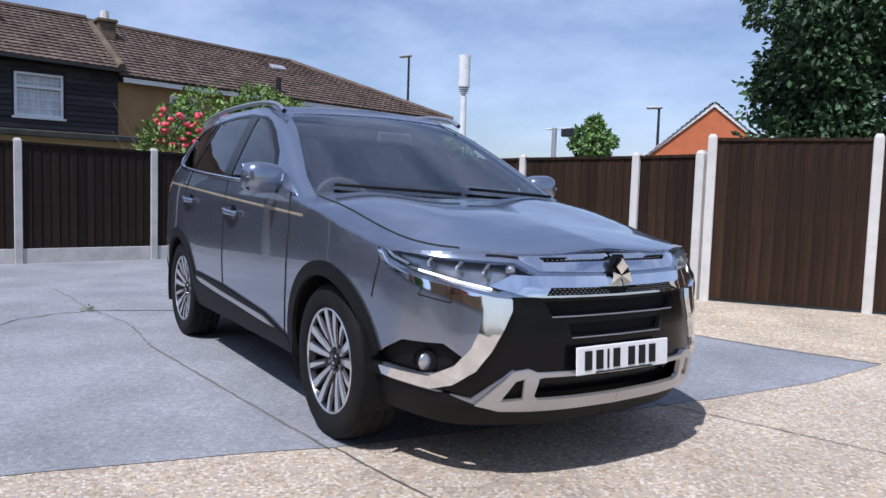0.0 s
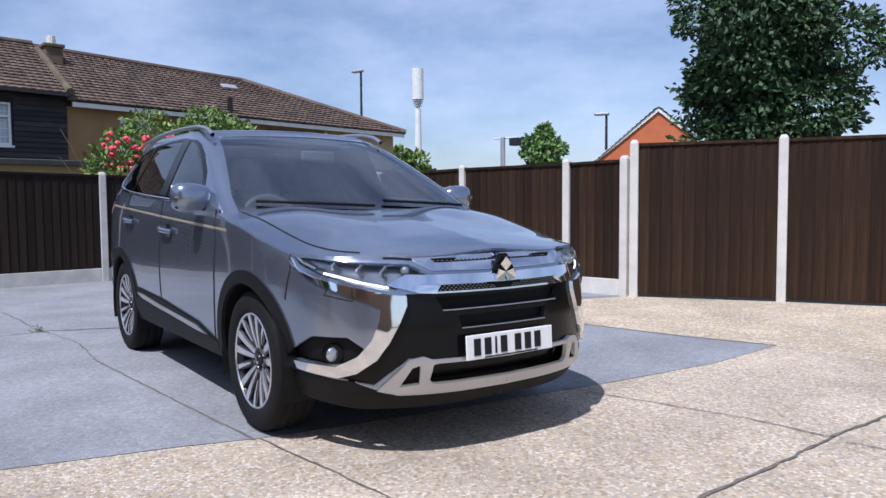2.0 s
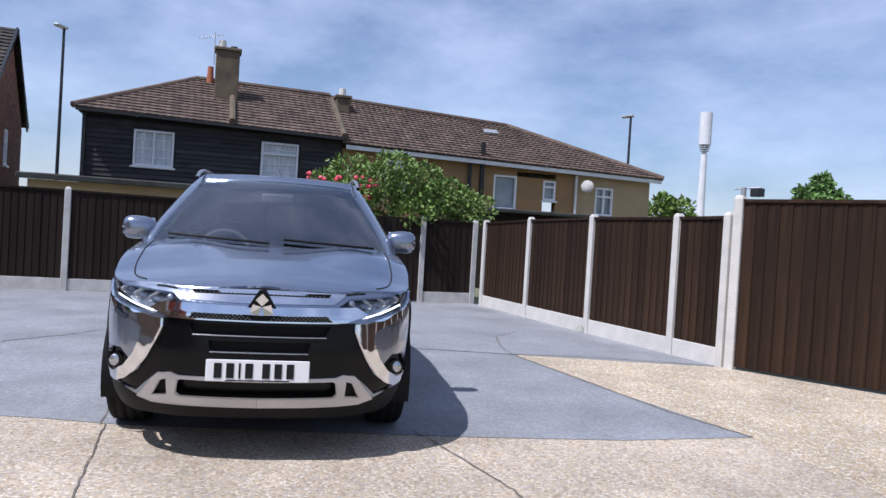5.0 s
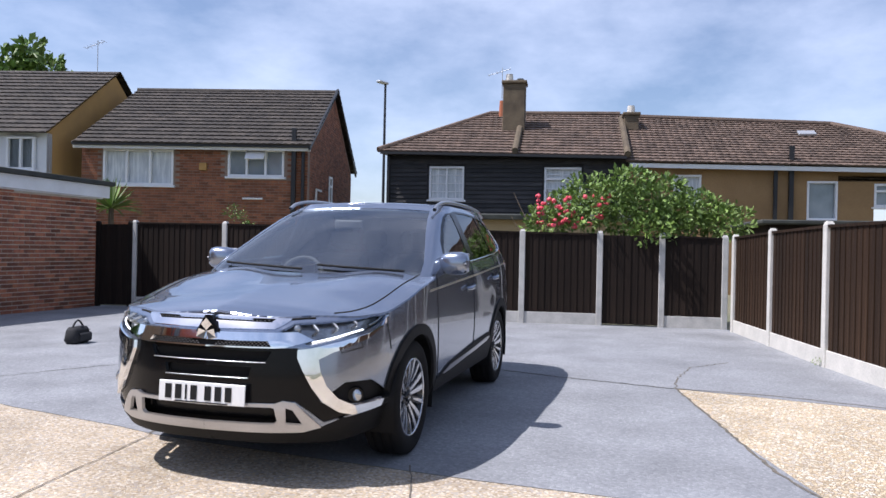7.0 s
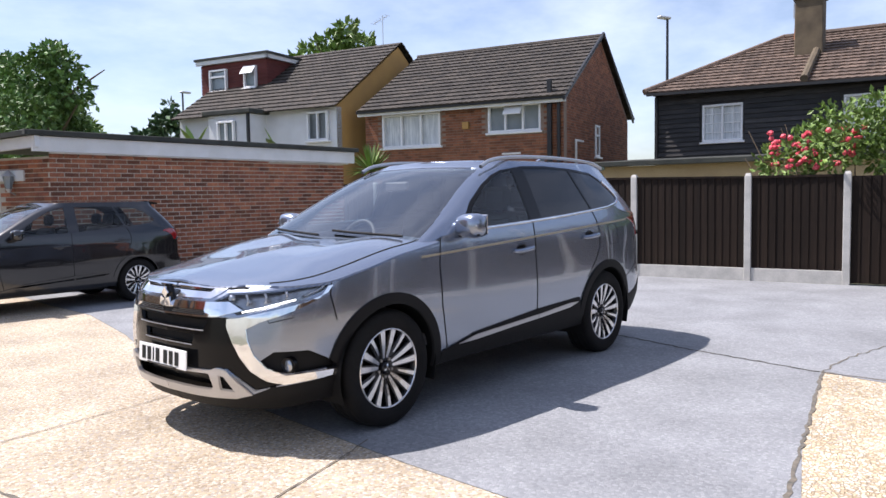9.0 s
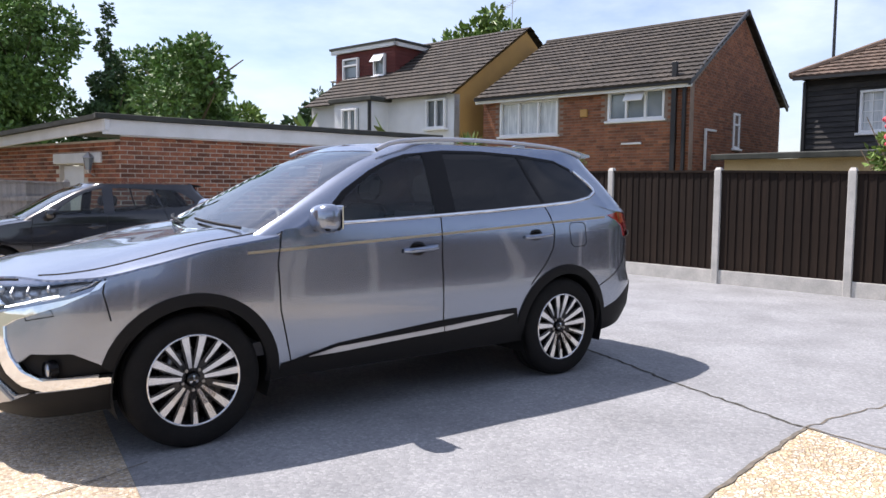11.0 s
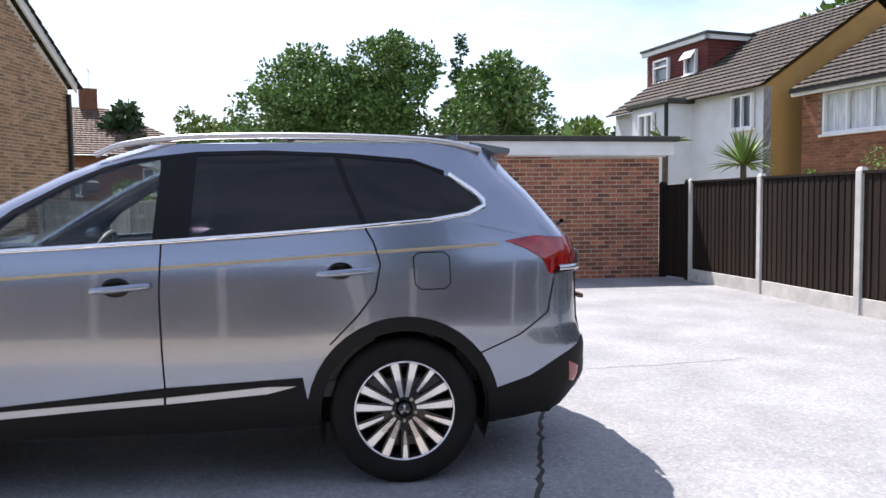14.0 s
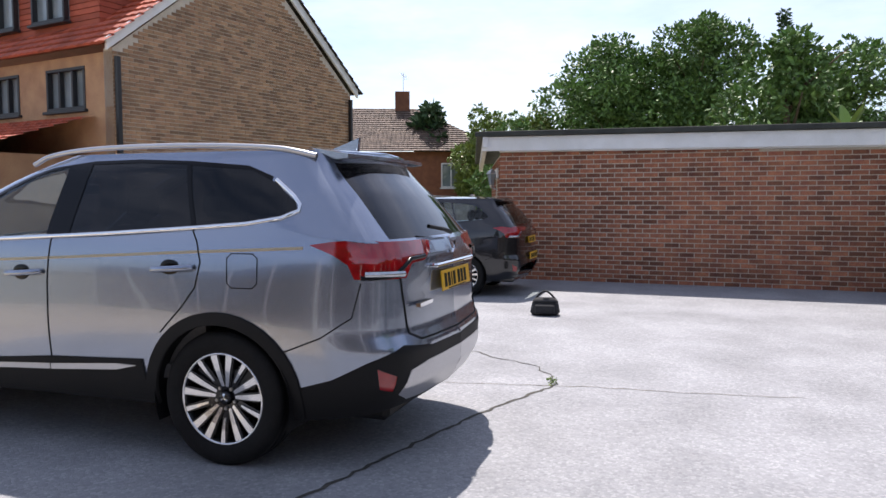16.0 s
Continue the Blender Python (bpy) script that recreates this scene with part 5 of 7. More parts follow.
IN_FRONT = ([0.15, 0.22, 0.3, 0.42, 0.6, 0.75, 0.83, 0.88, 0.92, 0.97, 1.05], [0.16, 0.09, 0.03, 0.0, 0.005, 0.02, 0.045, 0.085, 0.13, 0.2, 0.34])
IN_REAR = ([0.15, 0.25, 0.35, 0.45, 0.62, 0.72, 0.9, 1.08, 1.2, 1.3], [0.26, 0.16, 0.06, 0.0, -0.01, 0.03, 0.035, 0.035, 0.08, 0.16])
SOFT = np.linspace(-0.09, 0.09, 9)


def low(s, z):
    """A place on the lower body: metres along the plan line from the nose, and height."""
    s = min(max(s, 0), S_END)
    x, y = np.interp(s, ARC, PLAN[:, 0]), np.interp(s, ARC, PLAN[:, 1])
    e = 0.03
    tx = np.interp(min(s + e, S_END), ARC, PLAN[:, 0]) - np.interp(max(s - e, 0), ARC, PLAN[:, 0])
    ty = np.interp(min(s + e, S_END), ARC, PLAN[:, 1]) - np.interp(max(s - e, 0), ARC, PLAN[:, 1])
    k = math.hypot(tx, ty)
    nx, ny = ty / k, -tx / k
    wf = min(max(nx, 0) * 1.15, 1) ** 1.3
    wr = min(max(-nx, 0) * 1.15, 1) ** 1.3
    d = wf * np.interp(z, *IN_FRONT) + wr * np.interp(z, *IN_REAR) + (1 - wf - wr) * float(np.mean(np.interp(z + SOFT, *IN_SIDE)))
    # shoulder swelling over the wheels
    for cx in (1.335, -1.335):
        d -= 0.012 * math.exp(-(((x - cx) / 0.42) ** 2)) * math.exp(-(((z - 0.8) / 0.2) ** 2)) * (1 - wf - wr)
    return Vector((x - nx * d, max(y - ny * d, 0.0) if 0 < s < S_END else 0.0, z))


def s_of(value, z, axis, lo, hi):
    """The plan length at which the body has that x or y, between two bounds."""
    f = lambda s: low(s, z)[axis] - value
    a, b = lo, hi
    fa = f(a)
    for _ in range(26):
        m = (a + b) / 2
        if (f(m) > 0) == (fa > 0):
            a = m
        else:
            b = m
    return (a + b) / 2


def sx(x, z):
    return (s_of(x, z, 0, 0.0, S_END), z)


def sf(y, z):
    return (s_of(y, z, 1, 0.0, 1.5), z) if y > 0.002 else (0.0, z)


def sr(y, z):
    return (s_of(y, z, 1, S_END - 1.1, S_END), z) if y > 0.002 else (S_END, z)


HOOD_X, HOOD_Z = [0.7, 0.9, 1.1, 1.3, 1.6, 1.85, 2.0, 2.1, 2.18, 2.3], [1.15, 1.125, 1.097, 1.072, 1.034, 0.994, 0.966, 0.943, 0.918, 0.85]


def hood(x, y):
    z = np.interp(x, HOOD_X, HOOD_Z)
    e = abs(y) / 0.82
    g = min(max((x - 1.15) / 0.7, 0), 1)
    g = g * g * (3 - 2 * g)
    # a crease along each side that dies out towards the nose, where the panel falls away to the lamps
    return z + 0.016 * (1 - g) * math.exp(-(((abs(y) - 0.5) / 0.2) ** 2)) - 0.03 * e**6 - 0.06 * g * (abs(y) / 0.8) ** 1.2


def top_edge(s):
    """Height of the lower body's upper edge."""
    x, y = np.interp(s, ARC, PLAN[:, 0]), np.interp(s, ARC, PLAN[:, 1])
    if x > 0.85:
        z = 0.95
        for _ in range(12):
            p = low(s, z)
            z = 0.5 * z + 0.5 * (hood(p.x, p.y) - 0.012)
        return z
    return float(np.interp(x, [-2.4, -2.2, -1.9, -1.6, -1.16, -0.67, 0.17, 0.6, 0.85], [1.165, 1.17, 1.2, 1.27, 1.235, 1.2, 1.162, 1.14, 1.118]))


def inside(p, poly):
    x, y = p
    c, j = False, len(poly) - 1
    for i in range(len(poly)):
        (x0, y0), (x1, y1) = poly[i], poly[j]
        if (y0 > y) != (y1 > y) and x < (x1 - x0) * (y - y0) / (y1 - y0) + x0:
            c = not c
        j = i
    return c


def dense(poly, step=0.03, closed=True):
    out = []
    for a, b in zip(poly, poly[1:] + poly[:1] if closed else poly[1:]):
        n = max(1, int(math.dist(a, b) / step))
        out += [(a[0] + (b[0] - a[0]) * k / n, a[1] + (b[1] - a[1]) * k / n) for k in range(n)]
    return out if closed else out + [poly[-1]]


def chart(domain, regions, step):
    """Cuts the flat domain along all region outlines. Gives the flat points and, for each region's name, its triangles; the first region that holds a triangle takes it."""
    verts, edges = [], []
    for poly in [domain] + [r[1] for r in regions]:
        i, q = len(verts), dense(poly)
        verts += q
        edges += [(i + k, i + (k + 1) % len(q)) for k in range(len(q))]
    xs, ys = [p[0] for p in domain], [p[1] for p in domain]
    x = min(xs) + step / 2
    while x < max(xs):
        y = min(ys) + step / 2
        while y < max(ys):
            verts.append((x, y))
            y += step
        x += step
    got = delaunay_2d_cdt([Vector(v) for v in verts], edges, [], 0, 1e-4)
    pts, tris = got[0], {}
    for f in got[2]:
        c = (sum(pts[i].x for i in f) / 3, sum(pts[i].y for i in f) / 3)
        if not inside(c, domain):
            continue
        for name, poly in regions:
            if inside(c, poly):
                tris.setdefault(name, []).append(tuple(f))
                break
        else:
            tris.setdefault("", []).append(tuple(f))
    return pts, tris


def skin(name, pts, tris, place, material, parent, lift=0.0, skirt=0.02, side=0, label=""):
    """Lays a region of the chart on the body. side 1: the left, -1: the right, 0: both in one mesh. The rim is turned inwards by skirt."""
    used = sorted({i for f in tris for i in f})
    at, nor = {}, {}
    for i in used:
        u, v = pts[i].x, pts[i].y
        p = place(u, v)
        n = (place(u + 0.004, v) - place(u - 0.004, v)).cross(place(u, v + 0.004) - place(u, v - 0.004))
        n = n.normalized() if n.length > 1e-12 else Vector((0, 0, 1))
        at[i], nor[i] = p, n
    f0 = tris[0]
    c = sum((at[i] for i in f0), Vector()) / 3
    out = nor[f0[0]].dot(c - Vector((c.x * 0.6, 0, 0.75)))
    sg = 1 if out > 0 else -1
    V, N, F = [], [], []
    for sd in ((1, -1) if side == 0 else (side,)):
        base, idx = len(V), {}
        for i in used:
            n = nor[i] * sg
            p = at[i] + n * lift
            idx[i] = len(V)
            V.append((p.x, p.y * sd, p.z))
            N.append((n.x, n.y * sd, n.z))
        count = {}
        for f in tris:
            a, b, c = (at[i] for i in f)
            g = f if (b - a).cross(c - a).dot(nor[f[0]] * sg) > 0 else f[::-1]
            F.append([idx[i] for i in (g if sd == 1 else g[::-1])])
            for a, b in zip(g, g[1:] + g[:1]):
                count[(a, b)] = count.get((a, b), 0) + 1
        if skirt:
            low_idx = {}
            for a, b in count:
                if (b, a) not in count and not (abs(at[a].y) < 1e-4 and abs(at[b].y) < 1e-4):
                    for i in (a, b):
                        if i not in low_idx:
                            n = nor[i] * sg
                            p = at[i] + n * (lift - skirt)
                            low_idx[i] = len(V)
                            V.append((p.x, p.y * sd, p.z))
                            N.append((n.x, n.y * sd, n.z))
                    q = [idx[b], idx[a], low_idx[a], low_idx[b]]
                    F.append(q if sd == 1 else q[::-1])
    me = bpy.data.meshes.new(name)
    me.from_pydata(V, [], F)
    me.materials.append(material)
    for p in me.polygons:
        p.use_smooth = True
    me.normals_split_custom_set_from_vertices(N)
    o = new(name, me)
    o.parent = parent
    if label:
        o["label"] = label
    return o


def sweep(name, pts, radius, material, parent, closed=False, flat=1.0, label="", side=1, seg=6):
    """A thin rod along points; flat squeezes it across the body."""
    bm, rings = bmesh.new(), []
    pts = [Vector((p[0], p[1] * side, p[2])) for p in pts]
    for k, p in enumerate(pts):
        a = pts[k - 1] if k or closed else p
        b = pts[(k + 1) % len(pts)] if k + 1 < len(pts) or closed else p
        d = (b - a).normalized()
        u = d.cross(Vector((0, side, 0.2))).normalized()
        v = d.cross(u)
        rings.append([bm.verts.new(p + (u * math.cos(t) + v * math.sin(t) * flat) * radius) for t in np.arange(seg) * 2 * math.pi / seg])
    for k in range(len(rings) if closed else len(rings) - 1):
        r0, r1 = rings[k], rings[(k + 1) % len(rings)]
        for j in range(seg):
            bm.faces.new((r0[j], r0[(j + 1) % seg], r1[(j + 1) % seg], r1[j]))
    bmesh.ops.recalc_face_normals(bm, faces=bm.faces)
    return part(name, bm, material, parent, label, True)


car = thing("car", (0, 0, 0), "grey metallic estate SUV parked on the painted yard, running lamps lit", "car")
body = new("body")
body.parent = car
circle = lambda cx, r, n=40: [sx(cx + r * math.cos(t), 0.35 + r * math.sin(t)) for t in np.arange(n) * 2 * math.pi / n]
X = lambda *pts: [sx(*p) for p in pts]
Y = lambda *pts: [sf(*p) for p in pts]
R = lambda *pts: [sr(*p) for p in pts]
ss = np.linspace(0, S_END, 130)
bottom = [(s, float(np.interp(np.interp(s, ARC, PLAN[:, 0]), [-2.4, -2.1, -1.8, -0.9, 0.8, 1.8, 2.1, 2.3], [0.33, 0.3, 0.27, 0.3, 0.3, 0.25, 0.22, 0.22]))) for s in ss]
topline = [(s, top_edge(s)) for s in ss]
domain = bottom + topline[::-1]
OPEN = [("hole_front", circle(1.335, 0.395)), ("hole_rear", circle(-1.335, 0.395))]
FRONT = [
    ("mesh_upper", Y((0, 0.868), (0.345, 0.866), (0.36, 0.884), (0, 0.887))),
    ("mesh_lower", Y((0, 0.742), (0.37, 0.745), (0.345, 0.776), (0, 0.772))),
    ("bar_upper", Y((0, 0.83), (0.37, 0.835), (0.42, 0.866), (0.44, 0.886), (0.3, 0.893), (0, 0.895))),
    ("bar_lower", Y((0, 0.735), (0.385, 0.738), (0.44, 0.742), (0.57, 0.78), (0.49, 0.822), (0.4, 0.818), (0, 0.812))),
    ("headlamp", Y((0.4, 0.826), (0.46, 0.866), (0.6, 0.874), (0.72, 0.883)) + X((1.84, 0.895), (1.745, 0.91), (1.79, 0.87)) + Y((0.79, 0.825), (0.66, 0.776), (0.55, 0.752), (0.5, 0.78))),
    ("shield_chrome", X((1.74, 0.895), (1.775, 0.855)) + Y((0.8, 0.812), (0.66, 0.763), (0.56, 0.738), (0.5, 0.732), (0.5, 0.69), (0.53, 0.62), (0.575, 0.53), (0.625, 0.455), (0.69, 0.4), (0.74, 0.375), (0.85, 0.4), (0.84, 0.428), (0.75, 0.425), (0.69, 0.47), (0.64, 0.54), (0.61, 0.62), (0.6, 0.68), (0.66, 0.715), (0.79, 0.78)) + X((1.82, 0.832), (1.765, 0.89))),
    ("fog_recess", Y((0.645, 0.49), (0.7, 0.44), (0.78, 0.428), (0.855, 0.44)) + X((1.74, 0.455), (1.78, 0.49)) + Y((0.81, 0.55), (0.72, 0.555))),
    ("skid_slot", Y((0, 0.338), (0.39, 0.342), (0.41, 0.36), (0.4, 0.428), (0.38, 0.432), (0, 0.428))),
    ("skid_end", Y((0.45, 0.345), (0.53, 0.337), (0.49, 0.42), (0.455, 0.43))),
    ("skid_bar", Y((0, 0.295), (0.53, 0.3), (0.61, 0.32), (0.5, 0.455), (0.44, 0.465), (0.4, 0.45), (0, 0.445))),
    ("intake_upper", Y((0, 0.665), (0.34, 0.668), (0.37, 0.722), (0, 0.72))),
    ("intake_lower", Y((0, 0.58), (0.25, 0.582), (0.265, 0.635), (0, 0.635))),
    ("grille", Y((0, 0.44), (0.42, 0.45), (0.5, 0.46), (0.625, 0.34), (0.74, 0.37), (0.62, 0.455), (0.53, 0.62), (0.5, 0.74), (0.44, 0.74), (0, 0.74))),
    ("bumper_trim", [(0.0, 0.2)] + Y((0, 0.3), (0.6, 0.315), (0.7, 0.36), (0.86, 0.4)) + X((1.72, 0.415), (1.72, 0.2))),
]
SIDE = [
    ("arch_front", circle(1.335, 0.46)), ("arch_rear", circle(-1.335, 0.46)),
    ("sill_silver", X((0.7, 0.402), (0.52, 0.437), (0.0, 0.462), (-0.237, 0.474), (-0.237, 0.444), (0.0, 0.434), (0.52, 0.405))),
    ("sill_silver_rear", X((-0.25, 0.474), (-0.7, 0.505), (-0.83, 0.502), (-0.7, 0.472), (-0.25, 0.444))),
    ("sill_trim", X((0.9, 0.2), (0.86, 0.375), (0.8, 0.385), (0.51, 0.452), (-0.24, 0.512), (-0.86, 0.535), (-0.92, 0.2))),
    ("tail_lamp", X((-1.835, 1.155), (-1.95, 1.172), (-2.1, 1.18)) + R((0.62, 1.175), (0.42, 1.168), (0.3, 1.16), (0.33, 1.11), (0.42, 1.065), (0.55, 1.055), (0.6, 0.985), (0.75, 0.985)) + X((-2.06, 0.99), (-2.03, 1.06), (-1.95, 1.11))),
    ("rear_reflector", R((0.7, 0.42), (0.755, 0.44), (0.77, 0.545), (0.7, 0.5))),
    ("rear_skid", R((0, 0.33), (0.58, 0.36), (0.66, 0.4), (0.62, 0.52), (0.45, 0.545), (0, 0.55))),
    ("rear_trim", X((-1.74, 0.2), (-1.74, 0.43), (-1.95, 0.49), (-2.12, 0.575)) + R((0.66, 0.65), (0.4, 0.615), (0, 0.61), (0, 0.2))),
    ("front_door", X((0.87, 1.2), (0.85, 1.1), (0.88, 0.94), (0.87, 0.68), (0.8, 0.36), (-0.248, 0.36), (-0.237, 0.68), (-0.23, 0.93), (-0.24, 1.26))),
    ("rear_door", X((-0.24, 1.26), (-0.23, 0.93), (-0.237, 0.68), (-0.248, 0.36), (-0.9, 0.36), (-0.93, 0.6), (-0.98, 0.68), (-1.12, 0.82), (-1.205, 0.93), (-1.23, 1.06), (-1.2, 1.16), (-1.15, 1.32))),
    ("front_wing", [sx(0.86, 1.2), sx(0.85, 1.1), sx(0.88, 0.94), sx(0.87, 0.68), sx(0.8, 0.36), sx(0.9, 0.2), sx(1.72, 0.2), sx(1.73, 0.7), sx(1.76, 0.84), sx(1.74, 0.912), sx(1.6, 1.2)]),
    ("tailgate", R((0, 0.66), (0.5, 0.665), (0.58, 0.7), (0.63, 0.95), (0.66, 1.3), (0, 1.3))),
    ("rear_quarter", X((-0.9, 0.2), (-0.9, 0.36), (-0.93, 0.6), (-0.98, 0.68), (-1.12, 0.82), (-1.205, 0.93), (-1.23, 1.06), (-1.2, 1.16), (-1.15, 1.35), (-2.05, 1.35), (-2.1, 1.0), (-2.05, 0.8), (-1.72, 0.6), (-1.74, 0.2))),
    ("rear_bumper", X((-1.6, 0.2), (-1.7, 0.6), (-2.05, 0.8), (-2.1, 1.0)) + R((0.6, 1.0), (0, 1.0), (0, 0.2))),
]
pts, tri = chart(domain, OPEN + FRONT + SIDE, 0.045)
mats = dict(intake_upper="gap", intake_lower="gap", mesh_upper="car_trim", mesh_lower="car_trim", bar_upper="chrome", bar_lower="chrome", headlamp="glass_lamp", shield_chrome="chrome", fog_recess="car_trim", skid_slot="car_black", skid_end="car_trim", skid_bar="satin", grille="car_black", bumper_trim="car_trim",
            arch_front="car_trim", arch_rear="car_trim", sill_silver="satin", sill_silver_rear="satin", sill_trim="car_trim", tail_lamp="lamp_red", rear_reflector="lamp_red", rear_skid="satin", rear_trim="car_trim")
lifts = dict(intake_upper=-0.045, intake_lower=-0.045, mesh_upper=-0.012, mesh_lower=-0.014, bar_upper=0.006, bar_lower=0.009, shield_chrome=0.01, fog_recess=-0.035, skid_slot=-0.05, skid_end=-0.02, skid_bar=0.012, grille=-0.012, arch_front=0.012, arch_rear=0.012, sill_silver=0.02, sill_silver_rear=0.02, sill_trim=0.012, tail_lamp=0.006, rear_skid=0.008, rear_trim=0.004, headlamp=0.002)
names = {"arch_front": "arch_trim", "arch_rear": "arch_trim", "sill_silver_rear": "sill_silver", "": "front_bumper"}
paired = {"skid_end", "headlamp", "shield_chrome", "fog_recess", "arch_front", "arch_rear", "sill_silver", "sill_silver_rear", "sill_trim", "tail_lamp", "rear_reflector", "front_door", "rear_door", "front_wing", "rear_quarter"}
bits = {}
for key, t in tri.items():
    if key.startswith("hole"):
        continue
    m_ = M[mats.get(key, "car_paint")]
    for sd in (1, -1) if key in paired else (0,):
        bits[key, sd] = skin(names.get(key, key), pts, t, low, m_, body if key in ("", "rear_bumper") else car, lifts.get(key, 0.0), 0.03 if key in ("headlamp", "tail_lamp") else 0.02, sd)
# smoked bowl behind each headlamp lens
for sd in (1, -1):
    skin("lamp_bowl", pts, tri["headlamp"], low, M["lamp_dark"], bits["headlamp", sd], -0.05, 0.0, sd)

# bonnet
edge = [(low(s, top_edge(s)).x, low(s, top_edge(s)).y) for s in ss if np.interp(s, ARC, PLAN[:, 0]) > 0.86]
cowl = [(0.86, edge[-1][1] - 0.005), (0.93, 0.7), (1.02, 0.5), (1.08, 0.3), (1.1, 0)]
bon_pts, bon = chart(edge + cowl, [], 0.06)
skin("bonnet", bon_pts, bon[""], lambda x, y: Vector((x, y, hood(x, y))), M["car_paint"], car, 0.0, 0.02, 0)
for sd in (1, -1):
    line = spline([(2.0, 0.62), (1.92, 0.68), (1.8, 0.72), (1.6, 0.752), (1.3, 0.77), (1.05, 0.775), (0.9, 0.77)], 6)
    sweep("bonnet_gap", [(x, y, hood(x, y) - 0.001) for x, y in line], 0.005, M["gap"], car, side=sd)
sweep("bonnet_gap", [low(s, top_edge(s) - 0.004) for s in np.linspace(0, 0.62, 20)], 0.006, M["gap"], car)
sweep("bonnet_gap", [low(s, top_edge(s) - 0.004) for s in np.linspace(0, 0.62, 20)], 0.006, M["gap"], car, side=-1)

# glasshouse: rings by height
GZ = [1.08, 1.14, 1.2, 1.3, 1.4, 1.5, 1.58, 1.64]
GXW = [1.15, 1.05, 0.94, 0.755, 0.57, 0.37, 0.17, -0.02]
GY = [0.875, 0.862, 0.847, 0.805, 0.76, 0.714, 0.675, 0.638]
GXR = [-2.3, -2.3, -2.25, -2.17, -2.085, -1.985, -1.92, -1.9]


def ring(z):
    w, y, r = (float(np.interp(z, GZ, k)) for k in (GXW, GY, GXR))
    return [(w, 0), (w - 0.012, 0.3 * y), (w - 0.055, 0.64 * y), (w - 0.14, 0.895 * y), (w - 0.28, 0.98 * y), (w - 0.55, y), (w * 0.4 + r * 0.6, y * 1.012), (r + 0.62, y * 0.992), (r + 0.33, y * 0.95), (r + 0.13, y * 0.85), (r + 0.03, y * 0.5), (r, 0)]


UK = 0.28


def cab(u, v):
    """A place on the glasshouse: u along the ring (0.28 a knot), v height."""
    k = ring(v)
    t = min(max(u / UK, 0), len(k) - 1.0001)
    i = int(t)
    f = t - i
    q = [k[max(i - 1, 0)], k[i], k[i + 1], k[min(i + 2, len(k) - 1)]]
    if i == 0:
        q[0] = (k[1][0], -k[1][1])
    if i == len(k) - 2:
        q[3] = (k[-2][0], -k[-2][1])
    xy = [0.5 * (2 * q[1][j] + (q[2][j] - q[0][j]) * f + (2 * q[0][j] - 5 * q[1][j] + 4 * q[2][j] - q[3][j]) * f * f + (3 * q[1][j] - q[0][j] - 3 * q[2][j] + q[3][j]) * f**3) for j in (0, 1)]
    return Vector((xy[0], max(xy[1], 0), v))


U_END = UK * 11


def ux(x, z):
    a, b = UK * 2.5, UK * 10.2
    for _ in range(24):
        m = (a + b) / 2
        if cab(m, z).x > x:
            a = m
        else:
            b = m
    return (a, z)


g_top = 1.64
belt = []
for u in np.linspace(0, U_END, 60):
    z = 1.12
    for _ in range(10):
        p = cab(u, z)
        z = 0.5 * z + 0.5 * (hood(p.x, p.y) - 0.02 if p.x > 0.85 else float(np.interp(p.x, [-2.4, -2.2, -1.9, -1.6, -1.16, -0.67, 0.17, 0.6, 0.85], [1.155, 1.16, 1.19, 1.255, 1.225, 1.19, 1.15, 1.13, 1.105])))
    belt.append((u, z))
g_domain = belt + [(u, g_top) for u in np.linspace(U_END, 0, 60)]
GX = lambda *p: [ux(*q) for q in dense(list(p), 0.035)]
FD = [(0.56, 1.155), (0.4, 1.315), (0.2, 1.435), (0.04, 1.51), (-0.08, 1.548), (-0.215, 1.57), (-0.2, 1.175), (0.17, 1.172)]
RD = [(-0.36, 1.185), (-0.375, 1.582), (-0.7, 1.588), (-1.02, 1.575), (-1.075, 1.42), (-1.15, 1.247), (-0.67, 1.215)]
QD = [(-1.175, 1.25), (-1.1, 1.42), (-1.05, 1.57), (-1.42, 1.54), (-1.58, 1.47), (-1.715, 1.37), (-1.735, 1.335), (-1.66, 1.3), (-1.47, 1.268)]
GLASS = [
    ("windscreen", [(0, 1.06), (0, 1.6)] + [(u, 1.6 - 0.02 * (u / 0.8) ** 2) for u in np.linspace(0.1, 0.78, 8)] + [(0.8, 1.45), (0.83, 1.3), (0.86, 1.18), (0.86, 1.06)]),
    ("front_window", GX(*FD)), ("rear_window", GX(*RD)), ("quarter_window", GX(*QD)),
    ("window_seal", GX((0.78, 1.06), (0.62, 1.17), (0.42, 1.335), (0.21, 1.455), (0.05, 1.527), (-0.08, 1.565), (-0.38, 1.6), (-0.7, 1.605), (-1.05, 1.59), (-1.4, 1.56), (-1.56, 1.5), (-1.5, 1.06))),
    ("rear_screen", [(UK * 9.35, 1.18), (UK * 9.3, 1.3), (UK * 9.25, 1.45), (UK * 9.25, 1.575), (U_END, 1.585), (U_END, 1.18)]),
]
g_pts, g_tri = chart(g_domain, GLASS, 0.05)
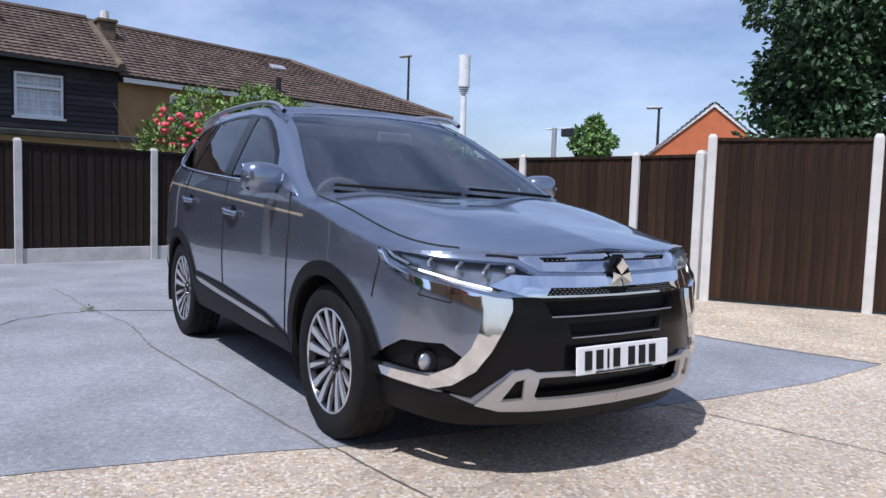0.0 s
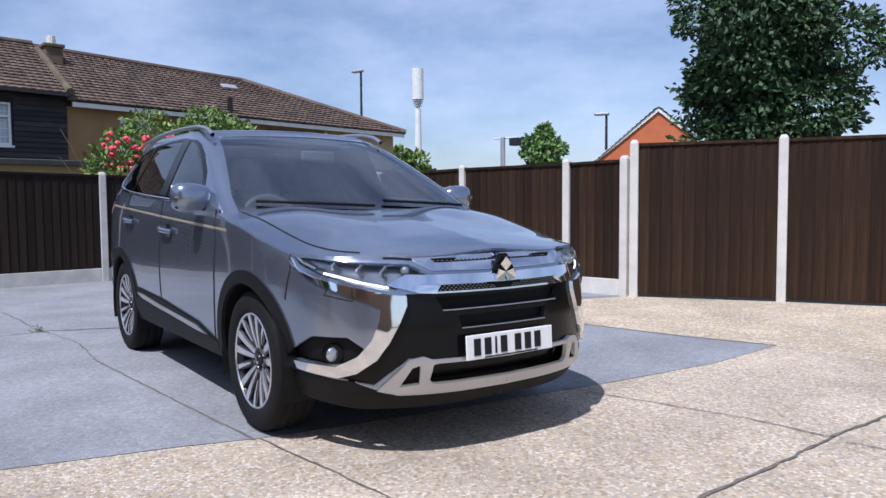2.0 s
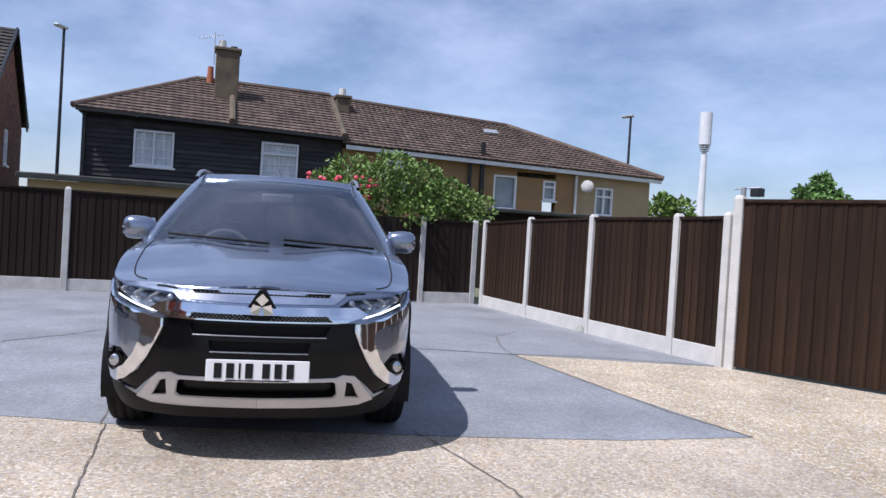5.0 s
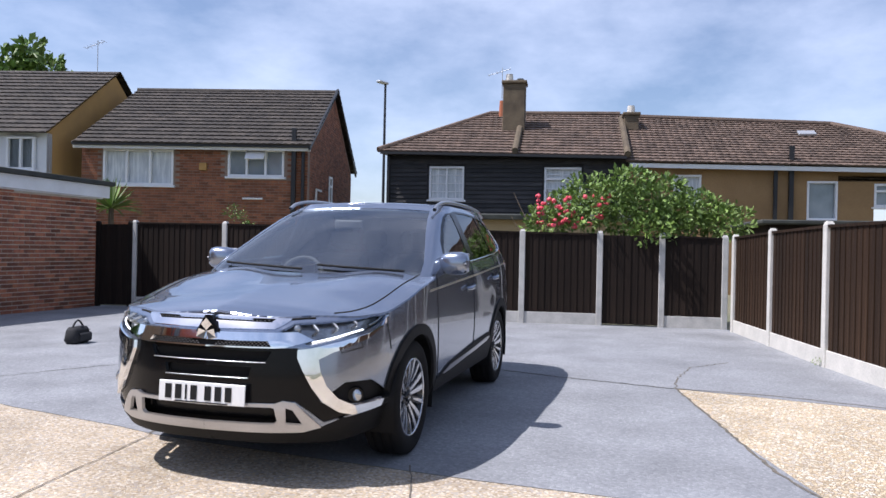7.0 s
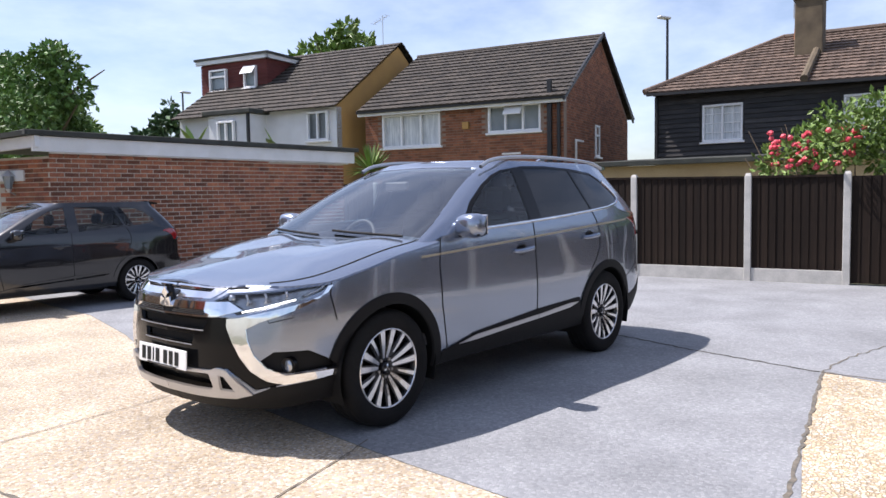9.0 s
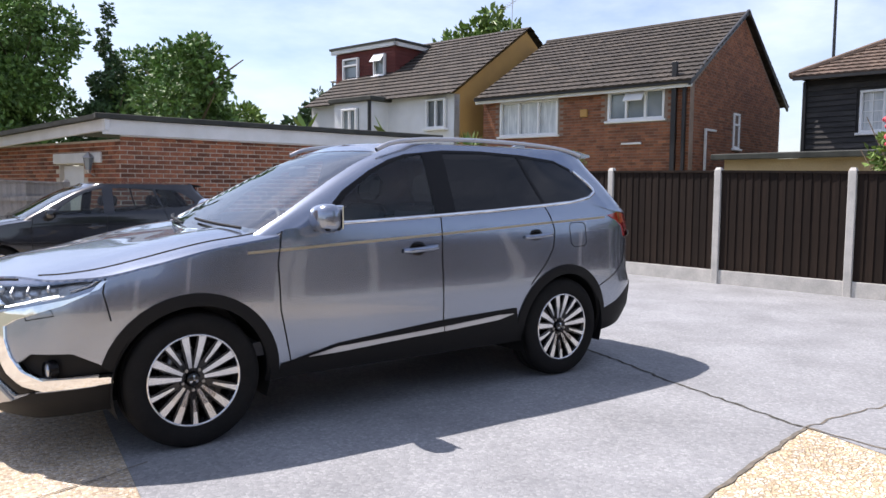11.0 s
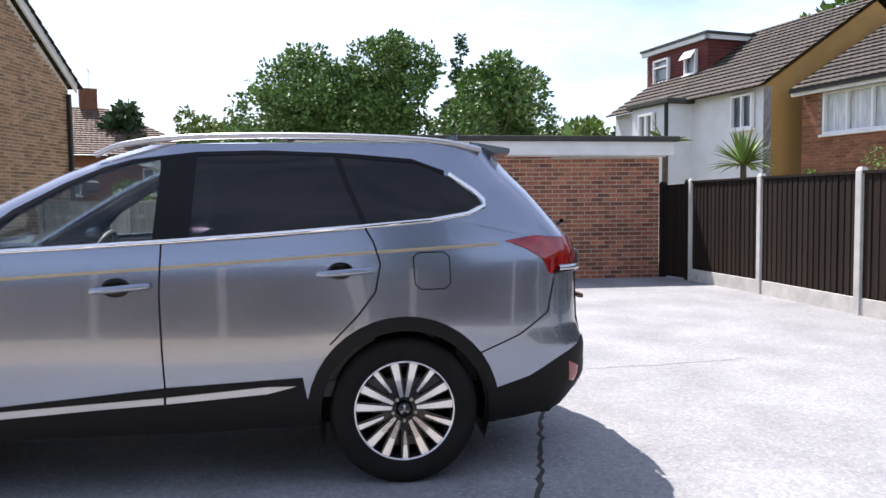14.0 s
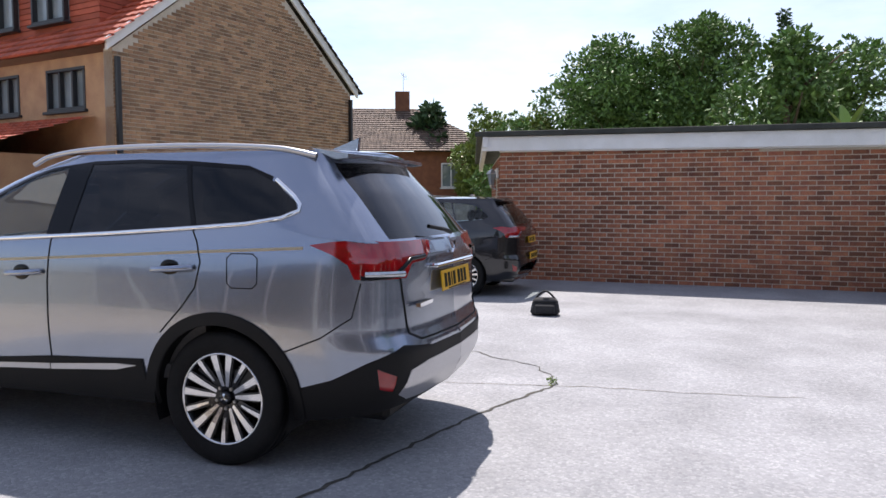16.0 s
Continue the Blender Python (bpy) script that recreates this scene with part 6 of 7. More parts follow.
for key, mt in (("windscreen", "glass_screen"), ("front_window", "glass"), ("rear_window", "glass_dark"), ("quarter_window", "glass_dark"), ("window_seal", "car_black"), ("rear_screen", "glass_dark"), ("", "car_paint")):
    for sd in (0,) if key in ("windscreen", "rear_screen", "") else (1, -1):
        o = skin(key or "cab_frame", g_pts, g_tri[key], cab, M[mt], car, -0.004 if mt.startswith("glass") else 0.0, 0.02 if key in ("", "window_seal") else 0.0, sd)
        if mt in ("glass", "glass_screen"):
            o.visible_shadow = False
# roof
bm = bmesh.new()
rows = []
for u in np.linspace(0, U_END, 70):
    p = cab(u, g_top)
    rows.append([bm.verts.new((p.x, p.y * k, g_top + 0.04 * (1 - abs(k) ** 2.2) * min(1, max(0, (0.05 - p.x) * 1.6)) ** 0.6 * min(1, max(0, (p.x + 1.97) * 1.6)) ** 0.6)) for k in np.linspace(1, -1, 25)])
for a, b in zip(rows, rows[1:]):
    for j in range(24):
        bm.faces.new((a[j], a[j + 1], b[j + 1], b[j]))
bmesh.ops.remove_doubles(bm, verts=bm.verts, dist=0.0015)
bmesh.ops.recalc_face_normals(bm, faces=bm.faces)
part("roof_panel", bm, M["car_paint"], car, "", True)

# chrome belt line, shut lines, stripe, handles, mirrors, rails for each side
for sd in (1, -1):
    sweep("belt_trim", [cab(*ux(x, z)) + Vector((0, 0.006, 0)) for x, z in dense([(0.6, 1.142), (0.17, 1.16), (-0.24, 1.18), (-0.67, 1.203), (-1.16, 1.235), (-1.47, 1.258), (-1.66, 1.288), (-1.745, 1.325), (-1.745, 1.355), (-1.7, 1.4), (-1.58, 1.485)], 0.05, False)], 0.012, M["chrome"], car, flat=0.5, side=sd)
    sweep("door_gap", [low(*sx(x, z)) + Vector((0, 0.0, 0)) for x, z in dense([(0.85, 1.11), (0.88, 0.94), (0.87, 0.68), (0.8, 0.37)], 0.06, False)], 0.0045, M["gap"], car, side=sd)
    sweep("door_gap", [low(*sx(x, z)) for x, z in dense([(-0.24, 1.18), (-0.23, 0.93), (-0.237, 0.68), (-0.248, 0.37)], 0.06, False)], 0.0045, M["gap"], car, side=sd)
    sweep("door_gap", [low(*sx(x, z)) for x, z in dense([(-1.16, 1.23), (-1.2, 1.16), (-1.23, 1.06), (-1.205, 0.93), (-1.12, 0.82), (-0.99, 0.69)], 0.05, False)], 0.0045, M["gap"], car, side=sd)
    sweep("wing_gap", [low(*sx(x, z)) for x, z in dense([(1.745, 0.905), (1.76, 0.84), (1.73, 0.7)], 0.05, False)], 0.004, M["gap"], car, side=sd)
    sweep("bumper_gap", [low(*sx(x, z)) for x, z in dense([(-1.7, 0.62), (-1.9, 0.7), (-2.05, 0.8), (-2.09, 0.97)], 0.05, False)], 0.004, M["gap"], car, side=sd)
    sweep("tailgate_gap", [low(*sr(y, z)) for y, z in dense([(0, 0.655), (0.5, 0.66), (0.59, 0.7), (0.63, 0.95), (0.64, 1.0)], 0.05, False)], 0.006, M["gap"], car, side=sd)
    sweep("pinstripe", [low(*sx(x, z)) + Vector((0, -0.003, 0)) for x, z in dense([(1.05, 1.0), (0.87, 1.008), (-0.21, 1.06), (-1.18, 1.112), (-1.8, 1.14)], 0.05, False)], 0.011, M["stripe"], car, flat=0.45, side=sd, label="thin gold pinstripe")
    for x0, z0, x1, z1 in ((0.06, 0.968, -0.19, 0.985), (-0.94, 1.018, -1.19, 1.035)):
        c = low(*sx((x0 + x1) / 2 + 0.02, (z0 + z1) / 2))
        h = sweep("door_handle", [low(*sx(x0 + (x1 - x0) * f, z0 + (z1 - z0) * f)) + Vector((0, 0.012 + 0.03 * math.sin(math.pi * f) ** 0.4, 0)) for f in np.linspace(0, 1, 14)], 0.016, M["car_paint"], car, flat=0.6, side=sd, seg=8)
        # flattened black ellipsoid on the door paints in the shade of the handle's hollow
        b = bmesh.new()
        r = bmesh.ops.create_uvsphere(b, u_segments=18, v_segments=10, radius=1)
        bmesh.ops.transform(b, matrix=Matrix.Translation((c.x, (c.y - 0.0) * sd, c.z)) @ Matrix.Diagonal((0.062, 0.006, 0.045, 1)), verts=r["verts"])
        part("handle_recess", b, M["car_black"], h, "", True)
    if sd == 1:
        loop = [(-1.385 - 0.0, 1.085), (-1.41, 1.108), (-1.53, 1.108), (-1.558, 1.085), (-1.562, 0.96), (-1.535, 0.935), (-1.42, 0.935), (-1.392, 0.96)]
        sweep("fuel_flap_gap", [low(*sx(x, z)) for x, z in dense(loop, 0.04)], 0.003, M["gap"], car, closed=True)
    # roof rail
    rail = spline([(0.1, 0.63, 1.6), (-0.03, 0.626, 1.65), (-0.3, 0.622, 1.682), (-0.75, 0.622, 1.692), (-1.2, 0.618, 1.684), (-1.55, 0.61, 1.662), (-1.76, 0.6, 1.62)], 6)
    rr_ = sweep("roof_rail", [(x, y, z - 0.012) for x, y, z in rail], 0.015, M["satin"], car, side=sd, label="silver roof rail", seg=8)
    # mirror
    b = bmesh.new()
    r = bmesh.ops.create_uvsphere(b, u_segments=24, v_segments=16, radius=1)
    for v in r["verts"]:
        x, y, z = v.co
        v.co = Vector((math.copysign(abs(x) ** 0.75, x) * (0.085 if x > 0 else 0.065), math.copysign(abs(y) ** 0.7, y) * 0.115, math.copysign(abs(z) ** 0.7, z) * 0.082 * (1 + 0.12 * y)))
    bmesh.ops.transform(b, matrix=Matrix.Translation((0.61, 0.935 * sd, 1.178)) @ Matrix.Rotation(radians(-8 * sd), 4, "Z") @ Matrix.Scale(sd, 4, (0, 1, 0)), verts=b.verts)
    mi = part("door_mirror", b, M["car_paint"], car, "painted mirror housing", True)
    b = boxed((0.565, 0.845, 1.112), (0.665, 1.035, 1.135), Matrix.Scale(sd, 4, (0, 1, 0)), 0.01)
    bmesh.ops.recalc_face_normals(b, faces=b.faces)
    part("mirror_base", b, M["car_trim"], mi)
    b = boxed((0.565, 0.82, 1.1), (0.66, 0.88, 1.155), Matrix.Scale(sd, 4, (0, 1, 0)), 0.01)
    bmesh.ops.recalc_face_normals(b, faces=b.faces)
    part("mirror_foot", b, M["car_trim"], mi)
    b = boxed((0.549, 0.845, 1.12), (0.558, 1.03, 1.25), Matrix.Scale(sd, 4, (0, 1, 0)), 0.004)
    bmesh.ops.recalc_face_normals(b, faces=b.faces)
    part("mirror_glass", b, M["chrome"], mi)
    b = boxed((0.664, 0.865, 1.172), (0.682, 1.042, 1.183), Matrix.Scale(sd, 4, (0, 1, 0)), 0.004)
    bmesh.ops.recalc_face_normals(b, faces=b.faces)
    part("indicator", b, M["lamp_clear"], mi)
    # headlamp insides: running lamp line, projector, chevrons
    hl = bits["headlamp", sd]
    sweep("running_lamp", [low(*sf(y, z)) - Vector((0.018, 0.004, 0)) for y, z in dense([(0.56, 0.766), (0.66, 0.79), (0.77, 0.828)], 0.025, False)], 0.0042, M["led"], hl, side=sd)
    sweep("lamp_chrome", [low(*sx(x, z)) - Vector((0.008, 0.014, 0)) for x, z in dense([(1.9, 0.845), (1.82, 0.87), (1.775, 0.9)], 0.025, False)], 0.008, M["lamp_clear"], hl, side=sd)
    for y, z in ((0.56, 0.826), (0.645, 0.838), (0.725, 0.856)):
        b = bmesh.new()
        for dz, a in ((0.016, -32), (-0.014, 30)):
            p = low(*sf(y, z))
            box(b, (-0.006, -0.03, -0.009), (0.006, 0.03, 0.009), Matrix.Translation((p.x - 0.03, p.y * sd, z + dz)) @ Matrix.Rotation(radians(-25 * sd), 4, "Z") @ Matrix.Rotation(radians(a * sd), 4, "X"), 0.003)
        part("reflector", b, M["lamp_clear"], hl)
    p = low(*sf(0.47, 0.836))
    b = bmesh.new()
    r = bmesh.ops.create_uvsphere(b, u_segments=16, v_segments=10, radius=0.022)
    bmesh.ops.transform(b, matrix=Matrix.Translation((p.x - 0.035, p.y * sd, p.z)), verts=r["verts"])
    part("projector", b, M["lamp_clear"], hl, "", True)
    # fog lamp
    p = low(*sf(0.755, 0.475))
    fog = part("fog_lamp", tubed((p.x - 0.045, p.y * sd - 0.012 * sd, p.z), (p.x - 0.012, p.y * sd, p.z), 0.046, 0.043, 20), M["car_black"], car)
    b = bmesh.new()
    r = bmesh.ops.create_uvsphere(b, u_segments=16, v_segments=10, radius=0.034)
    bmesh.ops.transform(b, matrix=Matrix.Translation((p.x - 0.016, p.y * sd, p.z)) @ Matrix.Diagonal((0.35, 1, 1, 1)), verts=r["verts"])
    part("fog_lens", b, M["lamp_clear"], fog, "", True)
    # washer cover
    loop = [(0.69, 0.745), (0.77, 0.765), (0.78, 0.735), (0.7, 0.712)]
    sweep("washer_cover_gap", [low(*sf(y, z)) for y, z in dense(loop, 0.03)], 0.003, M["gap"], car, closed=True, side=sd)
    # tail lamp pieces
    tl = bits["tail_lamp", sd]
    sweep("lamp_band", [low(*sr(y, z)) + Vector((-0.008, 0.004, 0)) for y, z in dense([(0.42, 1.085), (0.56, 1.08), (0.68, 1.0), (0.79, 0.995)], 0.03, False)], 0.012, M["car_black"], tl, side=sd)
    sweep("reverse_lens", [low(*sr(y, z)) + Vector((-0.008, 0.004, 0)) for y, z in dense([(0.62, 1.008), (0.7, 1.01), (0.78, 1.012)], 0.03, False)], 0.018, M["lamp_clear"], tl, side=sd)

# mesh studs of the grille
for z0, wid in ((0.876, 0.34), (0.758, 0.355)):
    b = bmesh.new()
    for row in (-1, 0, 1):
        y = -wid + (0.011 if row else 0)
        while y < wid:
            if abs(y) > 0.05:
                p = low(*sf(abs(y), z0 + row * 0.0085))
                box(b, (p.x - 0.014, y - 0.003, p.z - 0.0015), (p.x - 0.006, y + 0.003, p.z + 0.0015))
            y += 0.022
    o = part("grille_mesh", b, M["satin"], car, "rows of small silver studs")
    o["kind"] = "stuff"
# highlights on the lower edges of the grille openings, drawn as thin silver rods
for z, w in ((0.661, 0.34), (0.576, 0.25)):
    for sd in (1, -1):
        sweep("intake_lip", [low(*sf(y, z)) - Vector((0.008, 0, 0)) for y in np.linspace(0, w, 14)], 0.003, M["satin"], car, side=sd)
# emblem: three plain diamonds
b = bmesh.new()
for a in (90, 210, 330):
    d = Vector((0, math.cos(radians(a)), math.sin(radians(a))))
    e = Vector((0, math.cos(radians(a + 60)), math.sin(radians(a + 60))))
    f = Vector((0, math.cos(radians(a - 60)), math.sin(radians(a - 60))))
    c = Vector((2.262, 0, 0.818))
    q = [c, c + e * 0.036, c + d * 0.062, c + f * 0.036]
    q = [c + d * 0.003, c + d * 0.034 + (e - f) * 0.019, c + d * 0.068, c + d * 0.034 - (e - f) * 0.019]
    vs = [b.verts.new(p) for p in q]
    vt = [b.verts.new(p + Vector((0.014, 0, 0)) * (1 if k != 0 else 0.9)) for k, p in enumerate(q)]
    b.faces.new(vt)
    for k in range(4):
        b.faces.new((vs[k], vs[(k + 1) % 4], vt[(k + 1) % 4], vt[k]))
bmesh.ops.recalc_face_normals(b, faces=b.faces)
part("emblem", b, M["chrome"], car, "plain chrome three-part badge")
b = prism([(2.24, -0.1, 0.765), (2.24, 0.1, 0.765), (2.235, 0.02, 0.9), (2.235, -0.02, 0.9)], 0.02, (1, 0, 0))
part("emblem_backing", b, M["car_black"], car)


def plate(x, z, tilt_, face, mat_, name, yaw):
    """A number plate with plain bars in place of its characters."""
    m = Matrix.Translation((x, 0, z)) @ Matrix.Rotation(yaw, 4, "Z") @ Matrix.Rotation(radians(tilt_), 4, "Y")
    o = part(name, boxed((-0.008, -0.26, -0.0555), (0, 0.26, 0.0555), None, 0.003), mat_, car, "number plate with plain dark bars")
    o.matrix_local = m
    y = -0.225
    for k in range(7):
        w = 0.05 if k != 2 else 0.022
        c = part("character_bar", boxed((0.0005, y + 0.006, -0.038), (0.003, y + w - 0.006, 0.038)), M["gap"], o)
        y += w + (0.035 if k == 3 else 0.011)
    part("dealer_strip", boxed((0.0005, -0.16, -0.053), (0.0025, 0.16, -0.047)), M["gap"], o)


plate(2.31, 0.49, -3, 1, M["plate_white"], "number_plate", 0)
plate(-2.335, 0.935, -6, -1, M["plate_yellow"], "rear_number_plate", math.pi)
b = boxed((-2.338, -0.34, 1.015), (-2.29, 0.34, 1.037), None, 0.008)
part("plate_garnish", b, M["chrome"], car, "chrome strip over the plate")
b = bmesh.new()
for a in (90, 210, 330):
    d = Vector((0, math.cos(radians(a)), math.sin(radians(a))))
    s = Vector((0, -d.z, d.y))
    c = Vector((-2.318, 0, 1.1))
    q = [c, c + d * 0.02 + s * 0.012, c + d * 0.042, c + d * 0.02 - s * 0.012]
    vs = [b.verts.new(p) for p in q] + [b.verts.new(p + Vector((-0.012, 0, 0))) for p in q]
    b.faces.new(vs[4:])
    for k in range(4):
        b.faces.new((vs[k], vs[(k + 1) % 4], vs[4 + (k + 1) % 4], vs[4 + k]))
bmesh.ops.recalc_face_normals(b, faces=b.faces)
part("rear_emblem", b, M["chrome"], car)
part("name_badge", boxed((-2.315, 0.36, 0.83), (-2.29, 0.55, 0.85)), M["chrome"], car, "plain chrome name badge")
# spoiler, fin, wipers
b = bmesh.new()
sp = [(x, y, z) for y in np.linspace(-0.56, 0.56, 15) for x, z in ((-1.7 - 0.06 * (1 - (y / 0.56) ** 2), 1.655), (-1.92 - 0.05 * (1 - (y / 0.56) ** 2), 1.618), (-1.92 - 0.05 * (1 - (y / 0.56) ** 2), 1.598), (-1.85, 1.59))]
vs = [b.verts.new(p) for p in sp]
for k in range(14):
    for j in range(4):
        b.faces.new((vs[k * 4 + j], vs[k * 4 + (j + 1) % 4], vs[(k + 1) * 4 + (j + 1) % 4], vs[(k + 1) * 4 + j]))
b.faces.new(vs[:4])
b.faces.new(vs[-4:])
bmesh.ops.recalc_face_normals(b, faces=b.faces)
part("spoiler", b, M["car_paint"], car)
b = prism([(-1.55, -0.015, 1.68), (-1.72, -0.015, 1.665), (-1.73, -0.015, 1.745)], 0.03, (0, 1, 0))
part("aerial_fin", b, M["car_paint"], car)
for y0, y1 in ((-0.7, -0.02), (0.08, 0.7)):
    sweep("wiper", [cab(*q) + Vector((0.012, 0, 0.012)) if y0 * 0 == 0 else None for q in [(abs(y) * 1.02, 1.112 + 0.03 * k / 8) for k, y in enumerate(np.linspace(abs(y1), abs(y0), 9))]], 0.009, M["car_trim"], car, side=1 if y1 > 0.1 else -1)
wp = sweep("rear_wiper", [Vector((-2.3, 0.0, 1.19)), Vector((-2.3, 0.1, 1.21)), Vector((-2.27, 0.3, 1.235))], 0.012, M["car_trim"], car)
part("cowl", boxed((0.84, -0.72, 1.06), (1.1, 0.72, 1.085), None, 0.01), M["car_trim"], car)


# wheels
def lathe(profile, seg=56):
    bm, rings = bmesh.new(), []
    for k in range(seg):
        a = 2 * math.pi * k / seg
        rings.append([bm.verts.new((r * math.cos(a), y, r * math.sin(a))) for r, y in profile])
    for k in range(seg):
        r0, r1 = rings[k], rings[(k + 1) % seg]
        for j in range(len(profile) - 1):
            bm.faces.new((r0[j], r0[j + 1], r1[j + 1], r1[j]))
    bmesh.ops.recalc_face_normals(bm, faces=bm.faces)
    return bm


def spoke(bm, a, r0, r1, w0, w1, y0, y1, t=0.018):
    """A flat machined spoke between two radii at angle a."""
    c, s = math.cos(a), math.sin(a)
    q = []
    for r, w, y in ((r0, w0, y0), ((r0 + r1) / 2, (w0 + w1) / 2, (y0 + y1) / 2 + 0.004), (r1, w1, y1)):
        for sg in (-1, 1):
            q.append((r * c - sg * w * s, y, r * s + sg * w * c))
    v = [bm.verts.new(p) for p in q] + [bm.verts.new((p[0], p[1] - t, p[2])) for p in q]
    for f in ((0, 1, 3, 2), (2, 3, 5, 4), (0, 2, 8, 6), (2, 4, 10, 8), (1, 7, 9, 3), (3, 9, 11, 5), (0, 6, 7, 1), (4, 5, 11, 10)):
        bm.faces.new([v[i] for i in f])


def wheel(parent, x, side):
    w = new("wheel")
    w.parent = parent
    w.matrix_local = Matrix.Translation((x, 0.77 * side, 0.352)) @ (Matrix.Identity(4) if side > 0 else Matrix.Rotation(math.pi, 4, "Z"))
    tread = [(0.352, -0.095), (0.356, -0.06), (0.349, -0.056), (0.349, -0.05), (0.357, -0.046), (0.358, -0.004), (0.35, 0.0), (0.35, 0.006), (0.358, 0.01), (0.357, 0.048), (0.35, 0.052), (0.35, 0.058), (0.355, 0.062), (0.349, 0.09)]
    part("tyre", lathe([(0.235, -0.09), (0.28, -0.11), (0.325, -0.108)] + tread + [(0.335, 0.104), (0.315, 0.111), (0.29, 0.112), (0.262, 0.108), (0.245, 0.1), (0.236, 0.088)]), M["tyre"], w, "", True)
    rim = part("rim", lathe([(0.237, 0.086), (0.242, 0.096), (0.236, 0.1), (0.229, 0.094), (0.222, 0.06), (0.21, 0.0), (0.2, -0.06)]), M["rim_black"], w, "black and machined alloy rim", True)
    part("rim_lip", lathe([(0.2435, 0.094), (0.24, 0.102), (0.234, 0.1015), (0.231, 0.096)]), M["alloy"], rim, "", True)
    part("back_plate", lathe([(0.215, -0.02), (0.16, -0.03), (0.001, -0.03)]), M["rim_black"], rim, "", True)
    part("brake_disc", lathe([(0.155, -0.012), (0.155, -0.002), (0.08, -0.002), (0.075, -0.012)], 40), M["disc"], w, "", True)
    part("caliper", boxed((-0.165, -0.01, 0.02), (-0.1, 0.03, 0.13), None, 0.01), M["rim_black"], w)
    for k in range(5):
        a = math.radians(90 + 72 * k)
        for d, sg in ((0.0, -1), (0.0, 1)):
            b = bmesh.new()
            off = sg * math.radians(11.5)
            spoke(b, a + off, 0.06, 0.234, 0.0085, 0.019, 0.066, 0.096)
            part("spoke", b, M["alloy"], rim)
        b = bmesh.new()
        spoke(b, a + math.radians(36), 0.105, 0.233, 0.005, 0.013, 0.074, 0.096)
        part("spoke", b, M["alloy"], rim)
        b = bmesh.new()
        for sg in (-1, 1):
            spoke(b, a + sg * math.radians(11.5), 0.04, 0.234, 0.018, 0.026, 0.055, 0.088, 0.05)
        spoke(b, a + math.radians(36), 0.04, 0.234, 0.018, 0.02, 0.05, 0.088, 0.05)
        part("spoke_side", b, M["rim_black"], rim)
        a2 = a + math.radians(36)
        part("wheel_nut", tubed((0.057 * math.cos(a2), 0.05, 0.057 * math.sin(a2)), (0.057 * math.cos(a2), 0.068, 0.057 * math.sin(a2)), 0.01, 0.009, 6), M["disc"], rim)
    part("hub_cap", lathe([(0.034, 0.05), (0.033, 0.073), (0.028, 0.078), (0.001, 0.079)], 24), M["rim_black"], rim, "", True)
    b = bmesh.new()
    for k in range(3):
        spoke(b, math.radians(90 + 120 * k), 0.002, 0.024, 0.002, 0.007, 0.08, 0.08, 0.003)
    part("cap_badge", b, M["alloy"], rim)
    return w


for x in (1.335, -1.335):
    for sd in (1, -1):
        wheel(car, x, sd)
        # liner of the arch
        b = bmesh.new()
        rows = [[b.verts.new((x + 0.405 * math.cos(t), y * sd, 0.35 + 0.405 * math.sin(t))) for y in (0.5, 0.885)] for t in np.linspace(-0.35, math.pi + 0.35, 24)]
        for p, q in zip(rows, rows[1:]):
            b.faces.new((p[0], p[1], q[1], q[0]))
        part("arch_liner", b, M["car_trim"], car, "", True)

# floor, cabin
part("underbody", boxed((-2.15, -0.6, 0.23), (2.1, 0.6, 0.42), None, 0.03), M["car_trim"], car)
part("bulkhead", boxed((-2.1, -0.62, 0.42), (-1.6, 0.62, 1.05), None, 0.02), M["dash"], car)
part("engine_bay", boxed((1.0, -0.6, 0.42), (2.05, 0.6, 0.84), None, 0.02), M["dash"], car)
part("cabin_floor", boxed((-1.6, -0.82, 0.425), (1.0, 0.82, 0.5)), M["dash"], car)
for sd in (1, -1):
    part("door_card", boxed((-1.2, 0.76 * sd if sd > 0 else -0.8, 0.5), (0.8, 0.8 * sd if sd > 0 else -0.76, 1.1)), M["dash"], car)
part("dashboard", boxed((0.55, -0.76, 0.75), (1.0, 0.76, 1.07), None, 0.05), M["dash"], car)
b = bmesh.new()
for k in range(28):
    a0, a1 = 2 * math.pi * k / 28, 2 * math.pi * (k + 1) / 28
    tube(b, (0, 0.185 * math.cos(a0), 0.185 * math.sin(a0)), (0, 0.185 * math.cos(a1), 0.185 * math.sin(a1)), 0.016, seg=8, caps=False)
for a in (0, math.pi, -math.pi / 2):
    tube(b, (0, 0, 0), (0, 0.18 * math.cos(a), 0.18 * math.sin(a)), 0.018, 0.014, 6)
bmesh.ops.transform(b, matrix=Matrix.Translation((0.42, -0.37, 1.02)) @ Matrix.Rotation(radians(-25), 4, "Y"), verts=b.verts)
part("steering_wheel", b, M["dash"], car)
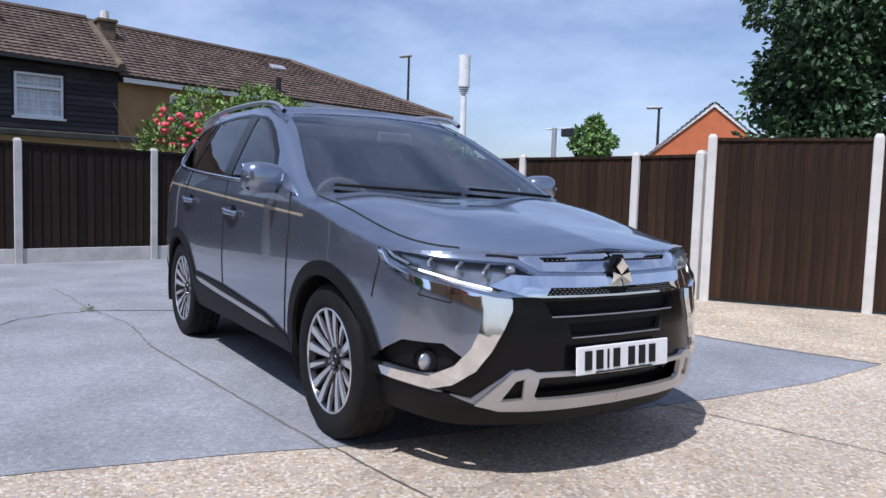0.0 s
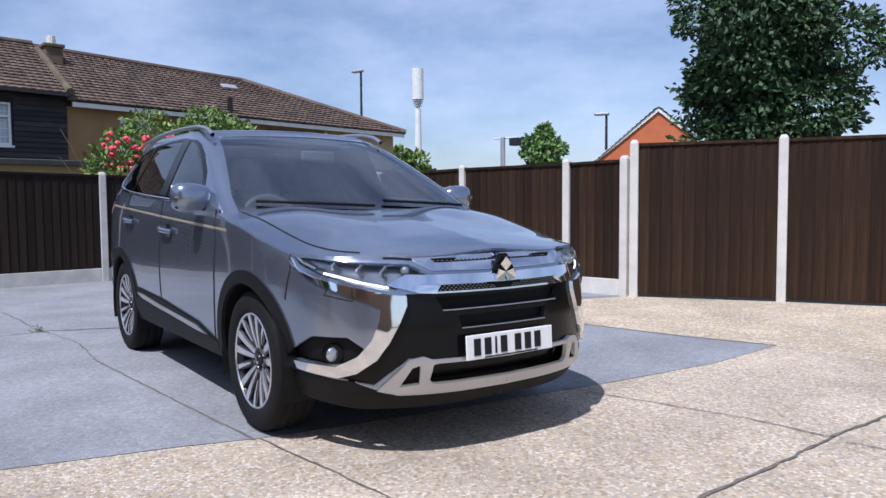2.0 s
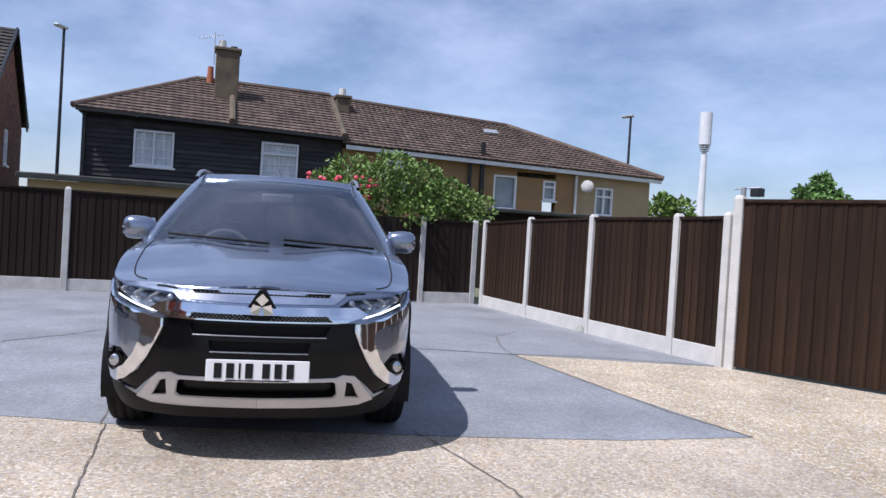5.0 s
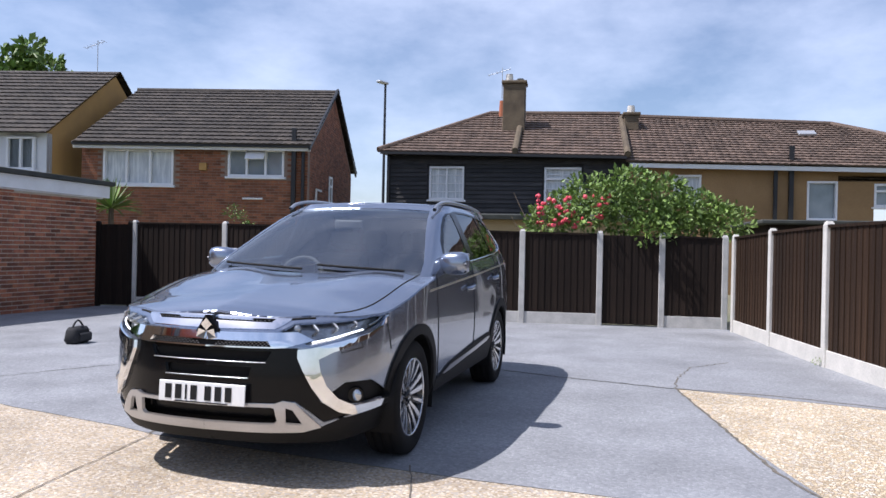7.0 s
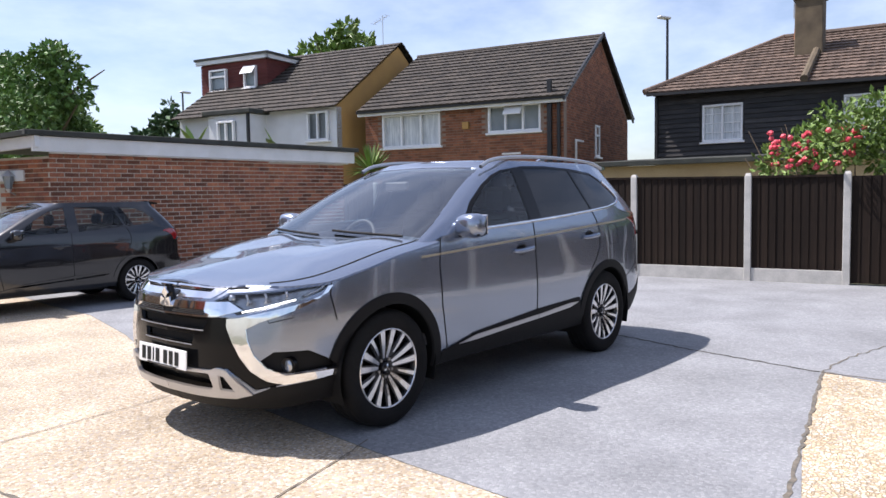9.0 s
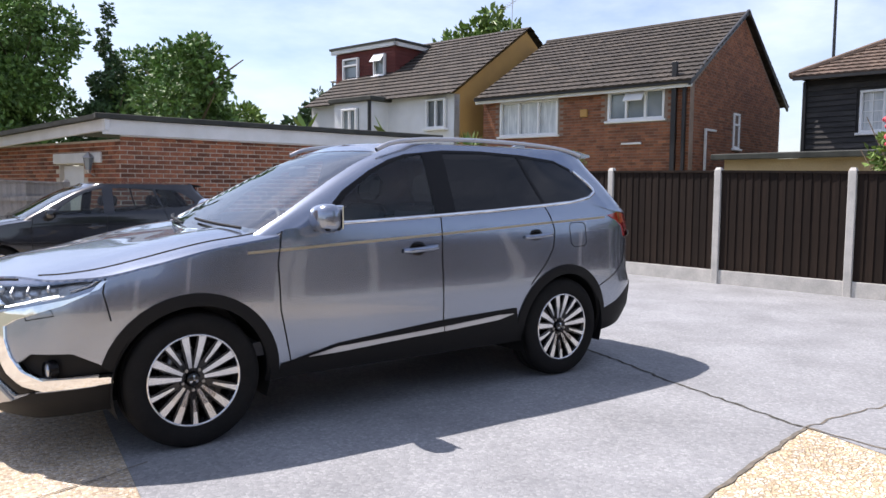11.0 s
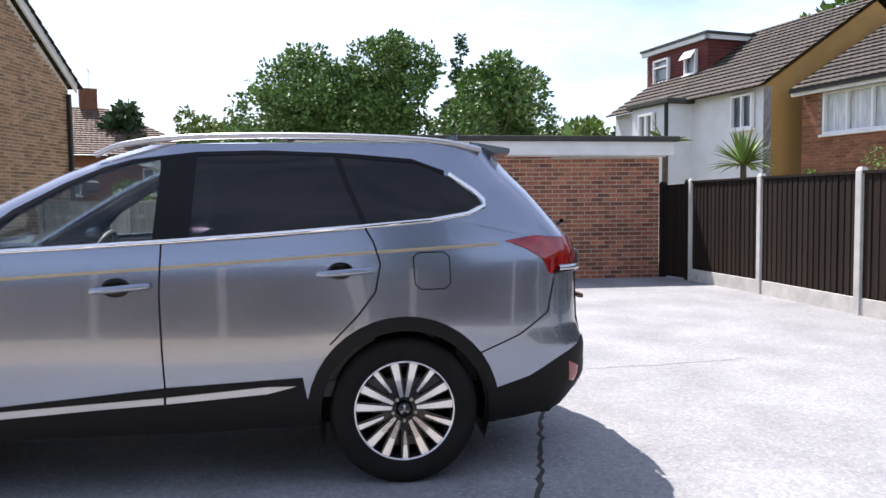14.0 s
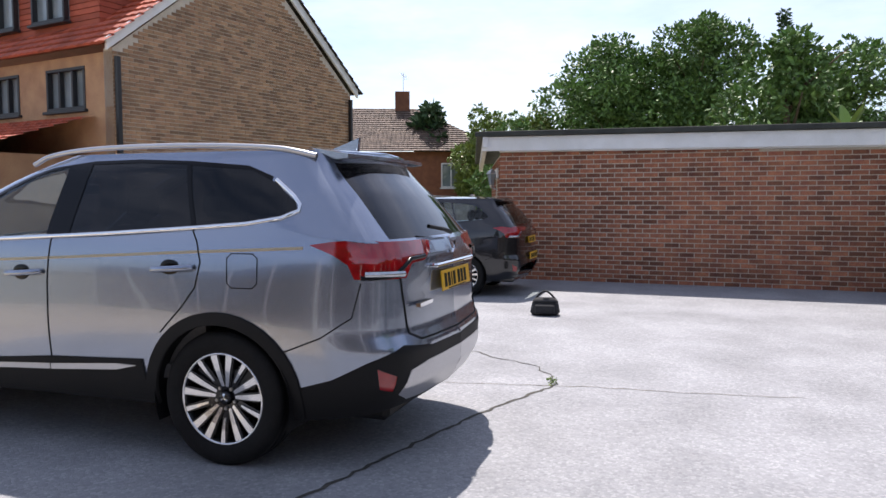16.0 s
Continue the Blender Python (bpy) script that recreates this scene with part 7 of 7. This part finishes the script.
for x, ys_ in ((-0.15, (-0.37, 0.37)), (-1.0, (-0.4, 0.0, 0.4))):
    for y in ys_:
        w = 0.25 if x > -0.5 else 0.2
        st = part("seat", boxed((x - 0.1, y - w, 0.5), (x + 0.45, y + w, 0.68), None, 0.05), M["seat"], car)
        part("backrest", boxed((-0.07, -w, 0), (0.07, w, 0.62), Matrix.Translation((x - 0.12, y, 0.62)) @ Matrix.Rotation(radians(-14), 4, "Y"), 0.05), M["seat"], st)
        part("headrest", boxed((-0.05, -0.13, 0), (0.05, 0.13, 0.19), Matrix.Translation((x - 0.29, y, 1.26)) @ Matrix.Rotation(radians(-10), 4, "Y"), 0.045), M["seat"], st)
part("headlining", boxed((-1.8, -0.52, 1.6), (-0.1, 0.52, 1.62)), M["concrete"], car)
part("rear_view_mirror", boxed((0.32, -0.12, 1.42), (0.35, 0.12, 1.49), None, 0.012), M["dash"], car)


# ---- the black hatchback: the same panels drawn in, in black ----
hatch = thing("car", (0, 0, 0), "small black hatchback parked beside the brick garage", "car")
hatch.matrix_world = Matrix.Translation((0.46, -6.7, 0)) @ Matrix.Diagonal((0.8, 0.91, 0.84, 1))
SKIP = ("shield_chrome", "bar_", "mesh_", "grille_mesh", "emblem", "rear_emblem", "skid", "pinstripe", "sill_silver", "roof_rail", "intake_", "plate_garnish", "fog_", "aerial_fin", "name_badge", "washer", "rear_skid", "belt_trim", "running", "dealer", "fuel", "number_plate")
SWAP = {M["car_paint"]: M["car2_paint"], M["car_trim"]: M["car2_paint"], M["glass_dark"]: M["glass"], M["car_black"]: M["car2_paint"]}
twins = {car: hatch}
for o in car.children_recursive:
    if any(o.name.startswith(k) for k in SKIP) or o.parent not in twins:
        continue
    c = o.copy()
    scene.collection.objects.link(c)
    c.parent = twins[o.parent]
    twins[o] = c
    if c.type == "MESH" and c.material_slots and c.material_slots[0].material in SWAP and not o.name.startswith("tyre"):
        m_ = SWAP[c.material_slots[0].material]
        c.material_slots[0].link = "OBJECT"
        c.material_slots[0].material = m_
part("front_panel", boxed((2.1, -0.6, 0.3), (2.27, 0.6, 0.9), None, 0.05), M["car2_paint"], hatch)
o = part("rear_number_plate", boxed((-2.37, -0.27, 0.6), (-2.36, 0.27, 0.72)), M["plate_yellow"], hatch, "yellow number plate with plain dark bars")
for k in range(7):
    part("character_bar", boxed((-2.374, -0.23 + k * 0.067, 0.625), (-2.371, -0.19 + k * 0.067, 0.695)), M["gap"], o)

# ---- camera bag ----
bag = thing("camera_bag", (-2.0, -4.6, 0), "black soft camera bag standing on the concrete", "bag", turn=8)
bag.matrix_world = bag.matrix_world @ Matrix.Scale(0.86, 4)
b = boxed((-0.2, -0.11, 0), (0.2, 0.11, 0.24), None, 0.045)
for v in b.verts:
    if v.co.z > 0.15:
        v.co.x *= 0.86
        v.co.y *= 0.85
part("body", b, M["seat"], bag, "", True)
part("front_pocket", boxed((-0.14, 0.108, 0.03), (0.14, 0.15, 0.16), None, 0.02), M["seat"], bag)
sweep("handle", [(x, 0, 0.23 + 0.1 * math.cos(x / 0.13 * math.pi / 2)) for x in np.linspace(-0.13, 0.13, 13)], 0.014, M["seat"], bag)
part("zip", boxed((-0.17, 0.096, 0.185), (0.17, 0.1, 0.192)), M["car_black"], bag)
